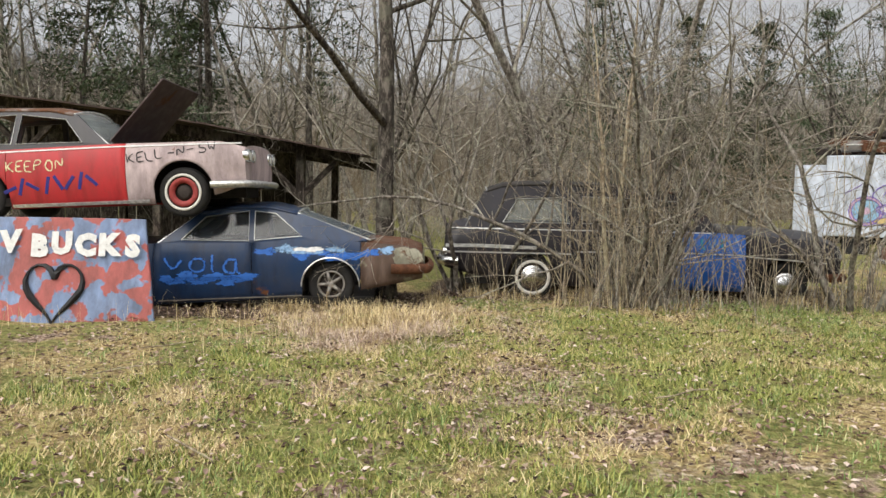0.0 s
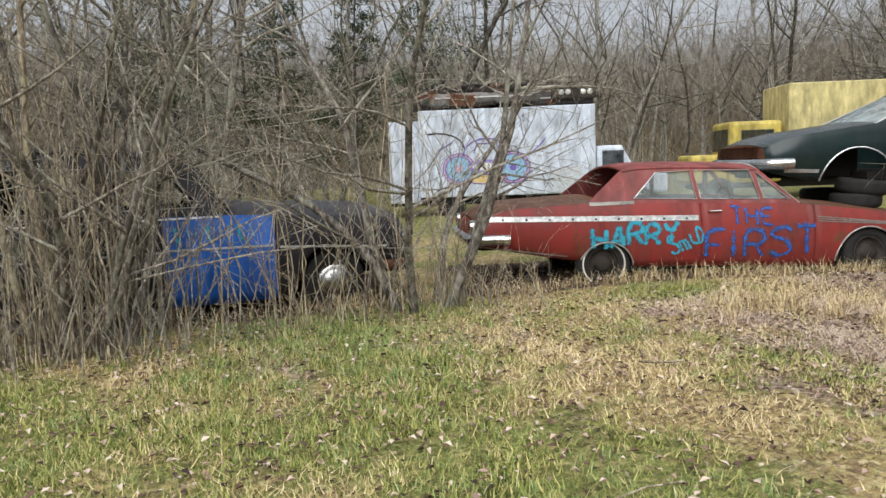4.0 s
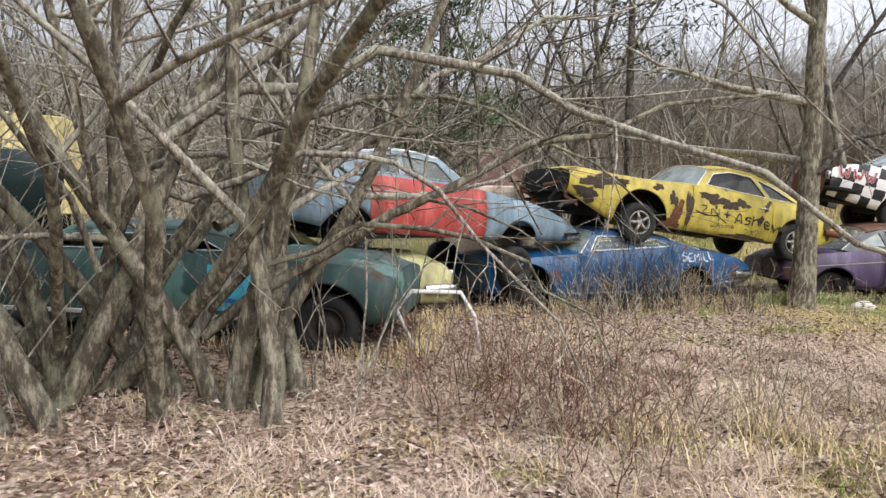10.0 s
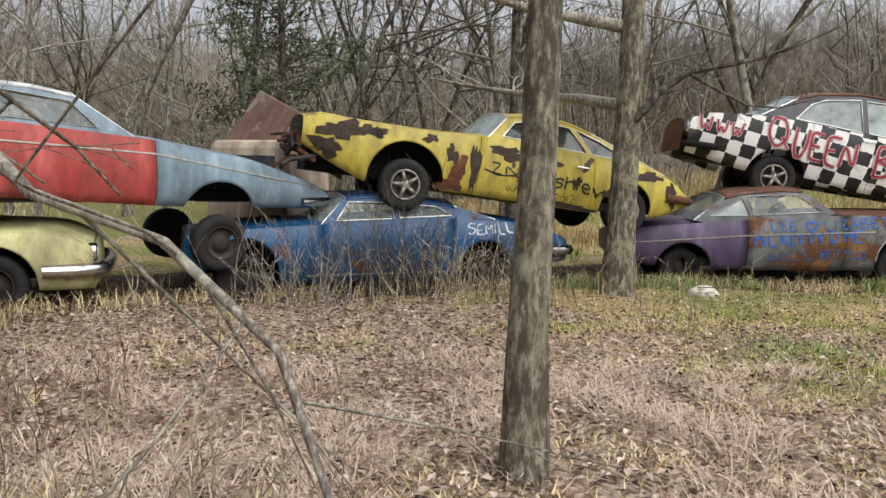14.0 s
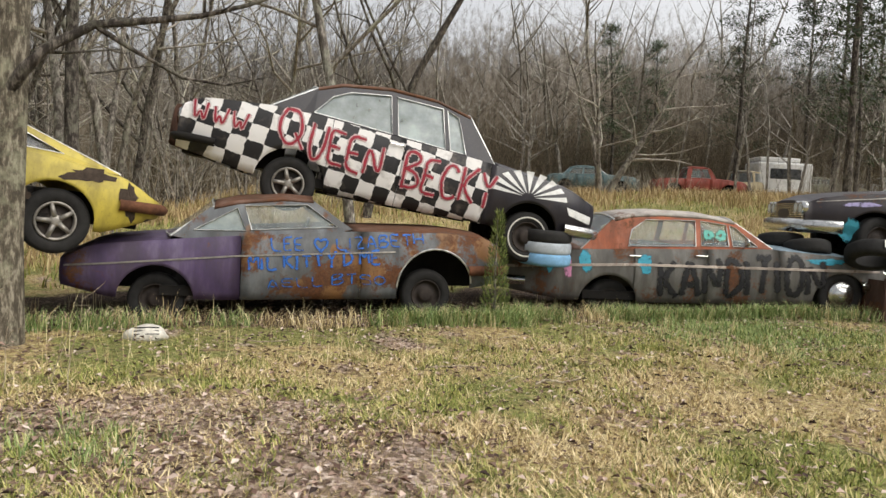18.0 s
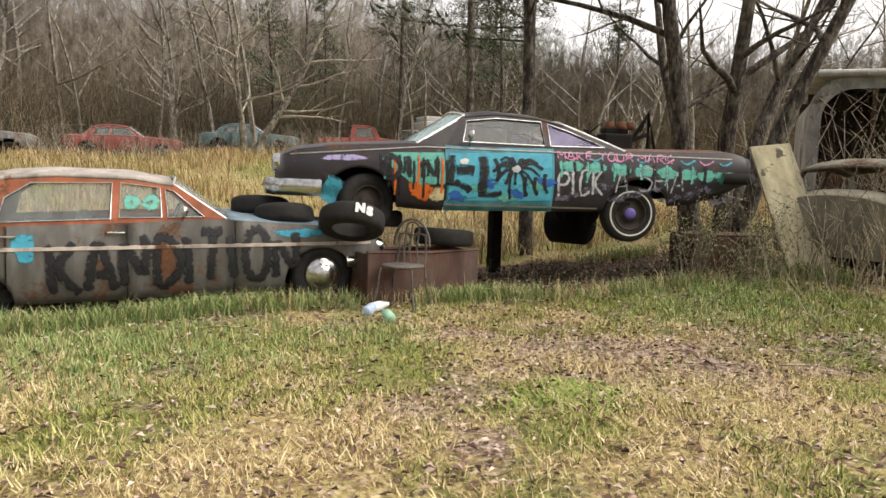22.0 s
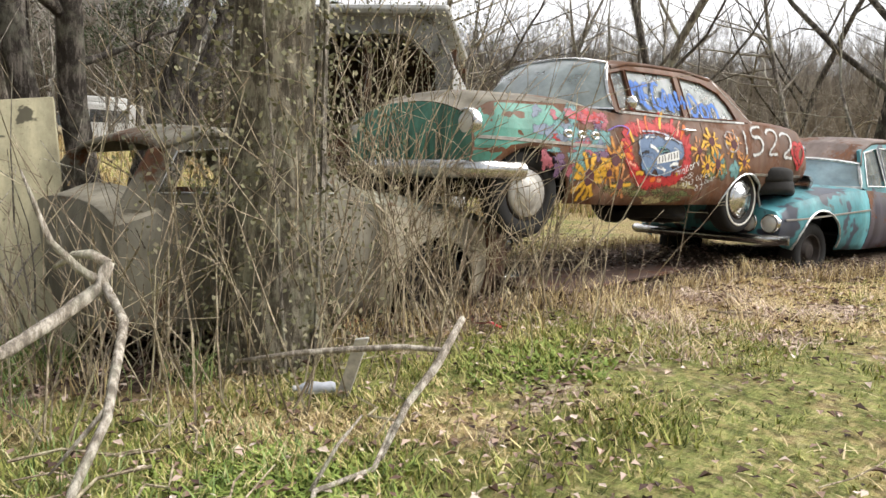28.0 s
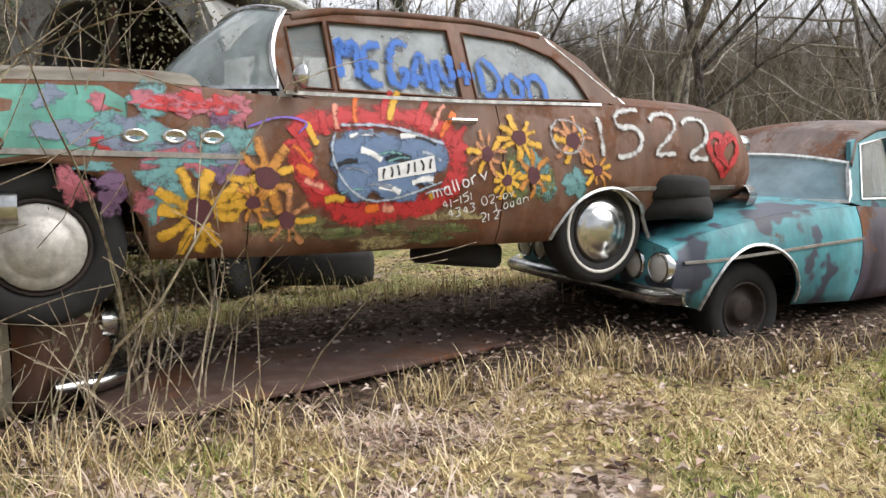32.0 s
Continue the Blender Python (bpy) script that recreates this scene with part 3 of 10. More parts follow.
    def strip(self, pts, wid=0.02, mat=ALLOY, name="trim_strip", thick=0.008, label=""):
        xs = []
        for (x0, z0), (x1, z1) in zip(pts, pts[1:]):
            n = max(1, int(math.hypot(x1 - x0, z1 - z0) / 0.08))
            xs += [(x0 + (x1 - x0) * i / n, z0 + (z1 - z0) * i / n) for i in range(n)]
        xs.append(pts[-1])
        vs, fs = [], []
        for i, (x, z) in enumerate(xs):
            a, b = xs[max(0, i - 1)], xs[min(len(xs) - 1, i + 1)]
            d = math.hypot(b[0] - a[0], b[1] - a[1]) or 1
            nx, nz = -(b[1] - a[1]) / d * wid / 2, (b[0] - a[0]) / d * wid / 2
            for (qx, qz, off) in ((x + nx, z + nz, -0.002), (x + nx * 0.8, z + nz * 0.8, thick), (x - nx * 0.8, z - nz * 0.8, thick), (x - nx, z - nz, -0.002)):
                vs.append((qx, self.y(qx, qz, off), qz))
        for i in range(len(xs) - 1):
            for k in range(3):
                a = i * 4 + k
                fs.append((a, a + 1, a + 5, a + 4))
        return mesh_object(name, vs, fs, mat, self.e, label)

    def patch(self, pts, mat, off=0.004, name="paint_patch", label="", glass=False):
        """A painted area that follows the panel."""
        bm = bmesh.new()
        bm.faces.new([bm.verts.new((x, 0, z)) for x, z in pts])
        self.wrap(bm, mat, off, name, label, glass)

    def wrap(self, bm, mat, off, name, label, glass=False):
        bmesh.ops.triangulate(bm, faces=bm.faces[:])
        zs = [v.co.z for v in bm.verts]
        xs = [v.co.x for v in bm.verts]
        st = 0.07
        for lo, hi, no in ((min(zs), max(zs), (0, 0, 1)), (min(xs), max(xs), (1, 0, 0))):
            k = math.floor(lo / st) + 1
            while k * st < hi:
                co = (0, 0, k * st) if no[2] else (k * st, 0, 0)
                bmesh.ops.bisect_plane(bm, geom=bm.verts[:] + bm.edges[:] + bm.faces[:], plane_co=co, plane_no=no)
                k += 1 if no[2] else 2
        for v in bm.verts:
            if glass:
                v.co.y = self.yc + self.side * self.hy(v.co.x, v.co.z, off)
            else:
                v.co.y = self.y(v.co.x, v.co.z, off)
        return part(name, bm, mat, self.e, label)

    def text(self, word, s0, z0, height, mat, slope=0.0, fat=0.012, label="", squeeze=1.0, off=0.006, glass=False, wob=0.0, name="painted_letter", seed=1):
        """Lettering painted on the side, starting at s0 with its foot at z0."""
        rnd = random.Random(seed)
        d = -self.side
        cs, sn = math.cos(radians(slope)), math.sin(radians(slope))
        pen = 0.0
        for ch in word:
            if ch == " ":
                pen += 0.35 * height * squeeze
                continue
            cu = bpy.data.curves.new("letter", "FONT")
            cu.body, cu.size, cu.offset, cu.resolution_u = ch, 1.0, fat / height, 2
            ob = bpy.data.objects.new("letter", cu)
            me = bpy.data.meshes.new_from_object(ob)
            bpy.data.objects.remove(ob)
            bpy.data.curves.remove(cu)
            if len(me.vertices):
                wx = [v.co.x for v in me.vertices]
                lo, hi = min(wx), max(wx)
                rz, dz, sz = rnd.uniform(-1, 1) * wob, rnd.uniform(-0.6, 0.6) * wob, 1 + rnd.uniform(-0.8, 0.8) * wob
                for v in me.vertices:
                    u = (v.co.x - lo) * height * squeeze * 1.35
                    w = v.co.y * height * 1.42 * sz + dz * height + u * rz
                    u += w * rz * 0.6
                    u += pen
                    v.co = Vector((s0 + d * (u * cs - w * sn), 0, z0 + u * sn + w * cs))
                bm = bmesh.new()
                bm.from_mesh(me)
                self.wrap(bm, mat, off, name, label, glass)
                pen += (hi - lo) * height * squeeze * 1.35 + 0.14 * height * squeeze
            bpy.data.meshes.remove(me)

    def stroke(self, pts, width, mat, off=0.006, name="painted_stroke", label="", glass=False):
        """A sprayed or brushed line that thins out towards its edges."""
        for _ in range(2):
            q = [pts[0]]
            for a, b in zip(pts, pts[1:]):
                q += [(a[0] * 0.75 + b[0] * 0.25, a[1] * 0.75 + b[1] * 0.25), (a[0] * 0.25 + b[0] * 0.75, a[1] * 0.25 + b[1] * 0.75)]
            pts = q + [pts[-1]]
        vs, fs, thin = [], [], []
        n = len(pts)
        across = (-0.5, -0.3, 0.0, 0.3, 0.5)
        for i, (x, z) in enumerate(pts):
            a, b = pts[max(0, i - 1)], pts[min(n - 1, i + 1)]
            dx, dz = b[0] - a[0], b[1] - a[1]
            L = math.hypot(dx, dz) or 1.0
            for u in across:
                px, pz = x - dz / L * width * u, z + dx / L * width * u
                yy = self.yc + self.side * self.hy(px, pz, off) if glass else self.y(px, pz, off)
                vs.append((px, yy, pz))
                thin.append(min(1.0, (2 * abs(u)) ** 2 * 0.95 + (0.5 if i in (0, n - 1) else 0.0)))
        for i in range(n - 1):
            for k in range(4):
                a = i * 5 + k
                fs.append((a, a + 1, a + 6, a + 5))
        ob = mesh_object(name, vs, fs, mat, self.e, label)
        ob.data.attributes.new("thin", "FLOAT", "POINT").data.foreach_set("value", thin)
        return ob

    def hand(self, word, s0, z0, height, mat, slope=0.0, fat=0.012, label="", squeeze=1.0, off=0.006, glass=False, wob=0.1, name="painted_letter", seed=1):
        """Words sprayed freehand on the side."""
        rnd = random.Random(seed)
        d = -self.side
        cs, sn = math.cos(radians(slope)), math.sin(radians(slope))
        pen = 0.0
        for ch in word:
            if ch not in HAND:
                pen += 0.35 * height * squeeze
                continue
            strokes = [[(int(p[0]) / 4, int(p[1]) / 6) for p in st.split()] for st in HAND[ch].split("/")]
            wide = 0.7 * height * squeeze * (0.25 if ch in "I1il" else 1.0)
            lo = 0.5 if ch in "Iil" else 0.0
            rz, dz, sz = rnd.uniform(-1, 1) * wob, rnd.uniform(-0.6, 0.6) * wob, 1 + rnd.uniform(-0.8, 0.8) * wob
            for st in strokes:
                line = []
                for p in st:
                    u = (p[0] - lo) * wide + rnd.gauss(0, 0.02) * height
                    w = p[1] * height * sz + dz * height + u * rz + rnd.gauss(0, 0.02) * height
                    u += w * rz * 0.6 + pen
                    line.append((s0 + d * (u * cs - w * sn), z0 + u * sn + w * cs))
                self.stroke(line, 0.2 * height + 2.4 * fat, mat, off + rnd.uniform(0, 0.0015), name, label, glass)
            pen += wide + 0.24 * height * squeeze

    def bumper(self, x, z, mat=CHROME, out=0.12, height=0.14, wrap=0.45, name="bumper", drop=0.0, reach=1.0):
        sgn = 1 if x > (self.xr + self.xf) / 2 else -1
        h = self.w / 2 * reach
        path = [(x - sgn * wrap, self.yc - h - 0.01, z), (x - sgn * 0.1, self.yc - h + 0.01, z), (x + sgn * out * 0.6, self.yc - h * 0.86, z), (x + sgn * out, self.yc - h * 0.5, z),
                (x + sgn * out * 1.15, self.yc, z), (x + sgn * out, self.yc + h * 0.5, z), (x + sgn * out * 0.6, self.yc + h * 0.86, z), (x - sgn * 0.1, self.yc + h - 0.01, z), (x - sgn * wrap, self.yc + h + 0.01, z)]
        prof = [(-0.03, -0.5), (0.02, -0.45), (0.045, -0.15), (0.05, 0.1), (0.02, 0.42), (-0.03, 0.5)]
        vs, fs = [], []
        for i, p in enumerate(path):
            a, b = Vector(path[max(0, i - 1)]), Vector(path[min(len(path) - 1, i + 1)])
            t = (b - a).normalized()
            nrm = Vector((t.y, -t.x, 0)) * (1 if sgn > 0 else -1)
            for o, q in prof:
                vs.append((p[0] + nrm.x * o, p[1] + nrm.y * o, p[2] + q * height))
        n = len(prof)
        for i in range(len(path) - 1):
            for k in range(n - 1):
                fs.append((i * n + k, i * n + k + 1, (i + 1) * n + k + 1, (i + 1) * n + k))
        return mesh_object(name, vs, fs, mat, self.e, "", True)

    def lamp(self, x, yfrac, z, r=0.09, mat=LAMP, name="headlight"):
        sgn = 1 if x > (self.xr + self.xf) / 2 else -1
        v, f = lathe([(r * 1.18, -0.05), (r * 1.18, 0.02), (r * 1.02, 0.035), (r, 0.02)], 20)
        f2 = lambda p: (x + sgn * p[1], self.yc + yfrac * self.w / 2 + p[0], z + p[2])
        bez = mesh_object(name, [f2(p) for p in v], f, CHROME, self.e, "", True)
        v, f = lathe([(r, 0.018), (r * 0.7, 0.035), (r * 0.3, 0.045), (0.001, 0.047)], 20)
        mesh_object("lens", [f2(p) for p in v], f, mat, bez, "", True)

    def grille(self, x, z0, z1, n=7, mat=CHROME, span=0.62, vertical=False):
        sgn = 1 if x > (self.xr + self.xf) / 2 else -1
        h = self.w / 2 * span
        for i in range(n):
            if vertical:
                y = self.yc - h + 2 * h * (i + 0.5) / n
                part("grille_bar", box_bm(x, x + sgn * 0.03, y - 0.012, y + 0.012, z0, z1), mat, self.e)
            else:
                z = z0 + (z1 - z0) * (i + 0.5) / n
                part("grille_bar", box_bm(min(x, x + sgn * 0.03), max(x, x + sgn * 0.03), self.yc - h, self.yc + h, z - 0.008, z + 0.008), mat, self.e)

    def handle(self, x, z):
        s = self.side
        pts = [(x - 0.09, self.y(x, z, 0.0), z), (x - 0.08, self.y(x, z, 0.03), z), (x + 0.08, self.y(x, z, 0.03), z), (x + 0.09, self.y(x, z, 0.0), z)]
        mesh_object("door_handle", *tube(pts, 0.011, 6), CHROME, self.e, "chrome handle")

    def mirror(self, x, z):
        y0 = self.y(x, self.zt(x), -0.05)
        s = self.side
        v, f = tube([(x, y0, self.zt(x) - 0.01), (x + 0.01, y0 + s * 0.09, z - 0.04), (x, y0 + s * 0.12, z)], 0.012, 6)
        m = mesh_object("door_mirror", v, f, CHROME, self.e)
        v, f = lathe([(0.001, 0.05), (0.04, 0.035), (0.065, 0.0), (0.06, -0.012), (0.001, -0.012)], 16)
        mesh_object("mirror_head", [(x + p[1], y0 + s * 0.14 + p[0], z + p[2]) for p in v], f, CHROME, m, "", True)

    def arch_lip(self, i, mat=TRIM):
        cx, cz, r = self.arches[i]
        pts = []
        for k in range(25):
            a = math.pi * k / 24
            x, z = cx - (r + 0.006) * math.cos(a), cz + (r + 0.006) * math.sin(a)
            if z > self.zb(x) + 0.0:
                pts.append((x, self.y(x, z, 0.006), z))
        if len(pts) > 2:
            mesh_object("wheel_arch_trim", *tube(pts, 0.011, 4), mat, self.e)


# ---- the scrapped cars ----
RED = paint("faded_red_paint", (0.26, 0.03, 0.025), 0.22, 0.1, 0.5)
BLACK = paint("dull_black_paint", (0.02, 0.018, 0.024), 0.12, 0.0, 0.32, grime=0.2)
DGREEN = paint("dark_green_paint", (0.008, 0.022, 0.022), 0.06, 0.0, 0.22, grime=0.15)
OLIVE = paint("mossy_green_paint", (0.035, 0.085, 0.078), 0.22, 0.25, 0.55, (0.13, 0.26, 0.23), 0.58, 1.2)
YELLOW = paint("peeling_yellow_paint", (0.55, 0.44, 0.07), 0.12, 0.1, 0.5, (0.06, 0.042, 0.025), 0.655, 2.6)
BLUE = paint("deep_blue_paint", (0.008, 0.075, 0.19), 0.25, 0.0, 0.35, grime=0.28)
NAVY = paint("navy_paint", (0.012, 0.035, 0.09), 0.12, 0.0, 0.28, grime=0.25)
BROWN = paint("rust_brown_paint", (0.13, 0.06, 0.035), 0.55, 0.2, 0.7)
GREYBLUE = paint("grey_blue_primer", (0.2, 0.28, 0.34), 0.18, 0.3, 0.5)
SEAFOAM = paint("seafoam_green_paint", (0.1, 0.32, 0.25), 0.2, 0.2, 0.5)
PINK = paint("chalky_pink_paint", (0.5, 0.4, 0.4), 0.2, 0.2, 0.7)
PALE = paint("lichen_pale_paint", (0.33, 0.32, 0.24), 0.35, 0.3, 0.8)
PALEYEL = paint("pale_yellow_paint", (0.55, 0.52, 0.25), 0.15, 0.2, 0.7)
TWOTONE_SEDAN = paint("streaked_grey_paint", (0.12, 0.115, 0.105), 0.4, 0.3, 0.6)
RUSTTOP = paint("rusted_roof", (0.2, 0.15, 0.13), 0.5, 0.3, 0.7)
S_WHITE, S_BLACK = spray("white_spray", (0.8, 0.8, 0.78), 1.0), spray("black_spray", (0.015, 0.015, 0.017), 0.9)
S_BLUE, S_LBLUE = spray("bright_blue_spray", (0.03, 0.14, 0.5), 0.85), spray("light_blue_spray", (0.05, 0.36, 0.5), 0.85)
S_RED, S_ORANGE = spray("red_spray", (0.5, 0.03, 0.03), 0.9), spray("orange_spray", (0.75, 0.16, 0.02), 0.9)
S_YEL, S_TEAL = spray("yellow_spray", (0.75, 0.42, 0.04), 0.9), spray("mint_spray", (0.14, 0.5, 0.42), 0.8)
S_CREAM, S_MAROON = spray("cream_spray", (0.75, 0.66, 0.4), 0.8), spray("maroon_spray", (0.33, 0.02, 0.04), 1.0)
S_PURP, S_CYAN = spray("violet_spray", (0.2, 0.12, 0.5), 0.85), spray("cyan_spray", (0.08, 0.45, 0.6), 0.9)
S_PINK = spray("pink_spray", (0.7, 0.3, 0.5), 0.8)


def blob(c, x, z, rx, rz, mat, seed=0, off=0.004, wob=0.2, name="paint_patch", label="", n=22):
    """A patch of paint that thins out towards its uneven rim."""
    rnd = random.Random(seed)
    ph = [rnd.uniform(0, 6.3) for _ in range(4)]
    vs, fs, thin = [(x, c.y(x, z, off), z)], [], [0.0]
    for ring, (k0, th) in enumerate(((0.4, 0.0), (0.75, 0.1), (0.95, 0.45), (1.15, 1.0))):
        for i in range(n):
            a = 2 * math.pi * i / n
            k = 1 + wob * (math.sin(2 * a + ph[0]) * 0.5 + math.sin(3 * a + ph[1]) * 0.4 + math.sin(5 * a + ph[2]) * 0.4 + 0.3 * math.sin(9 * a + ph[3]))
            px, pz = x + rx * k * k0 * math.cos(a), z + rz * k * k0 * math.sin(a)
            vs.append((px, c.y(px, pz, off), pz))
            thin.append(th)
            j, o = (i + 1) % n, 1 + ring * n
            fs.append((0, o + i, o + j) if ring == 0 else (o - n + i, o + i, o + j, o - n + j))
    ob = mesh_object(name, vs, fs, mat, c.e, label)
    ob.data.attributes.new("thin", "FLOAT", "POINT").data.foreach_set("value", thin)
    return ob


# red-over-pink compact on top of the dark blue coupe
c = Car("compact_car", "red and chalky pink compact car with open hood, stacked on another", (-3.49, 9.85), 0, -1, 1.68, -3.75, 0.85,
        [(-3.75, 2.05), (-3.5, 2.14), (-2.4, 2.16), (-1.0, 2.2), (0.6, 2.2), (0.85, 2.1)], [(-3.75, 1.5), (-3, 1.36), (0, 1.38), (0.5, 1.5), (0.85, 1.62)],
        [(0.0, 1.53, 0.335), (-2.74, 1.5, 0.335)], [(0.02, 1.55, 0.4), (-2.72, 1.52, 0.4)], 0.05, pitch=2.6, pivot=(0, 1.53))
BRED = paint("bright_red_spray_paint", (0.48, 0.03, 0.035), 0.1, 0.1, 0.45, grime=0.25)
c.body([("rear_quarter", -3.75, -2.35, BRED), ("door", -2.35, -0.74, BRED), ("front_fender", -0.74, 0.85, PINK)], -1.0, -3.2, None, RED)
c.cabin([(-1.0, 2.2), (-1.45, 2.62), (-1.8, 2.7), (-2.6, 2.72), (-3.0, 2.66), (-3.3, 2.18)],
        [[(-1.35, 2.24), (-1.6, 2.56), (-2.2, 2.64), (-2.25, 2.24)], [(-2.32, 2.24), (-2.28, 2.64), (-2.85, 2.62), (-3.05, 2.24)]],
        -1.5, -2.95, BLACK, RUSTTOP, 0.16, None, GLASS, None, roof_label="dull brown roof")
for x, st in ((0.0, "steel"), (-2.74, "steel")):
    for far in (False, True):
        c.wheel(x, 1.53, 0.335, far, st)
RIMRED = plain("dull_red_rim", (0.28, 0.04, 0.035), 0.6, 0, 0.35, 12, 0.2)
for x in (0.0, -2.74):
    v, f = lathe([(0.12, 0.05), (0.14, 0.082), (0.185, 0.09), (0.2, 0.075)], 28)
    mesh_object("rim_ring", [(x + p[0], c.yc + c.side * (c.w / 2 - 0.145 + p[1]), 1.53 + p[2]) for p in v], f, RIMRED, c.e, "dull red rim ring", True)
    v, f = lathe([(0.215, 0.095), (0.22, 0.104), (0.245, 0.104), (0.25, 0.095)], 28)
    mesh_object("whitewall", [(x + p[0], c.yc + c.side * (c.w / 2 - 0.155 + p[1]), 1.53 + p[2]) for p in v], f, WHITEWALL, c.e, "thin white sidewall ring", True)
c.bumper(0.85, 1.62, TRIM, 0.08, 0.1)
for yf in (-0.8, -0.55, 0.55, 0.8):
    c.lamp(0.87, yf, 2.0, 0.075)
c.strip([(-3.7, 2.1), (-1.0, 2.16), (0.8, 2.17)], 0.02, S_WHITE)
c.strip([(-2.3, 1.4), (-0.45, 1.42)], 0.05, TRIM)
lid = box_bm(0, 1.12, -0.72, 0.72, -0.012, 0.012, 0.01)
for v in lid.verts:
    v.co.z += 0.06 * math.sin(math.pi * v.co.x / 1.12) * (1 - (v.co.y / 0.8) ** 2)
ob = part("open_hood", lid, paint("purplish_brown_hood", (0.09, 0.055, 0.06), 0.25, 0.2, 0.6), c.e, "raised purplish brown hood")
ob.matrix_local = pose(-0.98, c.yc, 2.24, 0, -47, 0)
c.hand("KEEP ON", -2.33, 1.86, 0.13, S_CREAM, 2, 0.004, wob=0.12)
c.hand("KELL -N- SW", -0.7, 1.93, 0.12, S_BLACK, 7, 0.001, wob=0.15, squeeze=1.1)
for k, (x, z, a) in enumerate([(-2.3, 1.62, 0.3), (-2.15, 1.66, 1.2), (-2.0, 1.66, -0.4), (-1.8, 1.67, 1.3), (-1.65, 1.7, -0.9), (-1.5, 1.7, 0.8), (-1.35, 1.72, 1.3), (-1.2, 1.72, -0.6)]):
    c.strip([(x - 0.09 * math.cos(a), z - 0.12 * math.sin(a)), (x + 0.09 * math.cos(a), z + 0.12 * math.sin(a))], 0.05, spray("navy_spray", (0.03, 0.03, 0.22), 0.95), "painted_stroke", 0.004)

# dark blue coupe below
c = Car("coupe_car", "dark blue fastback coupe with bare rusty trunk, low in the leaves", (-1.56, 10.29), 183, 1, 1.85, -1.3, 3.9,
        [(-1.3, 0.72), (-1.15, 0.82), (0, 0.9), (0.5, 0.88), (1.1, 0.84), (2.4, 0.81), (3.9, 0.76)], [(-1.3, 0.36), (-0.5, 0.2), (0.3, 0.08), (2.5, -0.06), (3.9, 0.05)],
        [(0.0, 0.25, 0.33), (2.95, 0.15, 0.33)], [(0.0, 0.24, 0.4), (2.95, 0.16, 0.4)], 0.06)
TAILB = paint("rusty_brown_tail", (0.12, 0.075, 0.055), 0.35, 0.2, 0.7, (0.3, 0.28, 0.2), 0.6, 2.2)
c.body([("tail_quarter", -1.3, -0.42, TAILB), ("rear_quarter", -0.42, 1.1, NAVY), ("door", 1.1, 2.45, NAVY), ("front_fender", 2.45, 3.9, NAVY)], 2.42, -0.5, BLACK, BROWN, tail=PALE)
c.cabin([(2.42, 0.81), (1.87, 1.24), (1.4, 1.33), (0.9, 1.34), (0.4, 1.24), (-0.55, 0.9)],
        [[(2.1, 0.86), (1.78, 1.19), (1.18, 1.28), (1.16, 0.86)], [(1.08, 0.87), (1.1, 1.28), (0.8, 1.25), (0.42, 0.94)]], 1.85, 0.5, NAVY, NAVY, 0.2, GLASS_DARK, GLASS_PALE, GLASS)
for far in (False, True):
    c.wheel(0, 0.26, 0.33, far, "mag" if not far else "steel", -0.04)
    c.wheel(2.95, 0.16, 0.33, far, "steel")
c.bumper(-1.3, 0.5, RUSTY)
c.arch_lip(0)
c.hand("vola", 2.3, 0.42, 0.26, S_BLUE, 0, 0.006, squeeze=1.35, wob=0.1)
blob(c, 0.42, 0.74, 0.34, 0.07, spray("sky_blue_spray", (0.25, 0.42, 0.65), 0.6), 3)
blob(c, 0.3, 0.76, 0.2, 0.04, S_WHITE, 7, 0.006, 0.4)
blob(c, -0.1, 0.66, 0.25, 0.06, S_BLUE, 5)
for k_ in range(8):
    blob(c, 0.9 - 0.24 * k_, 0.72 + 0.05 * math.sin(k_ * 2.1), 0.16, 0.06, (S_BLUE, spray("sky_blue_spray", (0.25, 0.42, 0.65), 0.6), S_BLUE)[k_ % 3], 400 + k_, 0.003, 0.4)
for k_ in range(6):
    blob(c, 2.2 - 0.2 * k_, 0.3 + 0.06 * (k_ % 2), 0.2, 0.07, S_BLUE, 420 + k_, 0.003, 0.4)
blob(c, -1.08, 0.66, 0.2, 0.12, PALE, 6, label="bare pale metal")
c.strip([(2.4, 0.0), (0.4, 0.1)], 0.02)

# painted panel leaning in front
e = empty("car_hood", pose(-4.72, 9.08, -0.27, -9, 0, 0), "detached car hood sprayed blue and red with white letters", "car part")
lid = box_bm(-0.9, 0.97, -0.02, 0.02, 0.0, 1.46, 0.01)
bmesh.ops.subdivide_edges(lid, edges=lid.edges[:], cuts=3, use_grid_fill=True)
for v in lid.verts:
    v.co.x *= 1.2 - 0.2 * v.co.z / 1.46 + 0.012 * math.sin(v.co.z * 9)
    v.co.y -= 0.06 * (1 - (v.co.x / 1.0) ** 2)
HOODP = paint("blue_and_red_spray_panel", (0.22, 0.3, 0.48), 0.12, 0.3, 0.7, (0.46, 0.13, 0.12), 0.51, 3.4, grime=0.5)
part("hood_panel", lid, HOODP, e)


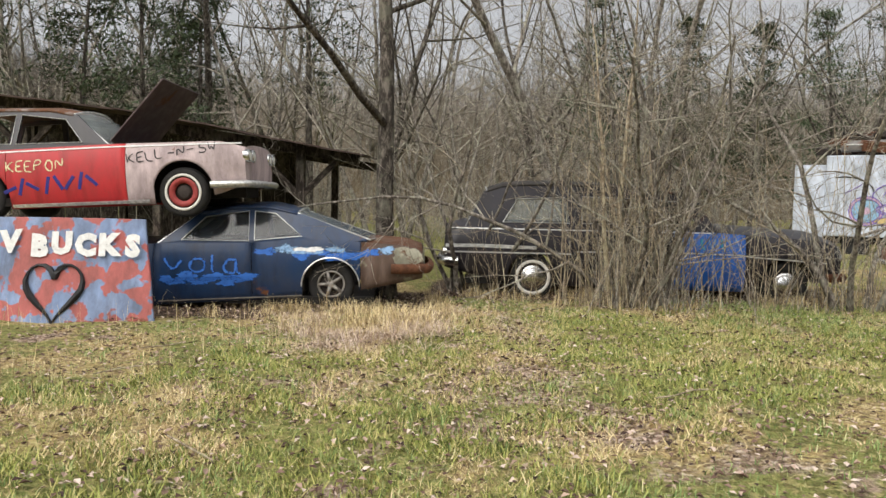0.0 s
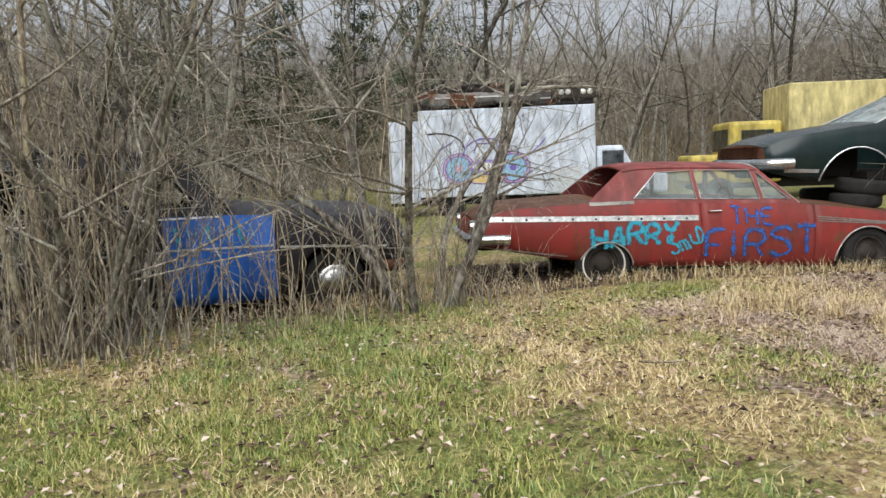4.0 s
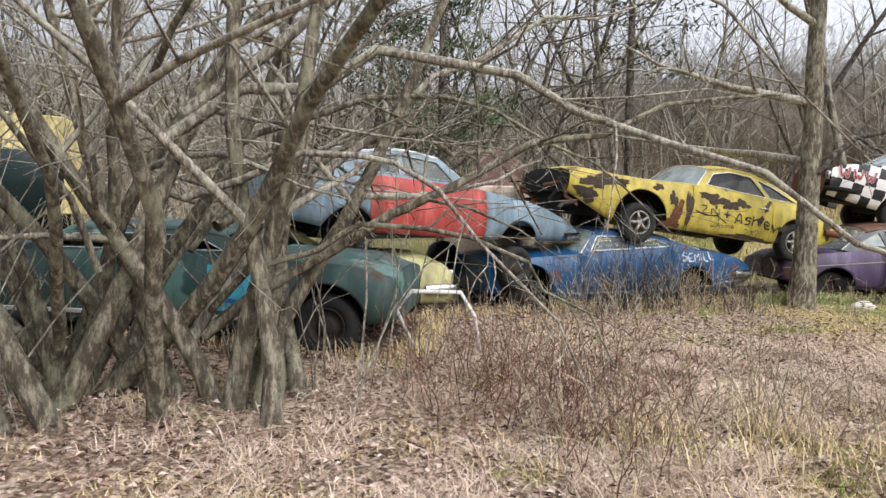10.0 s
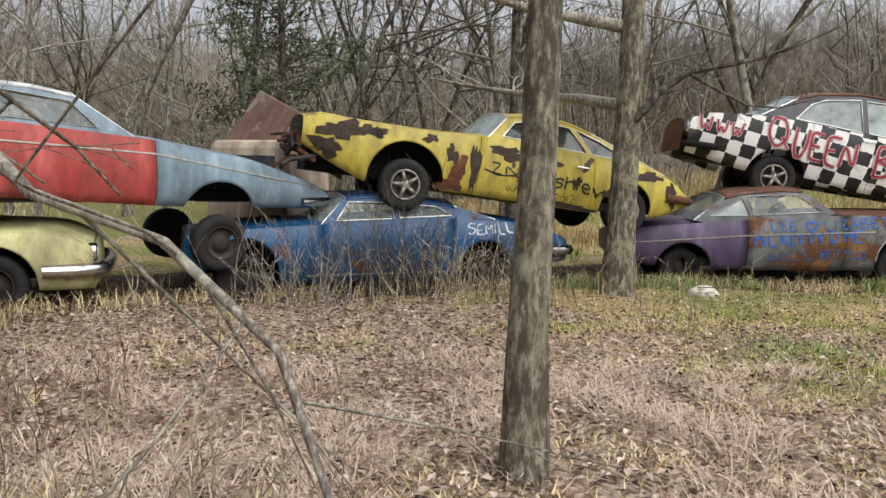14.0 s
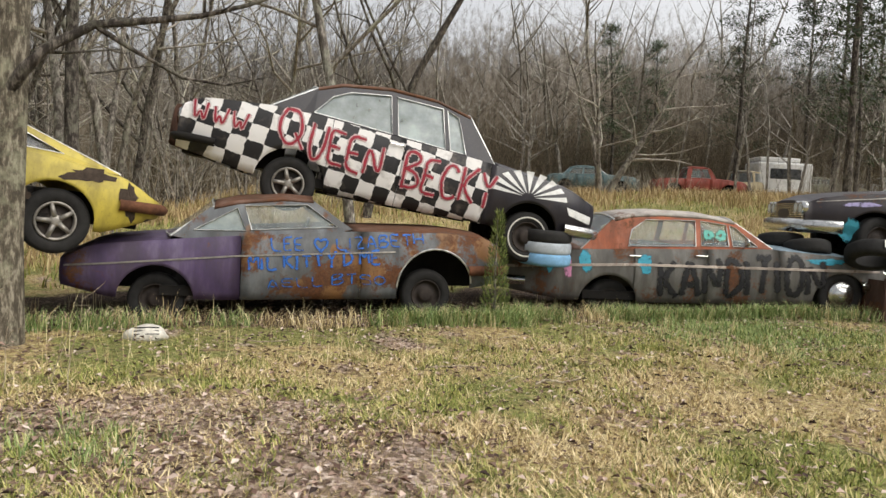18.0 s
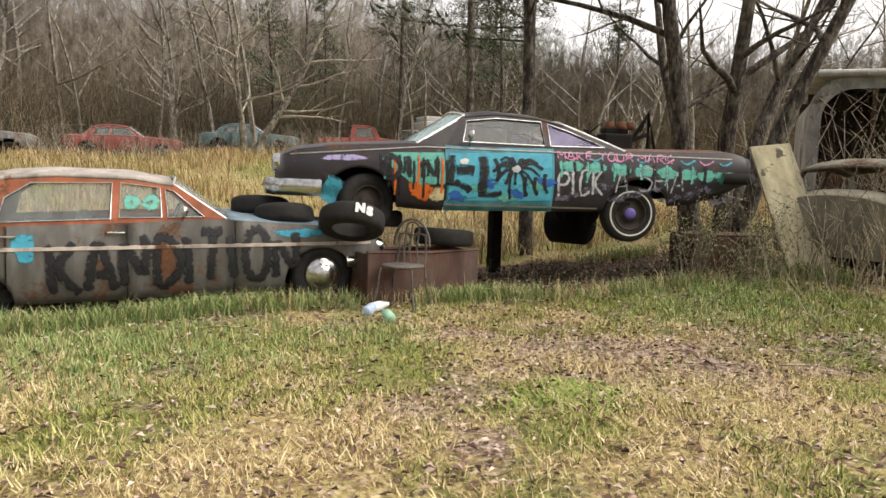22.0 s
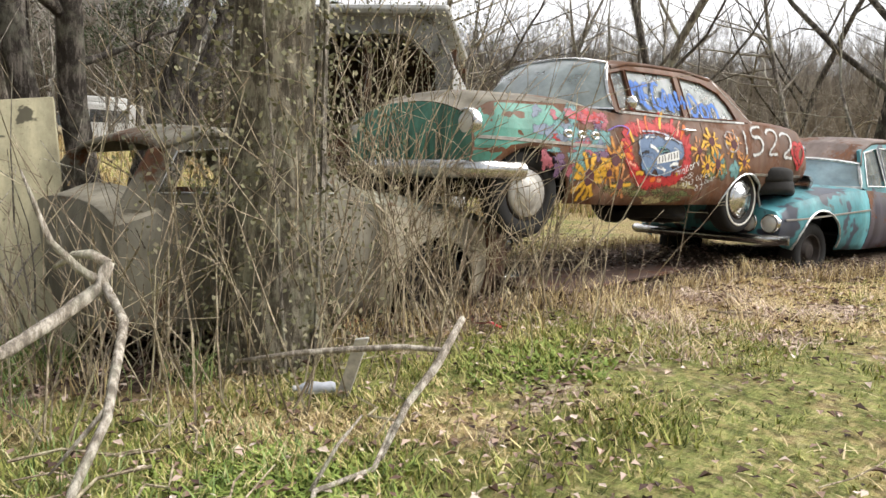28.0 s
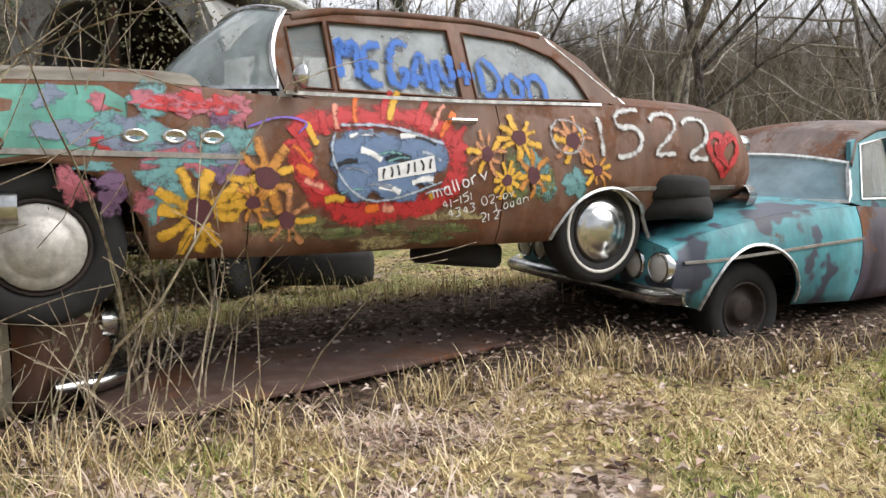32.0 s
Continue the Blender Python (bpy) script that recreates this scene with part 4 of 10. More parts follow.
def flat_text(word, parent, x0, z0, height, mat, y, fat=0.01, squeeze=1.0, seed=2, wob=0.1, name="painted_lettering", slope=0.0):
    rnd = random.Random(seed)
    bm = bmesh.new()
    pen = 0.0
    for ch in word:
        if ch == " ":
            pen += 0.35 * height
            continue
        cu = bpy.data.curves.new("letter", "FONT")
        cu.body, cu.size, cu.offset, cu.resolution_u = ch, 1.0, fat / height, 2
        ob = bpy.data.objects.new("letter", cu)
        me = bpy.data.meshes.new_from_object(ob)
        bpy.data.objects.remove(ob)
        bpy.data.curves.remove(cu)
        if len(me.vertices):
            lo, hi = min(v.co.x for v in me.vertices), max(v.co.x for v in me.vertices)
            dz, rz = rnd.uniform(-1, 1) * wob * height * 0.6, rnd.uniform(-1, 1) * wob
            for v in me.vertices:
                u = (v.co.x - lo) * height * squeeze * 1.35 + pen
                v.co = Vector((x0 + u, y, z0 + v.co.y * height * 1.42 + dz + (u - pen) * rz + u * math.tan(radians(slope))))
            bm.from_mesh(me)
            pen += (hi - lo) * height * squeeze * 1.35 + 0.13 * height
        bpy.data.meshes.remove(me)
    return part(name, bm, mat, parent, "hand-painted letters")


flat_text("V BUCKS", e, -0.82, 1.0, 0.25, S_WHITE, -0.094, 0.018, 1.05)
for sx in (-1, 1):
    pts = [(-0.1 + sx * 0.36 * math.sin(a) ** 3 * 1.0, -0.1, 0.55 + 0.026 * (13 * math.cos(a) - 5 * math.cos(2 * a) - 2 * math.cos(3 * a) - math.cos(4 * a))) for a in [math.pi * i / 16 for i in range(17)]]
    mesh_object("painted_stroke", *tube([(p[0], -0.088, p[2]) for p in pts], [0.03 + 0.014 * math.sin(i_ * 0.8) for i_ in range(len(pts))], 5), S_BLACK, e)

# black hearse
c = Car("hearse", "black vintage hearse with one bright blue door, overgrown by brush", (1.52, 12.27), -4, -1, 1.95, -1.5, 5.0,
        [(-1.5, 0.9), (-1.3, 1.03), (1.8, 1.04), (3.0, 1.02), (3.6, 0.98), (4.7, 0.92), (5.0, 0.78)], [(-1.5, 0.35), (-0.6, 0.14), (0.6, 0.08), (3.4, 0.05), (3.8, 0.12), (5.0, 0.28)],
        [(0.0, 0.21, 0.37), (4.12, 0.18, 0.36)], [(0.0, 0.2, 0.43), (4.12, 0.2, 0.43)], 0.14, nose_len=0.5)
BLUEDOOR = paint("bright_blue_door", (0.02, 0.13, 0.52), 0.12, 0.3, 0.4, grime=0.25)
c.body([("rear_quarter", -1.5, 0.66, BLACK), ("middle_panel", 0.66, 2.3, BLACK), ("door", 2.3, 3.46, BLUEDOOR), ("front_fender", 3.46, 5.0, BLACK)], 3.0, -1.05, BLACK, BLACK)
c.cabin([(3.0, 1.02), (2.72, 1.54), (2.4, 1.66), (1.4, 1.76), (0.35, 1.79), (-0.5, 1.76), (-0.85, 1.64), (-1.15, 1.04)],
        [[(-0.52, 1.13), (-0.28, 1.52), (0.52, 1.56), (0.6, 1.13)], [(0.8, 1.13), (0.8, 1.58), (1.68, 1.56), (1.72, 1.13)], [(1.85, 1.12), (1.85, 1.54), (2.36, 1.52), (2.72, 1.12)]],
        2.5, -0.8, BLACK, paint("black_vinyl_roof", (0.03, 0.027, 0.025), 0.25, 0.3, 0.8), 0.2, None, None, GLASS, glasses=[GLASS, None, None])
for x, z in ((0, 0.21), (4.12, 0.18)):
    for far in (False, True):
        c.wheel(x, z, 0.37, far, "whitewall_moon" if x == 0 else "moon")
c.strip([(-1.48, 0.72), (-1.0, 0.73), (0.0, 0.71), (0.05, 0.71)], 0.06, TRIM)
c.strip([(-1.48, 0.62), (0.62, 0.62)], 0.025, TRIM)
c.strip([(0.7, 0.66), (2.28, 0.67)], 0.025, TRIM)
c.strip([(2.32, 0.68), (3.44, 0.66)], 0.025, TRIM)
c.strip([(3.5, 0.64), (4.75, 0.56)], 0.025, TRIM)
c.strip([(-1.4, 1.02), (2.9, 1.01)], 0.02, TRIM)
c.bumper(-1.5, 0.46, CHROME, 0.12, 0.16, 0.25)
c.bumper(5.0, 0.32, RUSTY, 0.12, 0.14, 0.4)
c.lamp(4.98, -0.78, 0.62, 0.1)
c.lamp(4.98, 0.78, 0.62, 0.1)
c.lamp(-1.5, -0.85, 0.62, 0.06, TAILRED, "tail_light")
c.grille(5.0, 0.35, 0.6, 5)
for k in range(9):
    x = 2.42 + 0.11 * k
    c.stroke([(x, 0.92), (x + 0.03 * math.sin(k * 2.0), 0.8), (x + 0.05, 0.74 + 0.04 * (k % 3))], 0.07, spray("sky_blue_spray", (0.25, 0.42, 0.65), 0.6) if k % 3 else S_LBLUE, 0.005)

# red hardtop with blue letters
c = Car("hardtop_car", "faded red two-door hardtop sedan with blue painted words", (10.24, 10.95), -22, -1, 2.0, -2.95, 3.33,
        [(-2.95, 0.68), (-2.8, 0.82), (-2.4, 0.88), (-1.3, 0.92), (0, 0.86), (1.36, 0.80), (2.3, 0.68), (3.2, 0.53), (3.33, 0.42)],
        [(-2.95, 0.42), (-1.9, 0.22), (-0.8, 0.06), (0, 0.03), (1.9, -0.05), (2.8, 0.12), (3.33, 0.2)],
        [(-1.27, 0.1, 0.36), (2.33, 0.06, 0.36)], [(-1.24, 0.04, 0.36), (2.3, 0.02, 0.43)], 0.07, nose_len=0.6)
REDTOP = paint("dull_red_roof", (0.24, 0.05, 0.045), 0.3, 0.3, 0.6)
c.body([("rear_quarter", -2.95, 0.02, RED), ("door", 0.02, 1.56, RED), ("front_fender", 1.56, 3.33, RED)], 1.4, -1.3, BROWN, BROWN)
c.cabin([(1.4, 0.8), (0.9, 1.27), (0.5, 1.31), (-0.2, 1.34), (-0.75, 1.34), (-0.98, 1.3), (-1.45, 0.92)],
        [[(-0.84, 0.95), (-0.5, 1.27), (-0.04, 1.28), (0.0, 0.91)], [(0.06, 0.91), (0.01, 1.28), (0.78, 1.26), (0.86, 0.88)], [(0.92, 0.88), (0.85, 1.24), (1.27, 0.86)]],
        0.88, -0.95, REDTOP, REDTOP, 0.2, GLASS, GLASS, None)
c.wheel(-1.27, 0.12, 0.36, False, "thinwhite", 0.0)
c.wheel(2.33, 0.1, 0.36, False, "steel", 0.05, -8)
c.wheel(-1.27, 0.12, 0.36, True)
c.wheel(2.33, 0.1, 0.36, True)
c.strip([(-2.75, 0.76), (-0.02, 0.67)], 0.075, TRIM, label="broad bright side moulding")
for i in range(9):
    x = -2.6 + i * 0.3
    c.strip([(x, 0.755 - 0.033 * (x + 2.75)), (x + 0.03, 0.755 - 0.033 * (x + 2.75))], 0.03, S_BLACK, "trim_mark", 0.012)
for dz in (0, 0.03, 0.06):
    c.strip([(1.6, 0.56 + dz), (3.1 - dz * 8, 0.44 + dz)], 0.014)
c.strip([(-2.9, 0.41), (-1.75, 0.24)], 0.02)
c.strip([(2.85, 0.22), (3.3, 0.24)], 0.03)
c.strip([(-1.45, 0.9), (-0.86, 0.9)], 0.05)
c.arch_lip(0)
c.arch_lip(1)
c.handle(0.2, 0.75)
c.bumper(-2.95, 0.5, CHROME, 0.1, 0.14)
c.bumper(3.33, 0.22, RUSTY, 0.06, 0.12)
for yf in (-0.8, 0.8):
    c.lamp(-2.97, yf, 0.66, 0.08, TAILRED, "tail_light")
    c.lamp(3.34, yf, 0.38, 0.08)
c.hand("HARRY", -1.42, 0.34, 0.27, S_LBLUE, 0, 0.026, squeeze=0.92, wob=0.12, seed=4)
c.hand("Smu", -0.36, 0.2, 0.24, S_LBLUE, 22, 0.006, squeeze=0.62, wob=0.12)
c.hand("D", -0.02, 0.34, 0.2, S_LBLUE, 10, 0.006, squeeze=0.5, wob=0.1)
DULLB = spray("dull_blue_spray", (0.04, 0.12, 0.42), 0.62)
for rep_ in range(2):
    c.hand("THE", 0.42, 0.56, 0.22, DULLB, -1, 0.014, squeeze=1.0, wob=0.1, seed=1, off=0.006 + 0.002 * rep_)
    c.hand("FIRST", 0.08, 0.13, 0.36, DULLB if rep_ else spray("faded_blue_spray", (0.04, 0.16, 0.34), 0.5), 0, 0.03 - 0.012 * rep_, squeeze=1.06, wob=0.06, seed=1, off=0.006 + 0.002 * rep_)

# dark green sedan on top
c = Car("sedan_car", "dark green sedan with black roof set on tyres over other cars", (12.97, 10.16), 153, 1, 2.0, -3.7, 1.7,
        [(-3.7, 1.74), (-3.4, 1.84), (-2.6, 1.87), (-0.56, 1.85), (0.18, 1.82), (1.2, 1.7), (1.62, 1.6), (1.7, 1.5)],
        [(-3.7, 1.3), (-3.2, 1.08), (0, 1.02), (1.0, 1.05), (1.7, 1.22)],
        [(0.48, 1.0, 0.34), (-2.6, 1.02, 0.34)], [(0.47, 1.0, 0.5), (-2.58, 1.02, 0.42)], 0.06, nose_len=0.5)
c.body([("rear_quarter", -3.7, -1.7, DGREEN), ("door", -1.7, -0.1, DGREEN), ("front_fender", -0.1, 1.7, DGREEN)], 0.2, -3.0, DGREEN, DGREEN, nose=RUSTY)
# far_glass: dark panes added on the far side in place of a shaded interior
c.cabin([(0.18, 1.82), (-0.8, 2.25), (-1.3, 2.3), (-1.9, 2.3), (-2.5, 2.2), (-3.1, 1.87)],
        [[(-0.35, 1.88), (-0.68, 2.14), (-0.66, 1.88)], [(-0.72, 1.88), (-0.74, 2.17), (-0.95, 2.23), (-1.62, 2.25), (-1.66, 1.88)], [(-1.74, 1.88), (-1.72, 2.24), (-2.1, 2.2), (-2.45, 1.9)]],
        -0.78, -2.5, DGREEN, BLACK, 0.2, None, GLASS_PALE, None, roof_label="black vinyl roof", glasses=[GLASS_PALE, None, None], far_glass=GLASS_DARK)
c.wheel(-2.6, 0.98, 0.34, False)
c.strip([(-0.05, 1.08), (-2.1, 1.1)], 0.06, TRIM)
c.strip([(1.0, 1.2), (1.45, 1.22)], 0.05, TRIM)
c.strip([(-0.2, 1.67), (-2.9, 1.72)], 0.02, TRIM)
c.arch_lip(0)
c.mirror(-1.02, 1.97)
c.bumper(1.7, 1.32, CHROME, 0.1, 0.15, 0.35)
c.handle(-1.55, 1.75)
for k in range(6):
    part("grille_bar", box_bm(1.66, 1.76, c.yc - 0.7, c.yc + 0.7, 1.38 + k * 0.035, 1.39 + k * 0.035), RUSTY, c.e)


def tyre_thing(x, y, z, r=0.33, w=0.2, tilt=(0, 0), label="worn black tyre lying flat", mat=RUBBER, name="loose_tyre"):
    ri = r * 0.58
    h = w / 2
    prof = [(ri, -h * 0.8), (ri * 1.1, -h), (r * 0.88, -h), (r * 0.97, -h * 0.8), (r, -h * 0.45), (r, h * 0.45), (r * 0.97, h * 0.8), (r * 0.88, h), (ri * 1.1, h), (ri, h * 0.8), (ri * 1.06, 0), (ri, -h * 0.8)]
    v, f = lathe(prof, 32, "z")
    ob = mesh_object(name, v, f, mat, None, "", True)
    ob.matrix_world = pose(x, y, z, tilt[0], tilt[1], 0)
    return tagged(ob, label, "tyre", "loose tyres")


tyre_thing(12.75, 10.55, 0.78)
tyre_thing(12.8, 10.5, 0.97, tilt=(6, 4))
tyre_thing(13.5, 11.6, 0.8)

# mossy dark car under it
c = Car("sedan_car", "mossy dark green sedan with turquoise patch, half hidden by stems", (16.0, 9.5), 90, 1, 1.95, -4.6, 1.35,
        [(-4.6, 0.62), (-4.2, 0.76), (-3, 0.82), (0, 0.82), (1.1, 0.72), (1.35, 0.5)], [(-4.6, 0.2), (-3.9, 0.1), (0.9, 0.05), (1.35, 0.1)],
        [(0.3, 0.15, 0.33), (-3.92, 0.15, 0.33)], (), 0.08)
c.body([("rear_quarter", -4.6, -2.2, OLIVE), ("door", -2.2, -0.6, OLIVE), ("front_fender", -0.6, 1.35, OLIVE)], -0.5, -3.2, OLIVE, OLIVE)
c.cabin([(-0.5, 0.82), (-1.0, 1.05), (-1.4, 1.08), (-2.4, 1.08), (-2.8, 1.02), (-3.2, 0.83)], [[(-0.9, 0.86), (-1.1, 1.0), (-1.8, 1.02), (-1.85, 0.86)], [(-1.95, 0.86), (-1.93, 1.02), (-2.5, 1.0), (-2.8, 0.87)]],
        -1.0, -2.8, OLIVE, OLIVE, 0.15, None, None, None, seats=False)
for far in (False, True):
    c.wheel(0.3, 0.13, 0.33, far)
    c.wheel(-3.92, 0.13, 0.33, far)
c.patch([(-2.7, 0.26), (-2.68, 0.73), (-3.42, 0.7), (-3.4, 0.28)], S_CYAN, label="turquoise square of paint")
c.hand("E", -2.85, 0.36, 0.26, S_BLUE, 0, 0.01)
c.strip([(-3.48, 0.2), (-2.2, 0.18), (-1.2, 0.2), (0.0, 0.2)], 0.05, WHITE_P)
c.lamp(1.36, 0.75, 0.45, 0.09)
c.lamp(1.36, -0.75, 0.45, 0.09)
c.bumper(1.35, 0.22, RUSTY)

# red, white and grey-blue car
c = Car("hardtop_car", "wrecked car with red doors and grey-blue fender, propped high", (19.43, 4.2), -41, -1, 1.95, -3.2, 2.2,
        [(-3.2, 1.72), (-2.8, 1.8), (-1.2, 1.7), (0, 1.6), (1.2, 1.4), (2.1, 1.1), (2.2, 1.0)], [(-3.2, 1.2), (-2.5, 1.05), (0.2, 0.88), (1.6, 0.85), (2.2, 0.85)],
        [(0.75, 0.6, 0.33), (-2.35, 0.8, 0.33)], [(0.72, 0.72, 0.44), (-2.35, 0.95, 0.4)], 0.07)
SRED = paint("sprayed_red_doors", (0.42, 0.06, 0.05), 0.15, 0.2, 0.6)
c.body([("rear_quarter", -3.2, -2.05, GREYBLUE), ("door", -2.05, -0.0, SRED), ("front_fender", 0.0, 2.2, GREYBLUE)], -0.2, -2.4, GREYBLUE, PINK)
c.cabin([(-0.2, 1.62), (-0.75, 2.02), (-1.1, 2.08), (-1.7, 2.1), (-2.1, 2.04), (-2.6, 1.8)], [[(-0.55, 1.7), (-0.8, 1.96), (-1.4, 2.03), (-1.42, 1.76)], [(-1.5, 1.77), (-1.48, 2.03), (-1.9, 2.0), (-2.2, 1.8)]],
        -0.75, -2.1, GREYBLUE, paint("white_roof_paint", (0.6, 0.62, 0.63), 0.15, 0.2, 0.6), 0.18, GLASS, GLASS_PALE, GLASS)
c.wheel(0.75, 0.45, 0.33, False)
c.wheel(0.75, 0.45, 0.33, True)
c.wheel(-2.35, 0.75, 0.33, False)
c.bumper(2.2, 0.92, CHROME, 0.08, 0.12)
c.strip([(-3.1, 1.62), (0.0, 1.45), (1.9, 1.12)], 0.02)
c.lamp(2.2, -0.7, 0.98, 0.08)

# plain box put in for the cabin of another wrecked car
e = empty("boxed_car_cabin", pose(23.0, 4.35, -0.2, 0, 0, -100), "beige box for a car cabin with raised red-brown hood, behind the wrecks", "truck")
BEIGE = paint("chalky_beige_cab", (0.45, 0.36, 0.28), 0.2, 0.3, 0.8)
cab = box_bm(-0.75, 0.75, -0.7, 0.7, 0.4, 1.95, 0.12)
for v in cab.verts:
    if v.co.z > 1.2:
        v.co.x *= 0.86
part("cab", cab, BEIGE, e)
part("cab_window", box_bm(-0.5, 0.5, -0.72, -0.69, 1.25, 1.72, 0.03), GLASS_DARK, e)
lid = box_bm(-0.5, 0.5, -0.02, 0.02, 0.0, 0.95, 0.015)
for v in lid.verts:
    v.co.x *= 1.0 - 0.25 * v.co.z
ob = part("raised_hood", lid, paint("red_brown_hood", (0.2, 0.12, 0.1), 0.35, 0.3, 0.85, (0.34, 0.26, 0.22), 0.56, 2.0), e, "raised red-brown hood")
ob.matrix_local = pose(-0.15, -0.2, 1.7, 12, 28, 25)
for sx in (-0.55, 0.55):
    v, f = lathe([(0.2, -0.1), (0.34, -0.11), (0.36, 0.0), (0.34, 0.11), (0.2, 0.1), (0.001, 0.05)], 20)
    mesh_object("tyre", [(p[0] + sx, p[1] - 0.55, p[2] + 0.36) for p in v], f, RUBBER, e, "", True)

# pale yellow car front below it
c = Car("buried_car", "pale yellow green car sunk behind the brush", (18.2, 5.6), -60, -1, 1.85, -3.6, 1.2,
        [(-3.6, 0.5), (-3.2, 0.66), (-1, 0.7), (0.9, 0.62), (1.2, 0.45)], [(-3.6, 0.1), (1.2, 0.05)], [(0.3, 0.1, 0.32), (-2.6, 0.1, 0.32)], (), 0.1)
c.body([("rear_quarter", -3.6, -1.6, PALEYEL), ("front_fender", -1.6, 1.2, PALEYEL)], -0.4, -2.9, PALEYEL, PALEYEL)
c.cabin([(-0.4, 0.7), (-0.8, 0.95), (-1.2, 1.0), (-2.2, 1.0), (-2.6, 0.95), (-2.9, 0.7)], [[(-0.75, 0.74), (-0.95, 0.92), (-2.3, 0.92), (-2.5, 0.74)]], -0.8, -2.6, PALEYEL, PALEYEL, 0.15, None, None, None, seats=False)
c.wheel(0.3, 0.1, 0.32)
c.bumper(1.2, 0.25, CHROME)
c.lamp(1.2, -0.75, 0.42, 0.08)

# deep blue car under the yellow one
c = Car("sedan_car", "deep blue sedan with crushed roof and white scrawl", (21.3, 1.5), 118, 1, 1.95, -2.0, 3.0,
        [(-2.0, 0.42), (-1.8, 0.55), (-1.2, 0.68), (-0.4, 0.74), (0.4, 0.7), (1.4, 0.66), (2.6, 0.58), (3.0, 0.5)], [(-2.0, 0.16), (-1.3, 0.0), (0, -0.08), (1.9, -0.06), (3.0, 0.05)],
        [(-0.8, 0.08, 0.34), (2.35, 0.05, 0.34)], [(-0.75, 0.06, 0.38), (2.35, 0.08, 0.42)], 0.07)
c.body([("rear_quarter", -2.0, -0.3, BLUE), ("door", -0.3, 1.4, BLUE), ("front_fender", 1.4, 3.0, BLUE)], 1.4, -0.6, BLUE, BLUE)
c.cabin([(1.4, 0.66), (1.1, 0.98), (0.7, 1.0), (0.2, 0.95), (-0.3, 0.9), (-0.9, 0.72)], [[(1.22, 0.7), (1.05, 0.93), (0.5, 0.93), (0.48, 0.73)], [(0.4, 0.74), (0.42, 0.92), (-0.1, 0.88), (-0.3, 0.77)]],
        1.08, -0.35, BLUE, BLUE, 0.15, GLASS, GLASS_PALE, GLASS, seats=False)
for far in (False, True):
    c.wheel(-0.8, 0.0, 0.31, far, "steel", -0.08)
    c.wheel(2.35, -0.02, 0.31, far, "steel", -0.08)
c.strip([(1.6, 0.03), (-0.35, 0.05)], 0.025)
c.strip([(-1.15, 0.14), (-1.9, 0.2)], 0.035)
c.bumper(-2.0, 0.3, CHROME, 0.1, 0.14)
c.hand("SEMILL", -0.5, 0.52, 0.14, spray("bluish_white_spray", (0.55, 0.6, 0.7), 0.75), 2, 0.008, squeeze=0.95, wob=0.16, seed=6)

# yellow muscle car
c = Car("muscle_car", "yellow muscle car with blistered paint tilted on a blue sedan", (21.5, 1.05), 116, 1, 1.9, -3.35, 2.2,
        [(-3.35, 1.5), (-3.0, 1.72), (-2.3, 1.83), (-1.7, 1.85), (-0.22, 1.92), (0.6, 1.87), (1.6, 1.87), (2.05, 1.9), (2.2, 1.8)], [(-3.35, 1.36), (-2.8, 1.14), (-1.7, 1.11), (0, 1.14), (1.4, 1.14), (1.8, 1.3), (2.2, 1.5)],
        [(0.85, 1.15, 0.33), (-2.35, 1.18, 0.33)], [(0.87, 1.2, 0.5), (-2.3, 1.2, 0.4)], 0.06, pitch=6.3, pivot=(0.85, 1.18), nose_len=0.5)
# the near-black nose sheet stands in for a shaded, torn-open engine bay
c.body([("rear_quarter", -3.35, -1.75, YELLOW), ("door", -1.75, -0.08, YELLOW), ("front_fender", -0.08, 2.2, YELLOW)], -0.2, -2.3, YELLOW, YELLOW, nose=DARK)
c.cabin([(-0.2, 1.92), (-0.5, 2.24), (-0.9, 2.31), (-1.4, 2.29), (-1.8, 2.18), (-2.9, 1.76)], [[(-0.4, 1.96), (-0.58, 2.17), (-0.95, 2.25), (-1.4, 2.22), (-1.66, 1.9)], [(-1.74, 1.9), (-1.5, 2.2), (-1.85, 2.1), (-2.35, 1.88)]],
        -0.5, -1.75, YELLOW, YELLOW, 0.2, GLASS_DARK, GLASS_PALE, GLASS)
for far in (False, True):
    c.wheel(0.85, 1.16, 0.33, far, "mag")
    c.wheel(-2.35, 1.2, 0.33, far, "mag")
c.hand("ZN", -0.25, 1.45, 0.15, S_BLACK, 0, 0.002, squeeze=1.5, wob=0.18, seed=8)
c.hand("+ Ashley", -0.72, 1.4, 0.2, S_BLACK, -3, 0.004, squeeze=0.95, wob=0.18, seed=8)
c.strip([(-0.15, 1.5), (-0.35, 1.44), (-0.6, 1.46), (-0.8, 1.36)], 0.02, S_BLACK, "painted_stroke", 0.006)
c.hand("2012", -1.2, 1.2, 0.09, S_BLACK, 3, 0.0, squeeze=1.1, wob=0.15)
c.hand("ouR LoVe", -0.5, 1.26, 0.07, S_BLACK, 3, 0.0, wob=0.15)
c.handle(-1.55, 1.7)
c.bumper(-3.35, 1.45, RUSTY, 0.06, 0.12)
rnd = random.Random(40)
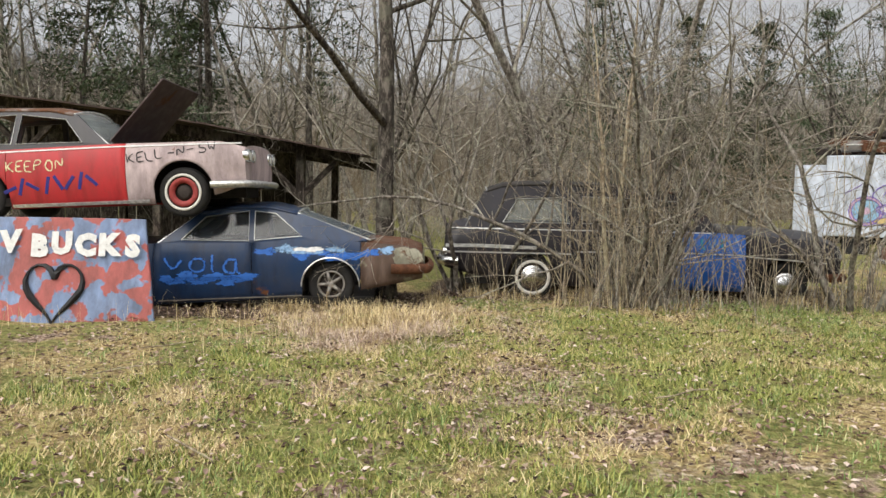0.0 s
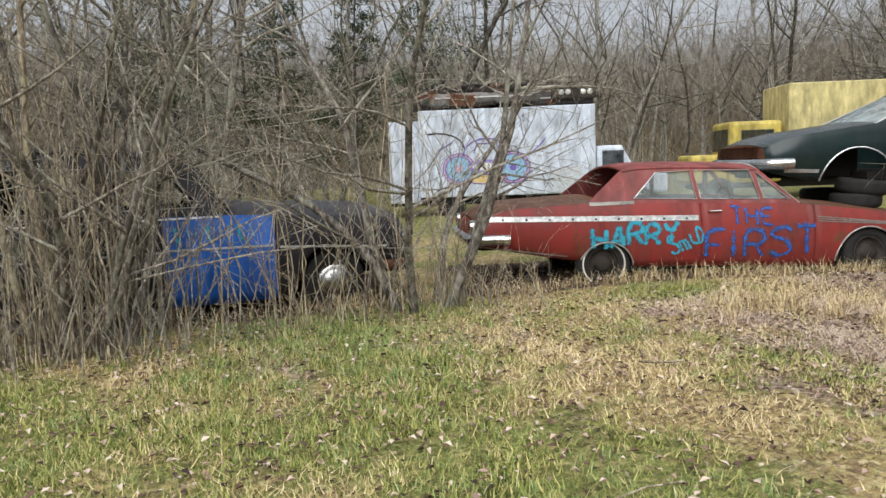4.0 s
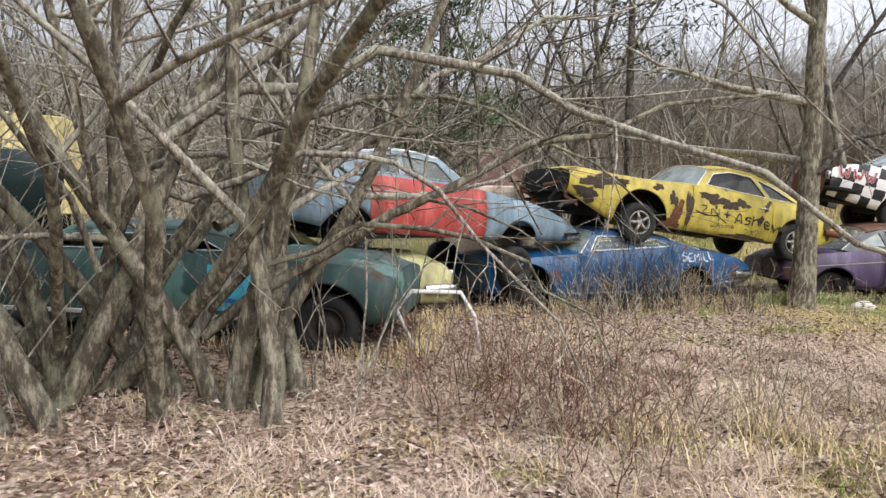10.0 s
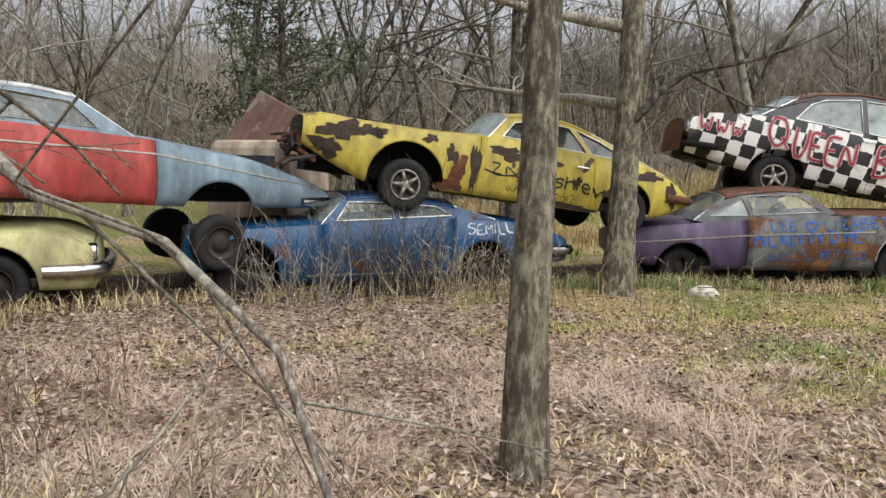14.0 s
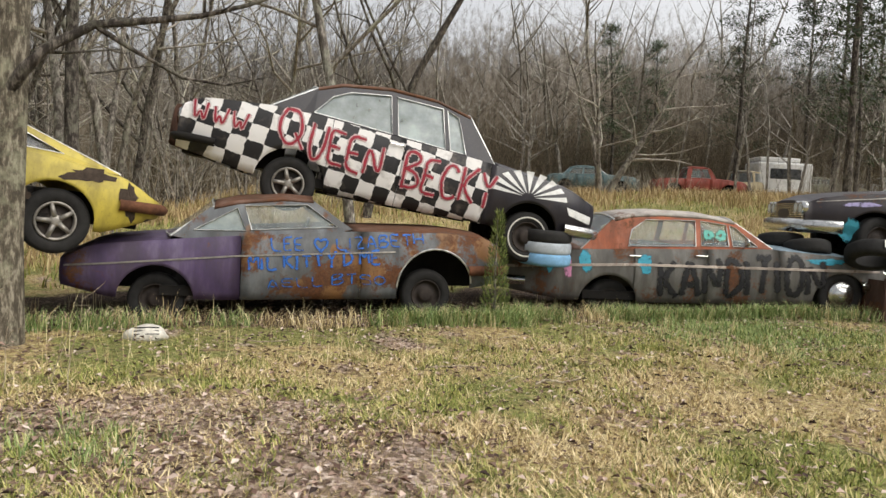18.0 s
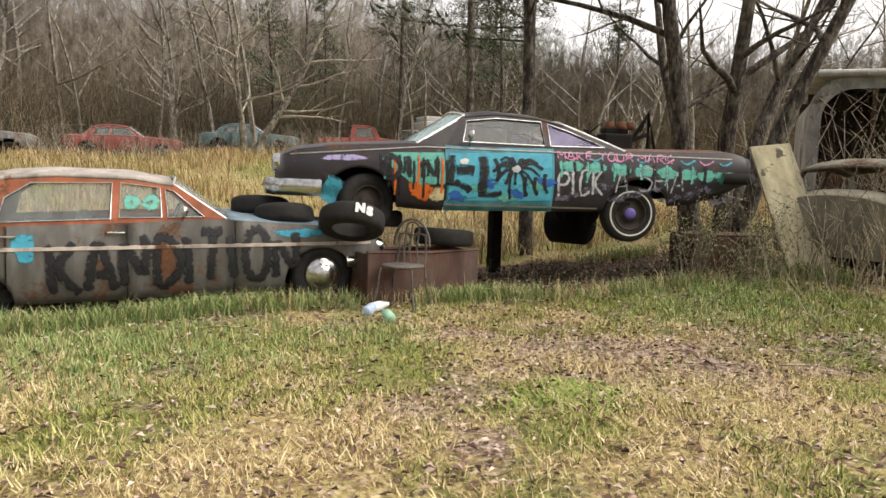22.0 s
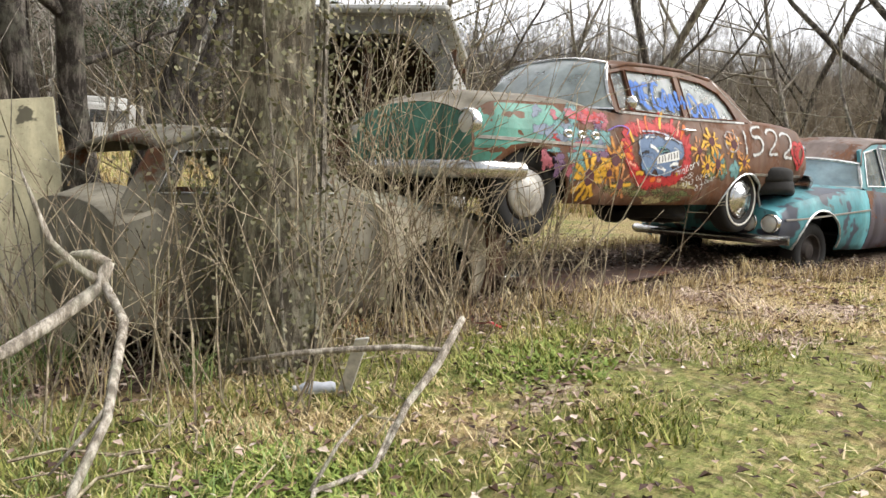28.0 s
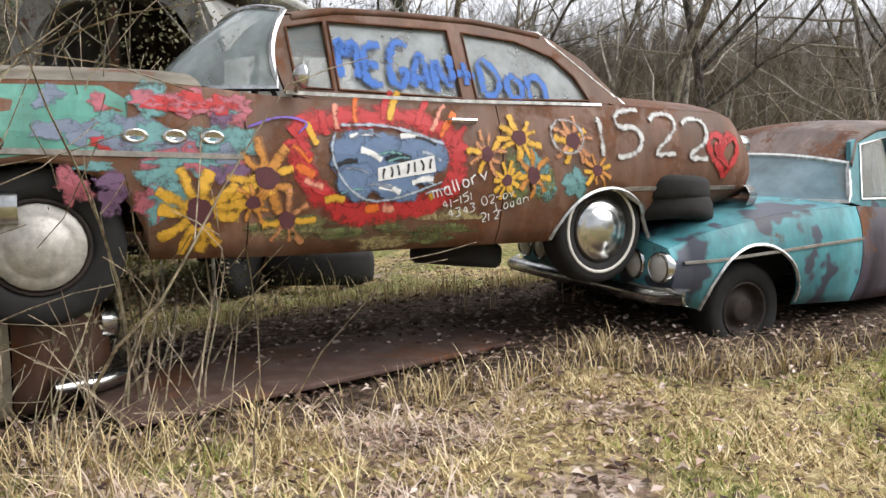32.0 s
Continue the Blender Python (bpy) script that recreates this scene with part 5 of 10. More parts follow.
for k in range(14):
    y0, z0 = c.yc + rnd.uniform(-0.8, 0.85), rnd.uniform(1.3, 1.72)
    mesh_object("engine_bay_scrap", *tube([(rnd.uniform(1.9, 2.1), y0, z0), (rnd.uniform(2.15, 2.35), y0 + rnd.uniform(-0.2, 0.2), z0 + rnd.uniform(-0.1, 0.1)), (rnd.uniform(2.1, 2.45), y0 + rnd.uniform(-0.3, 0.3), z0 + rnd.uniform(-0.3, 0.15))], rnd.uniform(0.012, 0.04), 6), (RUSTY, DARK, STEEL)[k % 3], c.e)
c.strip([(2.0, 1.3), (2.2, 1.42), (2.24, 1.6)], 0.05, RUSTY, "torn_fender_edge", 0.01)
BLIST = plain("blistered_bare_metal", (0.05, 0.035, 0.025), 0.9, 0, 0.5, 14, 0.5)
rnd = random.Random(4)
for i_, (x, z, rx, rz) in enumerate([(1.75, 1.72, 0.22, 0.1), (1.4, 1.76, 0.14, 0.07), (1.9, 1.5, 0.16, 0.1), (1.25, 1.76, 0.08, 0.05), (-0.45, 1.74, 0.2, 0.07), (-0.8, 1.68, 0.2, 0.08), (-1.1, 1.72, 0.12, 0.06), (0.3, 1.62, 0.07, 0.1), (0.2, 1.4, 0.1, 0.16), (-0.02, 1.5, 0.05, 0.3),
                                       (0.3, 1.22, 0.14, 0.07), (-2.6, 1.7, 0.2, 0.06), (-3.0, 1.5, 0.08, 0.14), (-1.5, 1.5, 0.06, 0.05), (0.6, 1.78, 0.08, 0.05), (-2.0, 1.4, 0.08, 0.06), (-1.3, 1.16, 0.4, 0.04)]):
    blob(c, x, z, rx, rz, BLIST if i_ not in (8, 10) else RUSTY, i_ + 50, 0.004, 0.45, "paint_blister")

# purple and blue car below the chequered one
PB = paint("purple_fade_paint", (0.09, 0.06, 0.13), 0.3, 0.3, 0.5)
MB = paint("rusty_bluegrey_paint", (0.13, 0.14, 0.15), 0.5, 0.3, 0.6, (0.26, 0.13, 0.05), 0.55, 1.4)
c = Car("sedan_car", "purple and rusty grey sedan with blue scrawled names, flattened roof", (23.05, -2.63), -85, -1, 2.0, -1.7, 3.25,
        [(-1.7, 0.42), (-1.4, 0.6), (-0.4, 0.7), (0.2, 0.75), (1.4, 0.84), (2.6, 0.86), (3.15, 0.8), (3.25, 0.66)], [(-1.7, 0.16), (-1.2, 0.04), (0, 0.02), (1.9, 0.06), (3.0, 0.22), (3.25, 0.28)],
        [(-0.74, 0.06, 0.34), (2.33, 0.3, 0.34)], [(-0.74, 0.0, 0.4), (2.4, 0.2, 0.46)], 0.06)
c.body([("rear_quarter", -1.7, 0.15, PB), ("door", 0.15, 1.5, MB), ("front_fender", 1.5, 3.25, MB)], 1.4, -0.6, BROWN, PB)
c.cabin([(1.4, 0.86), (0.95, 1.17), (0.6, 1.18), (0.1, 1.12), (-0.2, 1.04), (-0.6, 0.72)], [[(-0.36, 0.79), (0.1, 1.05), (0.2, 0.8)], [(0.26, 0.81), (0.18, 1.08), (0.88, 1.12), (1.22, 0.88)]],
        0.95, -0.15, MB, BROWN, 0.16, GLASS_PALE, None, GLASS, glasses=[GLASS_PALE, GLASS])
for far in (False, True):
    c.wheel(-0.74, 0.0, 0.3, far, "steel", -0.09)
    c.wheel(2.33, 0.1, 0.31, far, "steel", -0.09)
c.strip([(-1.65, 0.37), (0.1, 0.52), (1.9, 0.62)], 0.02)
c.hand("LEE", 0.49, 0.585, 0.14, S_BLUE, 5, 0.004, squeeze=0.95, wob=0.1)
for sx in (-1, 1):
    c.stroke([(1.03 + sx * 0.075 * math.sin(a) ** 3, 0.68 + 0.0052 * (13 * math.cos(a) - 5 * math.cos(2 * a) - 2 * math.cos(3 * a) - math.cos(4 * a))) for a in [math.pi * i_ / 12 for i_ in range(13)]], 0.05, S_BLUE, 0.006)
c.hand("LIZABETH", 1.22, 0.63, 0.135, S_BLUE, 5, 0.004, squeeze=1.12, wob=0.1, seed=4)
c.hand("MIL KITTY D ME", 0.24, 0.36, 0.16, S_BLUE, 4, 0.009, squeeze=0.92, wob=0.18, seed=5)
c.hand("AELL BTSO", 0.45, 0.16, 0.11, spray("thin_blue_spray", (0.03, 0.14, 0.45), 0.6), 4, 0.009, squeeze=1.6, wob=0.2, seed=7)
c.arch_lip(1)
c.bumper(3.25, 0.42, RUSTY, 0.08, 0.12)

# chequered sedan on top
m, nt, b = nodes_of("chequered_paint", 0.5)
tc = nt.nodes.new("ShaderNodeTexCoord")
mp = nt.nodes.new("ShaderNodeMapping")
mp.inputs["Rotation"].default_value = (0, radians(8), 0)
mp.inputs["Location"].default_value = (0.03, 0.5, 0.05)
ck = nt.nodes.new("ShaderNodeTexChecker")
ck.inputs["Scale"].default_value = 5.0
ck.inputs[1].default_value, ck.inputs[2].default_value = (0.72, 0.7, 0.68, 1), (0.014, 0.013, 0.014, 1)
wob_n = noise_node(nt, 9, 3)
addv = nt.nodes.new("ShaderNodeVectorMath")
addv.operation = "MULTIPLY_ADD"
addv.inputs[1].default_value = (0.06, 0.0, 0.06)
nt.links.new(wob_n.outputs["Color"], addv.inputs[0])
nt.links.new(tc.outputs["Object"], addv.inputs[2])
sq = nt.nodes.new("ShaderNodeVectorMath")
sq.operation = "MULTIPLY"
sq.inputs[1].default_value = (1, 0.0, 1)
nt.links.new(addv.outputs[0], sq.inputs[0])
nt.links.new(sq.outputs[0], mp.inputs[0])
nt.links.new(mp.outputs[0], ck.inputs[0])
gr = noise_node(nt, 5, 5)
gk = ramp_node(nt, gr.outputs[0], [(0.55, (0, 0, 0)), (0.75, (0.6, 0.6, 0.6))])
nt.links.new(mix_node(nt, gk.outputs[0], ck.outputs[0], (0.16, 0.13, 0.11)), b.inputs["Base Color"])
CHECK = m
c = Car("sedan_car", "black and white chequered sedan lettered in red, stacked nose up", (23.7, -4.4), 92, 1, 1.9, -2.85, 2.58,
        [(-2.85, 1.86), (-2.5, 2.0), (-1.4, 2.12), (-1.0, 2.15), (0.9, 2.24), (1.5, 2.24), (2.35, 2.15), (2.58, 1.95)], [(-2.85, 1.5), (-2.4, 1.36), (-1.3, 1.35), (0.7, 1.34), (1.7, 1.4), (2.58, 1.55)],
        [(1.15, 1.36, 0.33), (-1.95, 1.32, 0.33)], [(1.15, 1.36, 0.42), (-1.93, 1.34, 0.4)], 0.1, pitch=8.6, pivot=(1.15, 1.39), taper=(0.12, 0.16))
c.body([("rear_quarter", -2.85, -1.3, BLACK), ("rear_door", -1.3, -0.15, CHECK), ("front_door", -0.15, 0.75, CHECK), ("front_fender", 0.75, 2.5, CHECK)], 1.25, -1.4, None, BLACK, nose=RUSTY)
c.cabin([(1.5, 2.24), (1.0, 2.58), (0.7, 2.7), (0.1, 2.79), (-0.5, 2.78), (-0.95, 2.67), (-1.35, 2.12)],
        [[(1.0, 2.27), (0.8, 2.52), (0.6, 2.62), (0.1, 2.7), (0.02, 2.22)], [(-0.06, 2.22), (0.02, 2.7), (-0.58, 2.69), (-0.68, 2.18)], [(-0.74, 2.18), (-0.64, 2.68), (-0.8, 2.62), (-0.95, 2.17)]],
        1.0, -0.95, BLACK, BROWN, 0.18, GLASS_PALE, GLASS_PALE, GLASS, roof_label="rusty dark roof")
for far in (False, True):
    c.wheel(1.15, 1.36, 0.33, far, "mag")
    c.wheel(-1.95, 1.3, 0.33, far, "thinwhite")
PKO = spray("pale_pink_outline", (0.7, 0.5, 0.5), 1.0)
for mt_, ft, of in ((PKO, 0.006, 0.006), (S_MAROON, -0.012, 0.0105)):
    c.hand("O", 1.36, 1.82, 0.42, mt_, 0, ft, squeeze=0.85, off=of, wob=0.0)
    c.stroke([(1.18, 1.98), (1.06, 1.78)], 0.07 + 2.4 * ft, mt_, of)
    c.hand("UEEN", 1.0, 1.72, 0.42, mt_, -5, ft, squeeze=0.6, wob=0.06, seed=12, off=of)
    c.hand("BECKY", -0.19, 1.6, 0.44, mt_, -3, ft, squeeze=0.6, wob=0.06, seed=13, off=of)
c.hand("WWW", 2.36, 1.86, 0.24, PKO, -2, 0.014, squeeze=1.0, wob=0.1, off=0.006)
c.hand("WWW", 2.36, 1.86, 0.24, S_MAROON, -2, -0.004, squeeze=1.0, wob=0.1, off=0.0105)
for k in range(9):
    a = math.pi * (0.05 + 0.11 * k)
    x0, z0 = -1.85, 1.8
    c.patch([(x0 + 0.08 * math.cos(a), z0 + 0.05 * math.sin(a)), (x0 + 0.55 * math.cos(a - 0.1), z0 + 0.34 * math.sin(a - 0.1)), (x0 + 0.55 * math.cos(a + 0.1), z0 + 0.34 * math.sin(a + 0.1))], S_WHITE, 0.004, label="white sunburst ray")
c.patch([(-2.8, 1.62), (-2.8, 1.72), (-2.4, 1.78), (-2.45, 1.68)], S_WHITE)
c.handle(-0.05, 2.1)
c.bumper(-2.85, 1.5, CHROME, 0.08, 0.14)
c.bumper(2.5, 1.66, DARK, 0.04, 0.1)
c.lamp(2.5, 0.72, 1.9, 0.09)
c.lamp(2.5, -0.72, 1.9, 0.09)

# long grey sedan with black letters
c = Car("sedan_car", "streaked grey and rust sedan with big black letters, sunk in grass", (23.85, -11.0), -97, -1, 1.98, -5.0, 0.75,
        [(-5.0, 0.38), (-4.85, 0.52), (-4.0, 0.66), (-3.0, 0.72), (-2.07, 0.75), (-1.1, 0.8), (0.0, 0.74), (0.65, 0.64), (0.75, 0.54)],
        [(-5.0, 0.12), (-4.0, -0.04), (-2.9, -0.04), (-0.5, 0.02), (0.4, 0.12), (0.75, 0.25)],
        [(0.05, 0.19, 0.34), (-3.3, 0.06, 0.34)], [(0.03, 0.1, 0.4), (-3.35, -0.08, 0.42)], 0.07, nose_len=0.5)
c.body([("rear_quarter", -5.0, -3.0, TWOTONE_SEDAN), ("rear_door", -3.0, -1.95, TWOTONE_SEDAN), ("front_door", -1.95, -0.9, TWOTONE_SEDAN), ("front_fender", -0.9, 0.75, TWOTONE_SEDAN)], -0.95, -3.6, GREYBLUE, BROWN)
ORANGE_P = paint("orange_primer_pillar", (0.36, 0.09, 0.03), 0.3, 0.2, 0.6)
c.cabin([(-0.98, 0.8), (-1.5, 1.15), (-1.9, 1.21), (-2.6, 1.22), (-3.05, 1.18), (-3.3, 1.1), (-3.75, 0.68)],
        [[(-1.2, 0.82), (-1.5, 1.08), (-1.58, 1.1), (-1.56, 0.81)], [(-1.62, 0.81), (-1.63, 1.11), (-2.0, 1.15), (-2.02, 0.8)], [(-2.1, 0.79), (-2.08, 1.15), (-2.8, 1.13), (-3.02, 0.98), (-3.08, 0.75)]],
        -1.5, -3.25, ORANGE_P, paint("whitish_roof_paint", (0.42, 0.38, 0.34), 0.4, 0.3, 0.6), 0.18, GLASS, GLASS_MID, GLASS_MID, glasses=[GLASS, GLASS, GLASS])
for x_, z_ in ((-1.72, 0.96), (-1.9, 0.96)):
    ob_ = c.stroke([(x_ - 0.07, z_), (x_, z_ + 0.065), (x_ + 0.07, z_), (x_, z_ - 0.065), (x_ - 0.07, z_)], 0.11, S_TEAL, 0.004, glass=True)
c.wheel(0.05, 0.19, 0.34, False, "moon", 0.02)
c.wheel(-3.3, -0.06, 0.32, False, "steel", -0.08)
c.wheel(0.05, 0.19, 0.34, True)
c.wheel(-3.3, 0.03, 0.34, True)
c.strip([(-4.95, 0.4), (-3.0, 0.5), (0.62, 0.55)], 0.04, paint("dulled_side_moulding", (0.5, 0.42, 0.36), 0.4, 0.3, 0.5))
c.hand("KANDITION", -2.6, 0.06, 0.5, S_BLACK, 3.5, 0.022, squeeze=0.66, wob=0.06, seed=3)
blob(c, -0.2, 0.66, 0.35, 0.05, S_LBLUE, 2)
for x in (-4.2, -3.7, -2.85):
    blob(c, x, 0.52, 0.1, 0.17, S_LBLUE, int(-x * 9))
blob(c, -3.95, 0.44, 0.06, 0.2, S_PINK, 44)
c.mirror(-1.42, 0.88)
c.handle(-2.05, 0.66)
c.handle(-3.0, 0.62)
c.bumper(0.75, 0.34, CHROME, 0.1, 0.14)
c.bumper(-5.0, 0.22, CHROME, 0.1, 0.14)
for yf in (-0.8, -0.55, 0.55, 0.8):
    c.lamp(0.76, yf, 0.5, 0.075)
    c.lamp(-5.0, yf, 0.42, 0.06, TAILRED, "tail_light")

# big finned coupe on posts
PO = paint("black_mural_paint", (0.028, 0.024, 0.03), 0.25, 0.0, 0.45, grime=0.3)
c = Car("hardtop_car", "black and turquoise painted fifties hardtop coupe raised on posts", (23.38, -12.71), 69.5, 1, 2.03, -3.6, 2.25,
        [(-3.6, 1.66), (-3.4, 1.74), (-1.8, 1.7), (-1.0, 1.7), (0.0, 1.68), (0.65, 1.7), (1.6, 1.64), (2.15, 1.56), (2.25, 1.44)],
        [(-3.6, 1.36), (-2.8, 1.08), (-1.5, 0.96), (0.5, 0.93), (0.9, 0.96), (1.8, 1.1), (2.25, 1.16)],
        [(1.25, 1.0, 0.34), (-2.0, 0.95, 0.35)], [(1.32, 0.98, 0.42), (-2.06, 0.94, 0.43)], 0.06, nose_len=0.5, taper=(0.07, 0.07))
TQ = paint("turquoise_mural_door", (0.06, 0.28, 0.36), 0.12, 0.3, 0.5)
c.body([("rear_quarter", -3.6, -0.98, PO), ("door", -0.98, 0.35, TQ), ("front_fender", 0.35, 2.25, PO)], 0.66, -1.9, PO, BROWN)
c.cabin([(0.66, 1.7), (0.1, 2.05), (-0.3, 2.1), (-0.8, 2.07), (-1.2, 1.98), (-1.9, 1.7)],
        [[(0.12, 1.74), (0.06, 1.99), (-0.3, 2.04), (-0.86, 2.02), (-0.88, 1.73)], [(-0.95, 1.73), (-0.94, 2.0), (-1.2, 1.92), (-1.65, 1.74)]],
        0.08, -1.15, PO, PO, 0.2, GLASS_DARK, glass_mat("pale_teal_windshield", (0.3, 0.5, 0.5), 0.9), GLASS, rim_r=0.022, glasses=[GLASS_DARK, glass_mat("violet_painted_glass", (0.12, 0.09, 0.25), 0.9)])
c.wheel(1.25, 1.0, 0.34, False, "steel", 0.0, 0, 0, 0.2, True, 22)
c.wheel(1.25, 1.0, 0.34, True)
c.wheel(-2.0, 0.95, 0.35, False, "thinwhite", 0.0)
v, f = lathe([(0.075, 0.0), (0.07, 0.03), (0.03, 0.045), (0.001, 0.045)], 18)
mesh_object("hub_cap", [(-2.0 + p[0], c.yc + c.side * (c.w / 2 - 0.105 + p[1]), 0.95 + p[2]) for p in v], f, plain("violet_hub_paint", (0.16, 0.12, 0.42), 0.5), c.e, "violet painted hub", True)
c.wheel(-2.0, 0.95, 0.35, True)
blob(c, 1.62, 1.12, 0.14, 0.2, S_CYAN, 3)
c.strip([(2.1, 1.52), (0.6, 1.66), (-3.3, 1.66)], 0.015)
c.strip([(0.35, 1.0), (-1.55, 1.0)], 0.02)
c.patch([(1.08, 1.5), (1.0, 1.58), (0.36, 1.6), (0.34, 1.24), (0.7, 1.22), (0.9, 1.36)], S_TEAL, 0.004, label="mint green paint")
blob(c, 1.5, 1.5, 0.3, 0.04, spray("lilac_spray", (0.4, 0.36, 0.6), 0.7), 61)
blob(c, 0.62, 1.16, 0.16, 0.12, S_ORANGE, 15)
blob(c, 0.42, 1.12, 0.1, 0.1, S_CREAM, 16)
for w_, s_ in (("D", 1.02), ("I", 0.76), ("N", 0.6)):
    c.hand(w_, s_, 1.28, 0.25, S_BLACK, 0, 0.022, squeeze=0.9, off=0.009)
c.patch([(0.3, 1.6), (-0.94, 1.64), (-0.95, 1.08), (0.3, 1.05)], S_CYAN, 0.004, label="cyan painted door")
for pts_, w_ in (([(0.27, 1.58), (0.26, 1.42), (0.29, 1.22)], 0.1), ([(0.22, 1.4), (0.1, 1.42), (0.0, 1.4)], 0.15), ([(0.24, 1.27), (0.1, 1.22), (0.04, 1.16)], 0.1), ([(-0.1, 1.58), (-0.12, 1.38), (-0.09, 1.14)], 0.15),
                  ([(-0.05, 1.14), (-0.2, 1.13), (-0.34, 1.16)], 0.09), ([(-0.24, 1.56), (-0.3, 1.42), (-0.26, 1.28)], 0.07), ([(-0.62, 1.36), (-0.6, 1.24), (-0.64, 1.12)], 0.06), ([(-0.74, 1.36), (-0.72, 1.22), (-0.78, 1.14)], 0.06), ([(-0.86, 1.4), (-0.84, 1.26), (-0.9, 1.16)], 0.06)):
    c.stroke(pts_, w_ * 1.25, S_BLACK, 0.0085)
blob(c, 0.12, 1.51, 0.055, 0.04, S_WHITE, 63, 0.01)
rnd = random.Random(46)
for k_ in range(13):
    t = 2 * math.pi * k_ / 13 + rnd.uniform(-0.15, 0.15)
    L = rnd.uniform(0.24, 0.36)
    x1, z1 = -0.5 + L * 0.55 * math.cos(t), 1.43 + L * 0.36 * math.sin(t) + 0.06
    c.stroke([(-0.5, 1.43), (x1, z1), (-0.5 + L * math.cos(t), 1.41 + L * 0.5 * math.sin(t) - 0.03)], rnd.uniform(0.05, 0.08), S_BLACK, 0.009 + 0.0002 * (k_ % 4), "palm_frond")
blob(c, -0.5, 1.44, 0.06, 0.05, spray("greyed_white_spray", (0.55, 0.57, 0.6), 0.8), 65, 0.0105)
c.stroke([(-0.45, 1.42), (-0.42, 1.26), (-0.44, 1.08)], 0.055, S_BLACK, 0.0095)
for k_, x in enumerate((-1.2, -1.5, -1.82, -2.12, -2.42, -2.7, -2.95, -3.2)):
    blob(c, x, 1.5 - 0.01 * k_, 0.15, 0.085, S_TEAL, int(-x * 30), wob=0.15)
    c.stroke([(x + 0.1, 1.62), (x + 0.02, 1.56), (x - 0.1, 1.63)], 0.04, S_LBLUE if k_ % 2 else S_PINK, 0.006)
for k_ in range(14):
    blob(c, -1.1 - 0.17 * k_, 1.12 + 0.05 * (k_ % 4), 0.14, 0.05, spray("grey_violet_spray", (0.16, 0.15, 0.2), 0.45), 300 + k_, 0.003, 0.3)
for k_ in range(10):
    blob(c, 0.2 - 0.12 * k_, 1.1 + 0.05 * (k_ % 5), 0.12, 0.06, (S_BLUE, S_CYAN, S_TEAL)[k_ % 3], 330 + k_, 0.0065, 0.4)
c.hand("MAKE YOUR MARK", -1.02, 1.58, 0.1, S_PINK, 0, 0.003, squeeze=1.25, wob=0.1, off=0.008)
c.hand("PICK", -1.04, 1.13, 0.31, spray("greyed_white_spray", (0.55, 0.57, 0.6), 0.8), 2, 0.0, squeeze=0.6, wob=0.1, seed=9)
c.hand("A SHA", -1.76, 1.2, 0.27, spray("worn_white_spray", (0.45, 0.47, 0.5), 0.62), 2, 0.0, squeeze=0.85, wob=0.14, seed=9)
for k_ in range(16):
    x, z = 1.1 - 0.055 * k_, 1.56 - 0.02 * (k_ % 4)
    c.stroke([(x, z), (x - 0.01, z - 0.12), (x + 0.01 * (k_ % 3 - 1), z - 0.2 - 0.07 * (k_ % 5))], 0.05, (S_BLACK, S_TEAL, S_BLACK, S_ORANGE, S_BLACK)[k_ % 5], 0.0075 + 0.0003 * (k_ % 4), "painted_drip")
for k_ in range(12):
    x = -1.05 - 0.17 * k_
    c.stroke([(x, 1.56), (x - 0.01, 1.48), (x + 0.012 * (k_ % 3 - 1), 1.36 - 0.03 * (k_ % 3))], 0.07, S_BLACK if k_ % 2 else S_TEAL, 0.0062, "painted_drip")
c.mirror(0.05, 1.81)
c.bumper(2.25, 1.16, CHROME, 0.12, 0.2, 0.5)
c.bumper(-3.6, 1.42, DARK, 0.1, 0.14)
for yf in (-0.84, -0.6, 0.6, 0.84):
    c.lamp(2.26, yf, 1.42, 0.085)
c.grille(2.26, 1.24, 1.5, 8, CHROME, 0.9)

# fat rusty sedan with flowers
BK = paint("rust_brown_body", (0.16, 0.075, 0.04), 0.5, 0.3, 0.6)
c = Car("vintage_sedan", "rust-brown and seafoam fifties sedan painted with sunflowers, propped off the ground", (19.6, -22.4), 80.5, 1, 1.95, -1.95, 3.24,
        [(-1.95, 1.86), (-1.75, 2.06), (-0.6, 2.08), (0.4, 2.03), (1.55, 2.02), (2.1, 2.06), (3.0, 2.03), (3.18, 1.98), (3.24, 1.86)],
        [(-1.95, 1.48), (-1.0, 1.36), (-0.1, 1.22), (1.6, 1.22), (2.3, 1.24), (3.0, 1.42), (3.24, 1.5)],
        [(-0.52, 1.28, 0.36), (2.68, 1.32, 0.36)], [(-0.52, 1.12, 0.42), (2.68, 1.24, 0.45)], 0.13, nose_len=0.5, profile=[(0.0, 0.9), (0.15, 0.96), (0.4, 1.0), (0.65, 0.985), (0.85, 0.95), (1.0, 0.9)])
c.body([("rear_quarter", -1.95, 0.3, BK), ("door", 0.3, 1.78, BK), ("front_fender", 1.78, 3.24, BK)], 1.96, -0.6, paint("mossy_grey_hood", (0.17, 0.15, 0.11), 0.25, 0.3, 0.8), BROWN, nose=SEAFOAM)
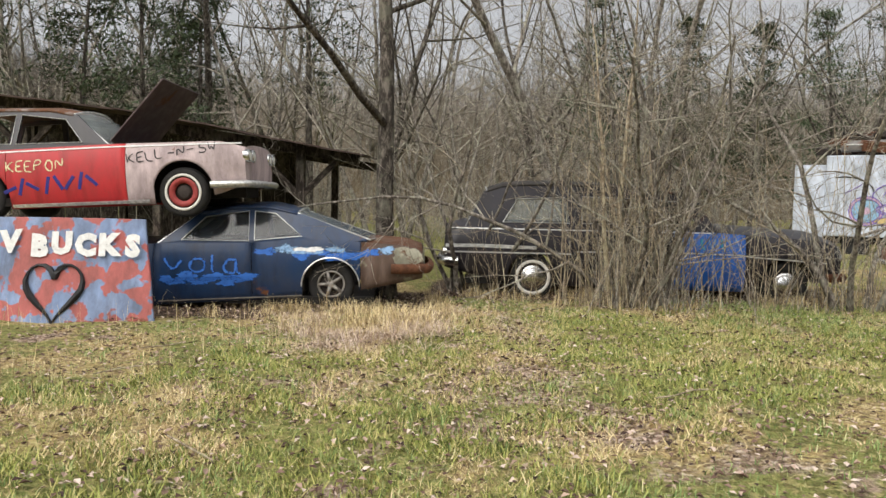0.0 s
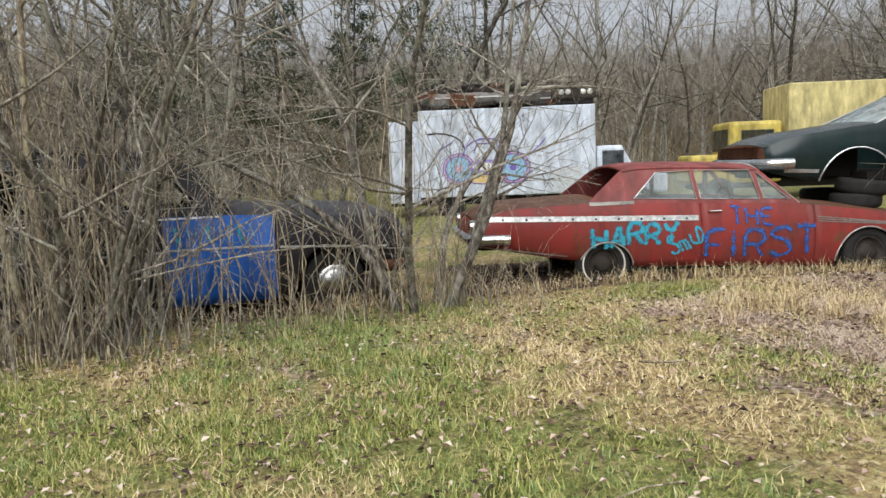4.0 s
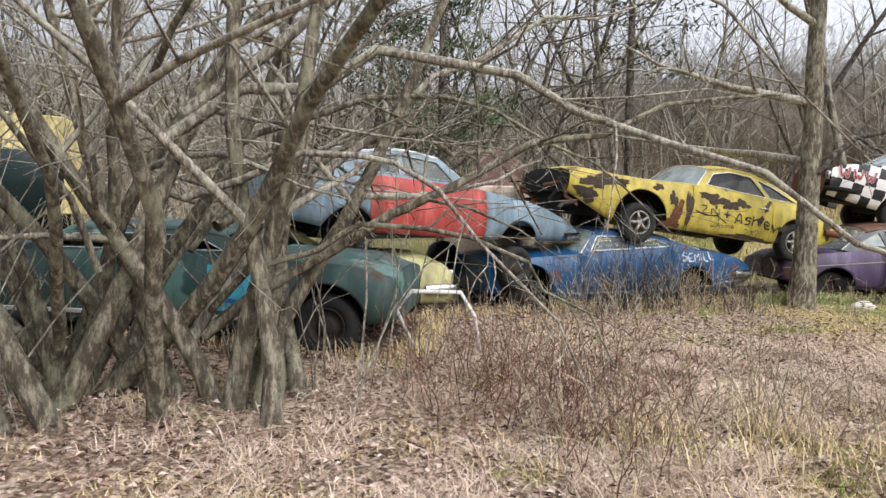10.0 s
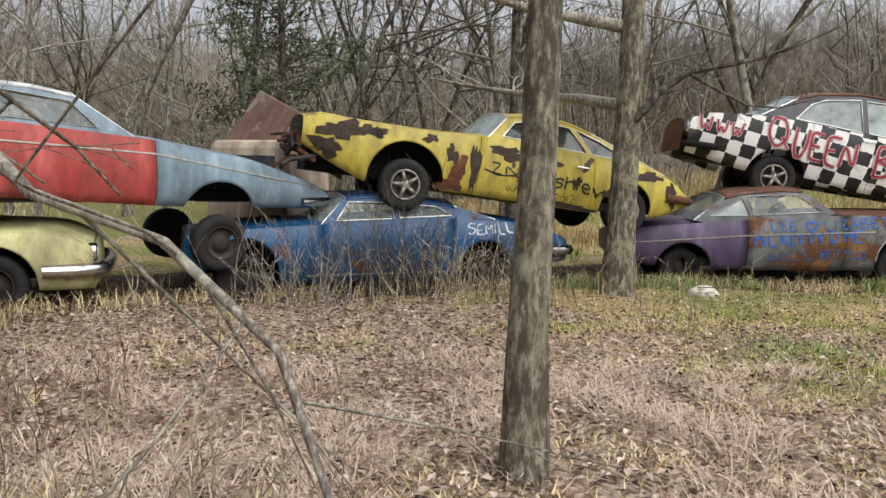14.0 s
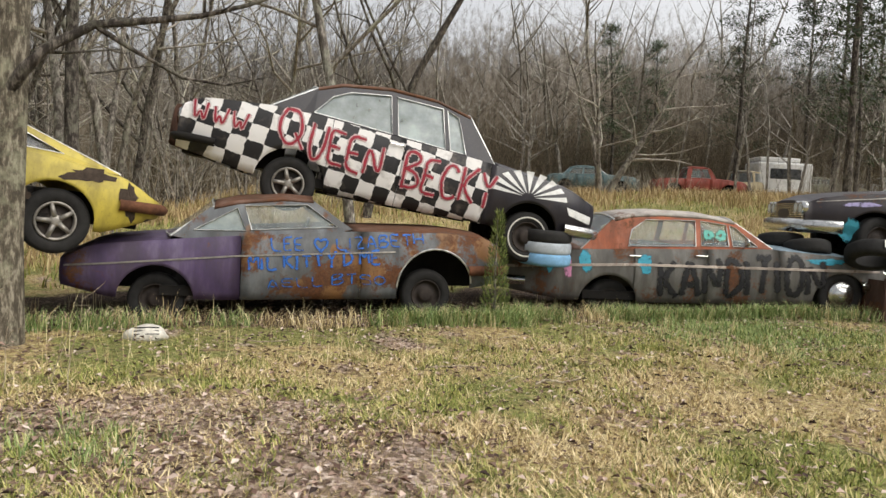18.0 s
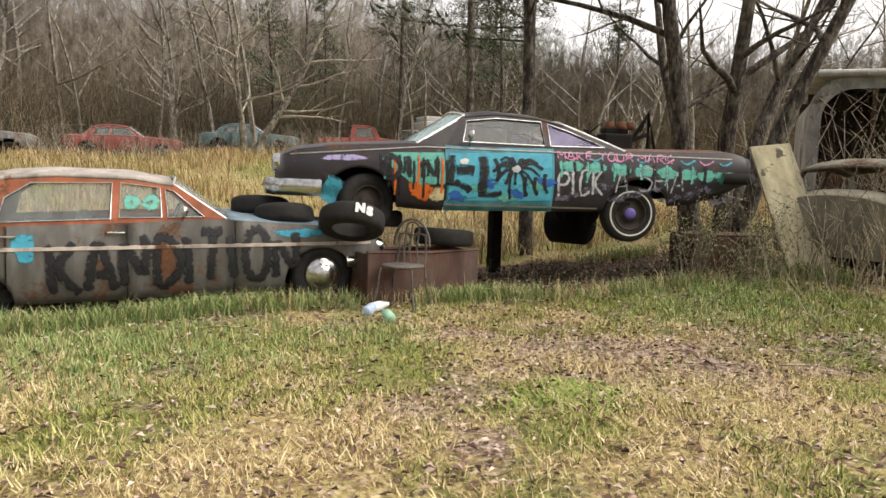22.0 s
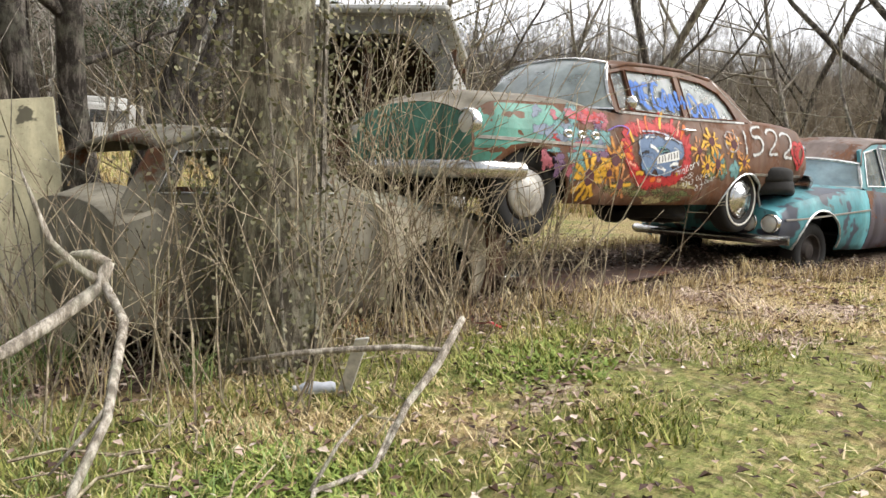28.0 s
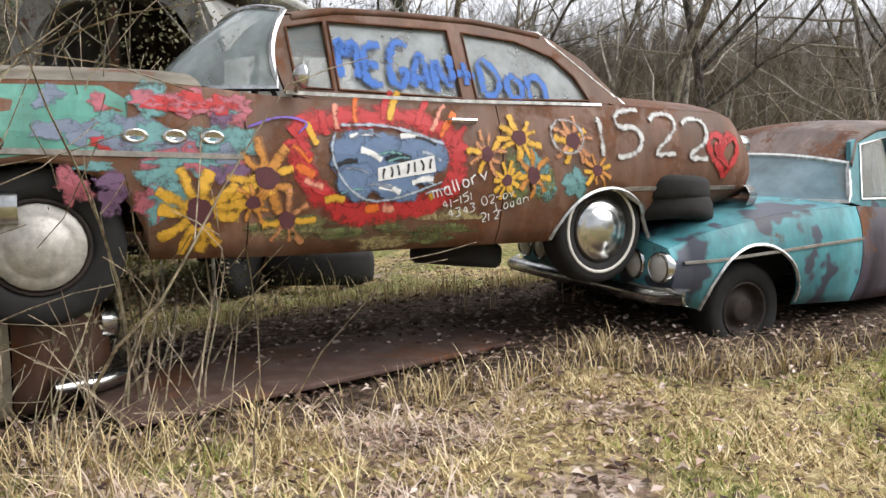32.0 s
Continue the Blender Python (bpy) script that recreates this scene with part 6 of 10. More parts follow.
c.cabin([(1.54, 2.05), (1.6, 2.28), (1.5, 2.46), (1.2, 2.53), (0.86, 2.55), (0.30, 2.56), (-0.2, 2.51), (-0.48, 2.36), (-0.74, 2.08)],
        [[(1.48, 2.08), (1.5, 2.4), (1.29, 2.45), (1.28, 2.08)], [(1.25, 2.08), (1.26, 2.455), (0.52, 2.475), (0.50, 2.07)], [(0.40, 2.07), (0.42, 2.47), (0.05, 2.45), (-0.22, 2.37), (-0.36, 2.25), (-0.44, 2.1)]],
        1.46, -0.16, BK, BROWN, 0.2, GLASS_MID, None, GLASS_PALE, roof_label="rusted brown roof", glasses=[GLASS, GLASS_MID, GLASS_MID], rim_r=0.022, edge=RUSTY)
c.wrap_windshield((1.58, 2.07), (1.5, 2.49), (0.52, 0.12), GLASS_PALE)
c.strip([(1.56, 2.045), (0.5, 2.05), (-0.5, 2.075)], 0.022, TRIM)
for far in (False, True):
    c.wheel(-0.52, 1.28, 0.36, far, "thincap" if not far else "steel", -0.02)
    c.wheel(2.68, 1.32, 0.36, far, "dullcap")
c.patch([(2.32, 1.73), (2.42, 1.88), (2.3, 1.97), (2.4, 2.03), (3.0, 2.01), (3.14, 1.96), (3.22, 1.82), (3.22, 1.53), (3.17, 1.49), (3.14, 1.5), (3.06, 1.6), (2.92, 1.69), (2.7, 1.72)], SEAFOAM, 0.002, label="seafoam green paint")
c.strip([(3.2, 1.74), (2.4, 1.73), (1.8, 1.72)], 0.03)
for i in range(3):
    v, f = lathe([(0.001, 0.0), (0.03, 0.002), (0.04, 0.014), (0.052, 0.012), (0.06, 0.0)], 16)
    x, z = 1.94 + i * 0.17, 1.81
    mesh_object("porthole", [(x + p[0], c.y(x, z, p[1] + 0.004), z + p[2] * 0.6) for p in v], f, CHROME, c.e, "chrome fender porthole", True)
VIOLET = spray("dull_violet_spray", (0.18, 0.1, 0.18), 0.7)
SLATE = spray("slate_spray", (0.2, 0.24, 0.32), 0.8)
ROSE = spray("dusty_rose_spray", (0.45, 0.13, 0.16), 0.7)
TEALP = spray("grey_teal_spray", (0.16, 0.34, 0.34), 0.7)
TANP = spray("tan_spray", (0.4, 0.33, 0.16), 0.45)
MOSSP = spray("moss_green_spray", (0.16, 0.18, 0.07), 0.5)
rnd = random.Random(12)
for k in range(34):
    x, z = rnd.uniform(1.84, 2.62), rnd.uniform(1.5, 2.0)
    blob(c, x, z, rnd.uniform(0.05, 0.17), rnd.uniform(0.03, 0.09), (SLATE, ROSE, S_RED, TEALP, VIOLET, SLATE, TEALP)[k % 7] if z > 1.72 else (VIOLET, ROSE, TEALP)[k % 3], 200 + k, 0.003 + 0.0003 * (k % 7), 0.4)
for k in range(7):
    blob(c, 1.8 + 0.07 * k, 1.98 - 0.012 * (k % 3), 0.09, 0.045, S_RED if k % 2 else ROSE, 240 + k, 0.006, 0.4)
for k in range(9):
    blob(c, rnd.uniform(0.2, 1.7), rnd.uniform(1.27, 1.42), rnd.uniform(0.12, 0.3), 0.05, TANP if k % 2 else MOSSP, 260 + k, 0.0025, 0.3)
for k in range(6):
    blob(c, rnd.uniform(-0.3, 0.45), rnd.uniform(1.5, 1.75), 0.1, 0.12, MOSSP if k % 2 else TEALP, 270 + k, 0.003, 0.3)
# a flaming ring round a slate badge
FLAME = [(1.54, 1.82), (1.49, 1.61), (1.32, 1.43), (1.05, 1.43), (0.68, 1.5), (0.6, 1.66), (0.6, 1.82), (0.78, 1.91), (1.0, 1.95), (1.3, 1.92), (1.46, 1.9), (1.54, 1.82)]
c.stroke(FLAME, 0.2, S_RED, 0.005, label="red painted flame ring")
for k in range(26):
    a = 2 * math.pi * k / 26 + rnd.uniform(-0.1, 0.1)
    ca, sa = math.cos(a), math.sin(a)
    x, z = 1.03 + 0.43 * ca, 1.69 + 0.23 * sa
    if x < 0.66 and 1.55 < z < 1.75:
        continue
    q = rnd.uniform(0.6, 1.1)
    c.stroke([(x, z), (x + 0.05 * ca - 0.03 * sa, z + 0.05 * sa + 0.05 * q), (x + 0.09 * ca * q - 0.07 * sa, z + 0.1 * sa * q + 0.08)], rnd.uniform(0.04, 0.08), (S_ORANGE, S_RED, S_YEL, S_RED, spray("salmon_spray", (0.75, 0.3, 0.2), 0.8))[k % 5], 0.0065 + 0.0002 * (k % 5))
SLB = spray("slate_blue_spray", (0.13, 0.2, 0.33), 1.0)
for k, (x, z, rx, rz) in enumerate([(1.2, 1.74, 0.17, 0.14), (1.02, 1.7, 0.2, 0.17), (0.84, 1.72, 0.19, 0.13), (1.22, 1.6, 0.13, 0.1), (1.0, 1.58, 0.16, 0.1)]):
    blob(c, x, z, rx, rz, SLB, 280 + k, 0.008 + 0.0004 * k, 0.15, label="slate blue painted badge")
PALEB = spray("pale_grey_blue_spray", (0.42, 0.48, 0.56), 0.7)
for k in range(22):
    x, z, a = rnd.uniform(0.72, 1.32), rnd.uniform(1.54, 1.86), rnd.uniform(-0.6, 0.6)
    c.stroke([(x - 0.07 * math.cos(a), z - 0.05 * math.sin(a)), (x, z + 0.012), (x + 0.07 * math.cos(a), z + 0.05 * math.sin(a))], rnd.uniform(0.02, 0.05), (PALEB, S_WHITE, SLATE, S_BLACK, TEALP)[k % 5], 0.0105 + 0.0002 * (k % 5))
c.stroke([(1.3, 1.89), (1.0, 1.9), (0.68, 1.8)], 0.035, PALEB, 0.012)
c.stroke([(1.32, 1.86), (1.36, 1.74), (1.28, 1.56), (1.1, 1.47), (0.7, 1.6)], 0.03, PALEB, 0.012)
c.patch([(1.1, 1.6), (1.1, 1.67), (0.76, 1.74), (0.75, 1.65)], S_WHITE, 0.0125, label="white banner shape")
for k in range(7):
    x = 1.07 - k * 0.047
    c.stroke([(x, 1.612 + 0.009 * k), (x - 0.01 * (k % 2), 1.64 + 0.009 * k), (x + 0.01 * (k % 3 - 1), 1.668 + 0.009 * k)], 0.022, S_BLACK, 0.0145)
c.stroke([(1.78, 1.86), (1.6, 1.93), (1.45, 1.9), (1.52, 1.84)], 0.02, S_PURP, 0.012)


def flower(c, x, z, r, seed=0, pet=S_YEL):
    """A brushed sunflower with ragged petals."""
    rnd = random.Random(seed)
    n = rnd.randint(8, 11)
    for i in range(n):
        a = 2 * math.pi * i / n + rnd.uniform(-0.2, 0.2)
        ca, sa = math.cos(a), math.sin(a)
        L = r * rnd.uniform(0.8, 1.25)
        b = rnd.uniform(-0.12, 0.12) * r
        c.stroke([(x + ca * r * 0.2, z + sa * r * 0.2), (x + ca * L * 0.6 - sa * b, z + sa * L * 0.6 + ca * b), (x + ca * L, z + sa * L)], r * rnd.uniform(0.36, 0.52), pet if i % 4 else S_YEL, 0.0075 + 0.0003 * (i % 4), "petal")
    blob(c, x, z, r * 0.3, r * 0.3, plain("flower_heart_brown", (0.1, 0.035, 0.04), 0.8), seed, 0.0105, 0.15, "flower_heart")


OCHRE, PEACH = spray("ochre_spray", (0.6, 0.26, 0.05), 0.8), spray("peach_spray", (0.62, 0.28, 0.12), 0.7)
for i, (x, z, r) in enumerate([(2.01, 1.46, 0.19), (1.69, 1.62, 0.17), (1.59, 1.41, 0.13), (1.76, 1.5, 0.1), (0.18, 1.85, 0.14), (0.41, 1.75, 0.12), (0.09, 1.63, 0.14), (-0.22, 1.84, 0.15), (-0.4, 1.66, 0.11), (0.28, 1.6, 0.1)]):
    flower(c, x, z, r, i, (S_YEL, OCHRE, PEACH, OCHRE, S_YEL, PEACH, OCHRE, PEACH, OCHRE)[i % 9])
THINW = spray("thin_white_spray", (0.62, 0.62, 0.6), 0.75)
c.hand("O", -0.06, 1.76, 0.2, spray("ghost_white_spray", (0.45, 0.43, 0.42), 0.5), 0, 0.006, squeeze=1.7, wob=0.05, off=0.011)
c.hand("1522", -0.42, 1.74, 0.27, THINW, 0, 0.004, squeeze=1.2, wob=0.12, seed=3, off=0.011)
for sx in (-1, 1):
    pts = [(-1.56 + sx * 0.16 * math.sin(a) ** 3, 1.79 + 0.0105 * (13 * math.cos(a) - 5 * math.cos(2 * a) - 2 * math.cos(3 * a) - math.cos(4 * a))) for a in [math.pi * i / 14 for i in range(15)]]
    c.stroke(pts, 0.09, S_RED, 0.008)
for k in range(5):
    c.stroke([(-1.62 + 0.03 * k, 1.66 + 0.02 * k), (-1.5 + 0.01 * k, 1.8), (-1.68 + 0.05 * k, 1.9 - 0.01 * k)], 0.05, S_RED, 0.009)
c.hand("mallory", 0.76, 1.5, 0.07, S_WHITE, 18, 0.0, wob=0.1, off=0.012)
c.hand("41-151", 0.7, 1.44, 0.05, S_WHITE, 16, 0.0, wob=0.1, off=0.012)
c.hand("4343", 0.66, 1.39, 0.05, S_WHITE, 12, 0.0, wob=0.1, off=0.012)
c.hand("902-oy", 0.46, 1.45, 0.05, S_WHITE, 14, 0.0, wob=0.1, off=0.012)
c.hand("Logan", 0.34, 1.42, 0.05, S_WHITE, 14, 0.0, wob=0.1, off=0.012)
c.hand("2182", 0.44, 1.36, 0.05, S_WHITE, 10, 0.0, wob=0.1, off=0.012)
c.hand("MEGAN", 1.24, 2.13, 0.25, S_BLUE, -3, 0.014, squeeze=0.62, glass=True, off=0.006, wob=0.16, seed=5)
c.hand("+Don", 0.5, 2.1, 0.21, S_BLUE, 0, 0.012, squeeze=0.82, glass=True, off=0.006, wob=0.12)
c.strip([(-0.95, 1.2), (-0.85, 1.42), (-0.6, 1.54), (-1.75, 1.54)], 0.03)
c.arch_lip(0)
c.handle(0.55, 1.94)
c.mirror(1.5, 2.12)
c.bumper(-1.95, 1.48, CHROME, 0.1, 0.16, 0.2)
c.bumper(3.2, 1.5, CHROME, 0.12, 0.15, 0.45, reach=0.95)
for yf in (-0.8, 0.8):
    c.lamp(3.21, yf, 1.84, 0.1)
    c.lamp(-1.95, yf, 1.85, 0.06, TAILRED, "tail_light")
c.grille(3.27, 1.55, 1.78, 9, CHROME, 0.6, True)

# turquoise car under its tail
TS = paint("turquoise_spray_body", (0.08, 0.3, 0.34), 0.25, 0.3, 0.5, (0.06, 0.07, 0.1), 0.56, 2.4)
c = Car("sedan_car", "turquoise sedan with black spray and rusty roof, supporting a stacked car", (18.9, -23.2), 76, 1, 1.98, -4.4, 0.36,
        [(-4.4, 1.2), (-1.2, 1.42), (-0.45, 1.38), (0.2, 1.27), (0.3, 1.22), (0.36, 1.14)], [(-4.4, 0.85), (-1.2, 0.76), (0.2, 0.8), (0.36, 0.88)],
        [(-0.26, 0.8, 0.31), (-3.3, 0.82, 0.31)], [(-0.24, 0.8, 0.39), (-3.3, 0.82, 0.39)], 0.07, nose_len=0.4)
c.e.matrix_world = pose(19.09, -23.64, -0.127, 0, 0, 76) @ Matrix.Scale(1.08, 4)
c.body([("rear_quarter", -4.4, -2.6, TS), ("door", -2.6, -1.2, paint("dark_blue_brown_door", (0.06, 0.05, 0.07), 0.5, 0.2, 0.5)), ("front_fender", -1.2, 0.36, TS)], -1.15, -3.3, TS, TS)
c.cabin([(-1.2, 1.44), (-1.36, 1.86), (-1.7, 1.98), (-2.4, 2.0), (-2.9, 1.9), (-3.4, 1.36)], [[(-1.32, 1.46), (-1.44, 1.84), (-1.75, 1.9), (-1.75, 1.46)], [(-1.82, 1.46), (-1.82, 1.9), (-2.5, 1.92), (-2.8, 1.45)]],
        -1.3, -2.9, TS, RUSTTOP, 0.2, GLASS, glass_mat("pale_blue_windshield", (0.36, 0.5, 0.56), 0.8), GLASS, ws_bow=0.42, rim_r=0.02)
for far in (False, True):
    c.wheel(-0.26, 0.76, 0.31, far, "steel", -0.05)
    c.wheel(-3.3, 0.78, 0.31, far, "steel", -0.05)
c.strip([(0.3, 1.1), (-1.2, 1.2)], 0.02)
c.arch_lip(0)
c.bumper(0.44, 0.9, CHROME, 0.04, 0.1, 0.1)
for yf in (-0.8, -0.56, 0.56, 0.8):
    c.lamp(0.37, yf, 1.06, 0.085)
c.grille(0.37, 0.98, 1.14, 5, CHROME, 0.45)

# sunken pale car under the flower sedan's nose
MOSSY = paint("mossy_grey_paint", (0.26, 0.24, 0.185), 0.35, 0.3, 0.9)
DUSTY = paint("dusty_tan_paint", (0.5, 0.45, 0.34), 0.2, 0.3, 0.9)
c = Car("buried_car", "pale lichen-covered old car sunk in brush under a stacked sedan", (20.45, -19.1), -93, -1, 1.85, -2.35, 1.05,
        [(-2.35, 1.1), (-2.0, 1.24), (-0.8, 1.26), (-0.3, 1.2), (0.3, 1.12), (0.9, 1.02), (1.05, 0.9)], [(-2.35, 0.5), (0, 0.42), (1.05, 0.5)], [(0.05, 0.56, 0.34)], [(0.02, 0.55, 0.42)], 0.14, nose_len=0.5, taper=(0.2, 0.08))
# nose closed by a near-black sheet painted as the dark of an open cavity
c.body([("rear_quarter", -2.35, -1.5, MOSSY), ("door", -1.5, -0.55, MOSSY), ("front_fender", -0.55, 0.58, DUSTY), ("nose_fender", 0.58, 1.05, BROWN)], -0.6, -2.1, PALE, DUSTY, nose=DARK)
c.cabin([(-0.6, 1.24), (-0.95, 1.55), (-1.3, 1.66), (-1.8, 1.66), (-2.1, 1.55), (-2.3, 1.22)], [[(-0.85, 1.3), (-1.05, 1.52), (-1.45, 1.58), (-1.45, 1.3)], [(-1.55, 1.3), (-1.55, 1.58), (-1.95, 1.54), (-2.1, 1.3)]], -0.95, -2.05, MOSSY, MOSSY, 0.15, None, None, None, seats=False)
c.wheel(0.05, 0.56, 0.34)
c.bumper(1.05, 0.6, CHROME, 0.12, 0.1, 0.3)
c.arch_lip(0, DUSTY)
c.lamp(1.06, -0.72, 0.86, 0.09)
# ---- ground ----
def graded(lo, hi, a, b, step):
    mid = list(np.arange(a, b + 1e-6, step))
    out, s, v = [], step, b
    while v < hi:
        s *= 1.35
        v += s
        out.append(v)
    neg, s, v = [], step, a
    while v > lo:
        s *= 1.35
        v -= s
        neg.append(v)
    return neg[::-1] + mid + out


gx, gy = graded(-900, 900, -7, 26, 0.2), graded(-900, 900, -26, 14, 0.2)
gv = []
for y in gy:
    for x in gx:
        near = 1 if (-8 < x < 27 and -27 < y < 15) else 0
        n = 0.0
        if near:
            n = 0.028 * noise.noise((x * 1.3, y * 1.3, 0)) + 0.018 * noise.noise((x * 4.1, y * 4.1, 3))
        gv.append((x, y, ground_z(x, y) + n))
nx = len(gx)
gf = [(j * nx + i, j * nx + i + 1, (j + 1) * nx + i + 1, (j + 1) * nx + i) for j in range(len(gy) - 1) for i in range(nx - 1)]


def bell(x, y, cx, cy, r):
    return math.exp(-((x - cx) ** 2 + (y - cy) ** 2) / (r * r))


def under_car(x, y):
    """One in the bare, darkened strip beneath a car, falling to nothing at its edge."""
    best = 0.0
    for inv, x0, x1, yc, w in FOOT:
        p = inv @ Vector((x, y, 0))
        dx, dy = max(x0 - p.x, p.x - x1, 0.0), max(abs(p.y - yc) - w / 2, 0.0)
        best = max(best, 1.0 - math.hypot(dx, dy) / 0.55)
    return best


def litter(x, y):
    n = 0.5 * noise.noise((x * 0.55, y * 0.55, 4.0)) + 0.4 * noise.noise((x * 1.7, y * 1.7, 9.0))
    v = -0.08 + 0.95 * bell(x, y, 14.2, 4.6, 4.6) + 0.85 * bell(x, y, 17.2, 0.6, 3.4) + 0.35 * bell(x, y, 18.7, -3.9, 0.9) + 0.3 * bell(x, y, 0.3, 6.2, 1.2) + 0.3 * bell(x, y, 17.2, -3.6, 1.6) + 0.35 * bell(x, y, 21.2, -20.4, 2.6) + 0.3 * bell(x, y, 19.0, -21.0, 2.2) + 0.55 * bell(x, y, 11.5, 8, 2.5) + 0.4 * bell(x, y, 8.8, 7.6, 2.0) + 0.75 * bell(x, y, 20.2, -12.6, 1.6) + 0.45 * bell(x, y, 19.6, -14.0, 0.6) + 0.25 * bell(x, y, 1.2, 3.5, 2.5)
    return min(1.0, max(0.0, v + 0.95 * n))


def gap(x, y):
    """Below zero in the small worn hollows between the grass clumps."""
    return noise.noise((x * 1.9, y * 1.9, 31.0)) + 0.7 * noise.noise((x * 4.6, y * 4.6, 37.0)) + 0.1


def greenness(x, y):
    g = 1.25 * noise.noise((x * 0.7, y * 0.7, 7.0)) + 0.7 * noise.noise((x * 2.1, y * 2.1, 2.0))
    g += 0.45 * bell(x, y, 18.6, -15.6, 1.9) + 0.35 * bell(x, y, 20.5, -15.1, 0.8) + 0.7 * bell(x, y, 21.3, -14.8, 1.6) + 0.5 * bell(x, y, 22.4, -8.8, 1.5) + 0.55 * bell(x, y, 1, 5, 5) + 0.25 * bell(x, y, 5, 8, 3) + 0.35 * bell(x, y, 18, -25, 2.5)
    g -= 0.35 * bell(x, y, 9, 8.5, 1.8) + 0.3 * bell(x, y, -0.5, 9.0, 1.6)
    g += 0.45 * bell(x, y, 18.9, -18.8, 1.6) - 0.2 * bell(x, y, 19.5, -21, 2) + 0.5 * noise.noise((x * 5.3, y * 5.3, 8.0))
    g += 0.6 * bell(x, y, 18.8, -2.2, 0.9) + 0.5 * bell(x, y, 16.9, -3.1, 0.7) - 0.5 * bell(x, y, 19.4, -8.6, 2.4) + 0.5 * bell(x, y, 7.2, 7.0, 0.8) - 0.25 * bell(x, y, 7.0, 8.2, 2.2)
    g += 0.14 * smooth01((x - 13) / 3) * smooth01((y + 16) / 4)
    return g + 0.04 - 0.9 * litter(x, y)


near_v = [k for k, p in enumerate(gv) if -8 < p[0] < 27 and -27 < p[1] < 15]
a_lit, a_grn, a_soil_shade = np.zeros(len(gv)), np.zeros(len(gv)), np.zeros(len(gv))
a_grn[:] = [(0.6 if p[1] > 5 else 0.26) + 0.4 * noise.noise((p[0] * 0.16, p[1] * 0.16, 1.0)) + 0.3 * noise.noise((p[0] * 0.7, p[1] * 0.7, 1.0)) for p in gv]
for k in near_v:
    x, y = gv[k][0], gv[k][1]
    a_lit[k], a_grn[k], a_soil_shade[k] = min(1.0, litter(x, y) + 0.55 * max(0.0, -gap(x, y))), min(1, max(0, 0.33 + 0.55 * greenness(x, y))), max(0.0, min(1.0, under_car(x, y)))
m, nt, b = nodes_of("grass_and_leaf_litter", 0.95, 0, 0.15)


def attr(name):
    a = nt.nodes.new("ShaderNodeAttribute")
    a.attribute_name = name
    return a.outputs["Fac"]


def summed(a, b_, k=1.0):
    q = nt.nodes.new("ShaderNodeMath")
    q.operation = "MULTIPLY_ADD"
    nt.links.new(a, q.inputs[0])
    q.inputs[1].default_value = k
    nt.links.new(b_, q.inputs[2])
    return q.outputs[0]


n_mid = noise_node(nt, 5.0, 6, 0.7)
n_fine = noise_node(nt, 38, 6, 0.8)
n_str = noise_node(nt, 70, 5, 0.75, "Object", (1.0, 0.22, 1.0))
n_str2 = noise_node(nt, 60, 5, 0.75, "Object", (0.25, 1.0, 1.0))
tcv = nt.nodes.new("ShaderNodeTexCoord")
wv = nt.nodes.new("ShaderNodeVectorMath")
wv.operation = "MULTIPLY_ADD"
wv.inputs[1].default_value = (0.09, 0.09, 0.0)
nt.links.new(n_fine.outputs["Color"], wv.inputs[0])
nt.links.new(tcv.outputs["Object"], wv.inputs[2])


def cells(scale):
    v_ = nt.nodes.new("ShaderNodeTexVoronoi")
    v_.inputs["Scale"].default_value = scale
    nt.links.new(wv.outputs[0], v_.inputs["Vector"])
    s_ = nt.nodes.new("ShaderNodeSeparateColor")
    nt.links.new(v_.outputs["Color"], s_.inputs[0])
    return s_.outputs[0]


cell = cells(30)
strands = summed(n_str.outputs[0], n_str2.outputs[0], 1.0)
grain = summed(strands, cell, 0.45)
straw = ramp_node(nt, strands, [(0.75, (0.11, 0.078, 0.046)), (0.95, (0.36, 0.265, 0.13)), (1.1, (0.55, 0.425, 0.215)), (1.3, (0.74, 0.61, 0.36))])
straw.color_ramp.elements[0].position = 0.3
for e_, p_ in zip(straw.color_ramp.elements, (0.43, 0.485, 0.525, 0.575)):
    e_.position = p_
half_ = nt.nodes.new("ShaderNodeMath")
half_.operation = "MULTIPLY"
half_.inputs[1].default_value = 0.5
nt.links.new(strands, half_.inputs[0])
nt.links.new(half_.outputs[0], straw.inputs[0])
green = ramp_node(nt, half_.outputs[0], [(0.43, (0.055, 0.06, 0.018)), (0.485, (0.13, 0.17, 0.04)), (0.525, (0.25, 0.29, 0.08)), (0.575, (0.52, 0.45, 0.2))])
leaf = ramp_node(nt, cell, [(0.0, (0.05, 0.032, 0.026)), (0.35, (0.2, 0.132, 0.112)), (0.7, (0.44, 0.32, 0.275)), (1.0, (0.7, 0.58, 0.52))])
# bare soil, made darker so the ground beneath the cars reads as shaded
soil_shade = ramp_node(nt, cell, [(0.0, (0.045, 0.032, 0.024)), (0.6, (0.11, 0.077, 0.055)), (1.0, (0.22, 0.16, 0.115))])
gsum = summed(n_mid.outputs[0], attr("green"), 0.9)
gk = ramp_node(nt, gsum, [(0.75, (0, 0, 0)), (0.93, (0.92, 0.92, 0.92))])
bits = ramp_node(nt, cells(30), [(0.0, (0.09, 0.058, 0.036)), (0.35, (0.3, 0.2, 0.1)), (0.6, (0.52, 0.4, 0.16)), (0.8, (0.42, 0.37, 0.13)), (1.0, (0.82, 0.68, 0.4))])
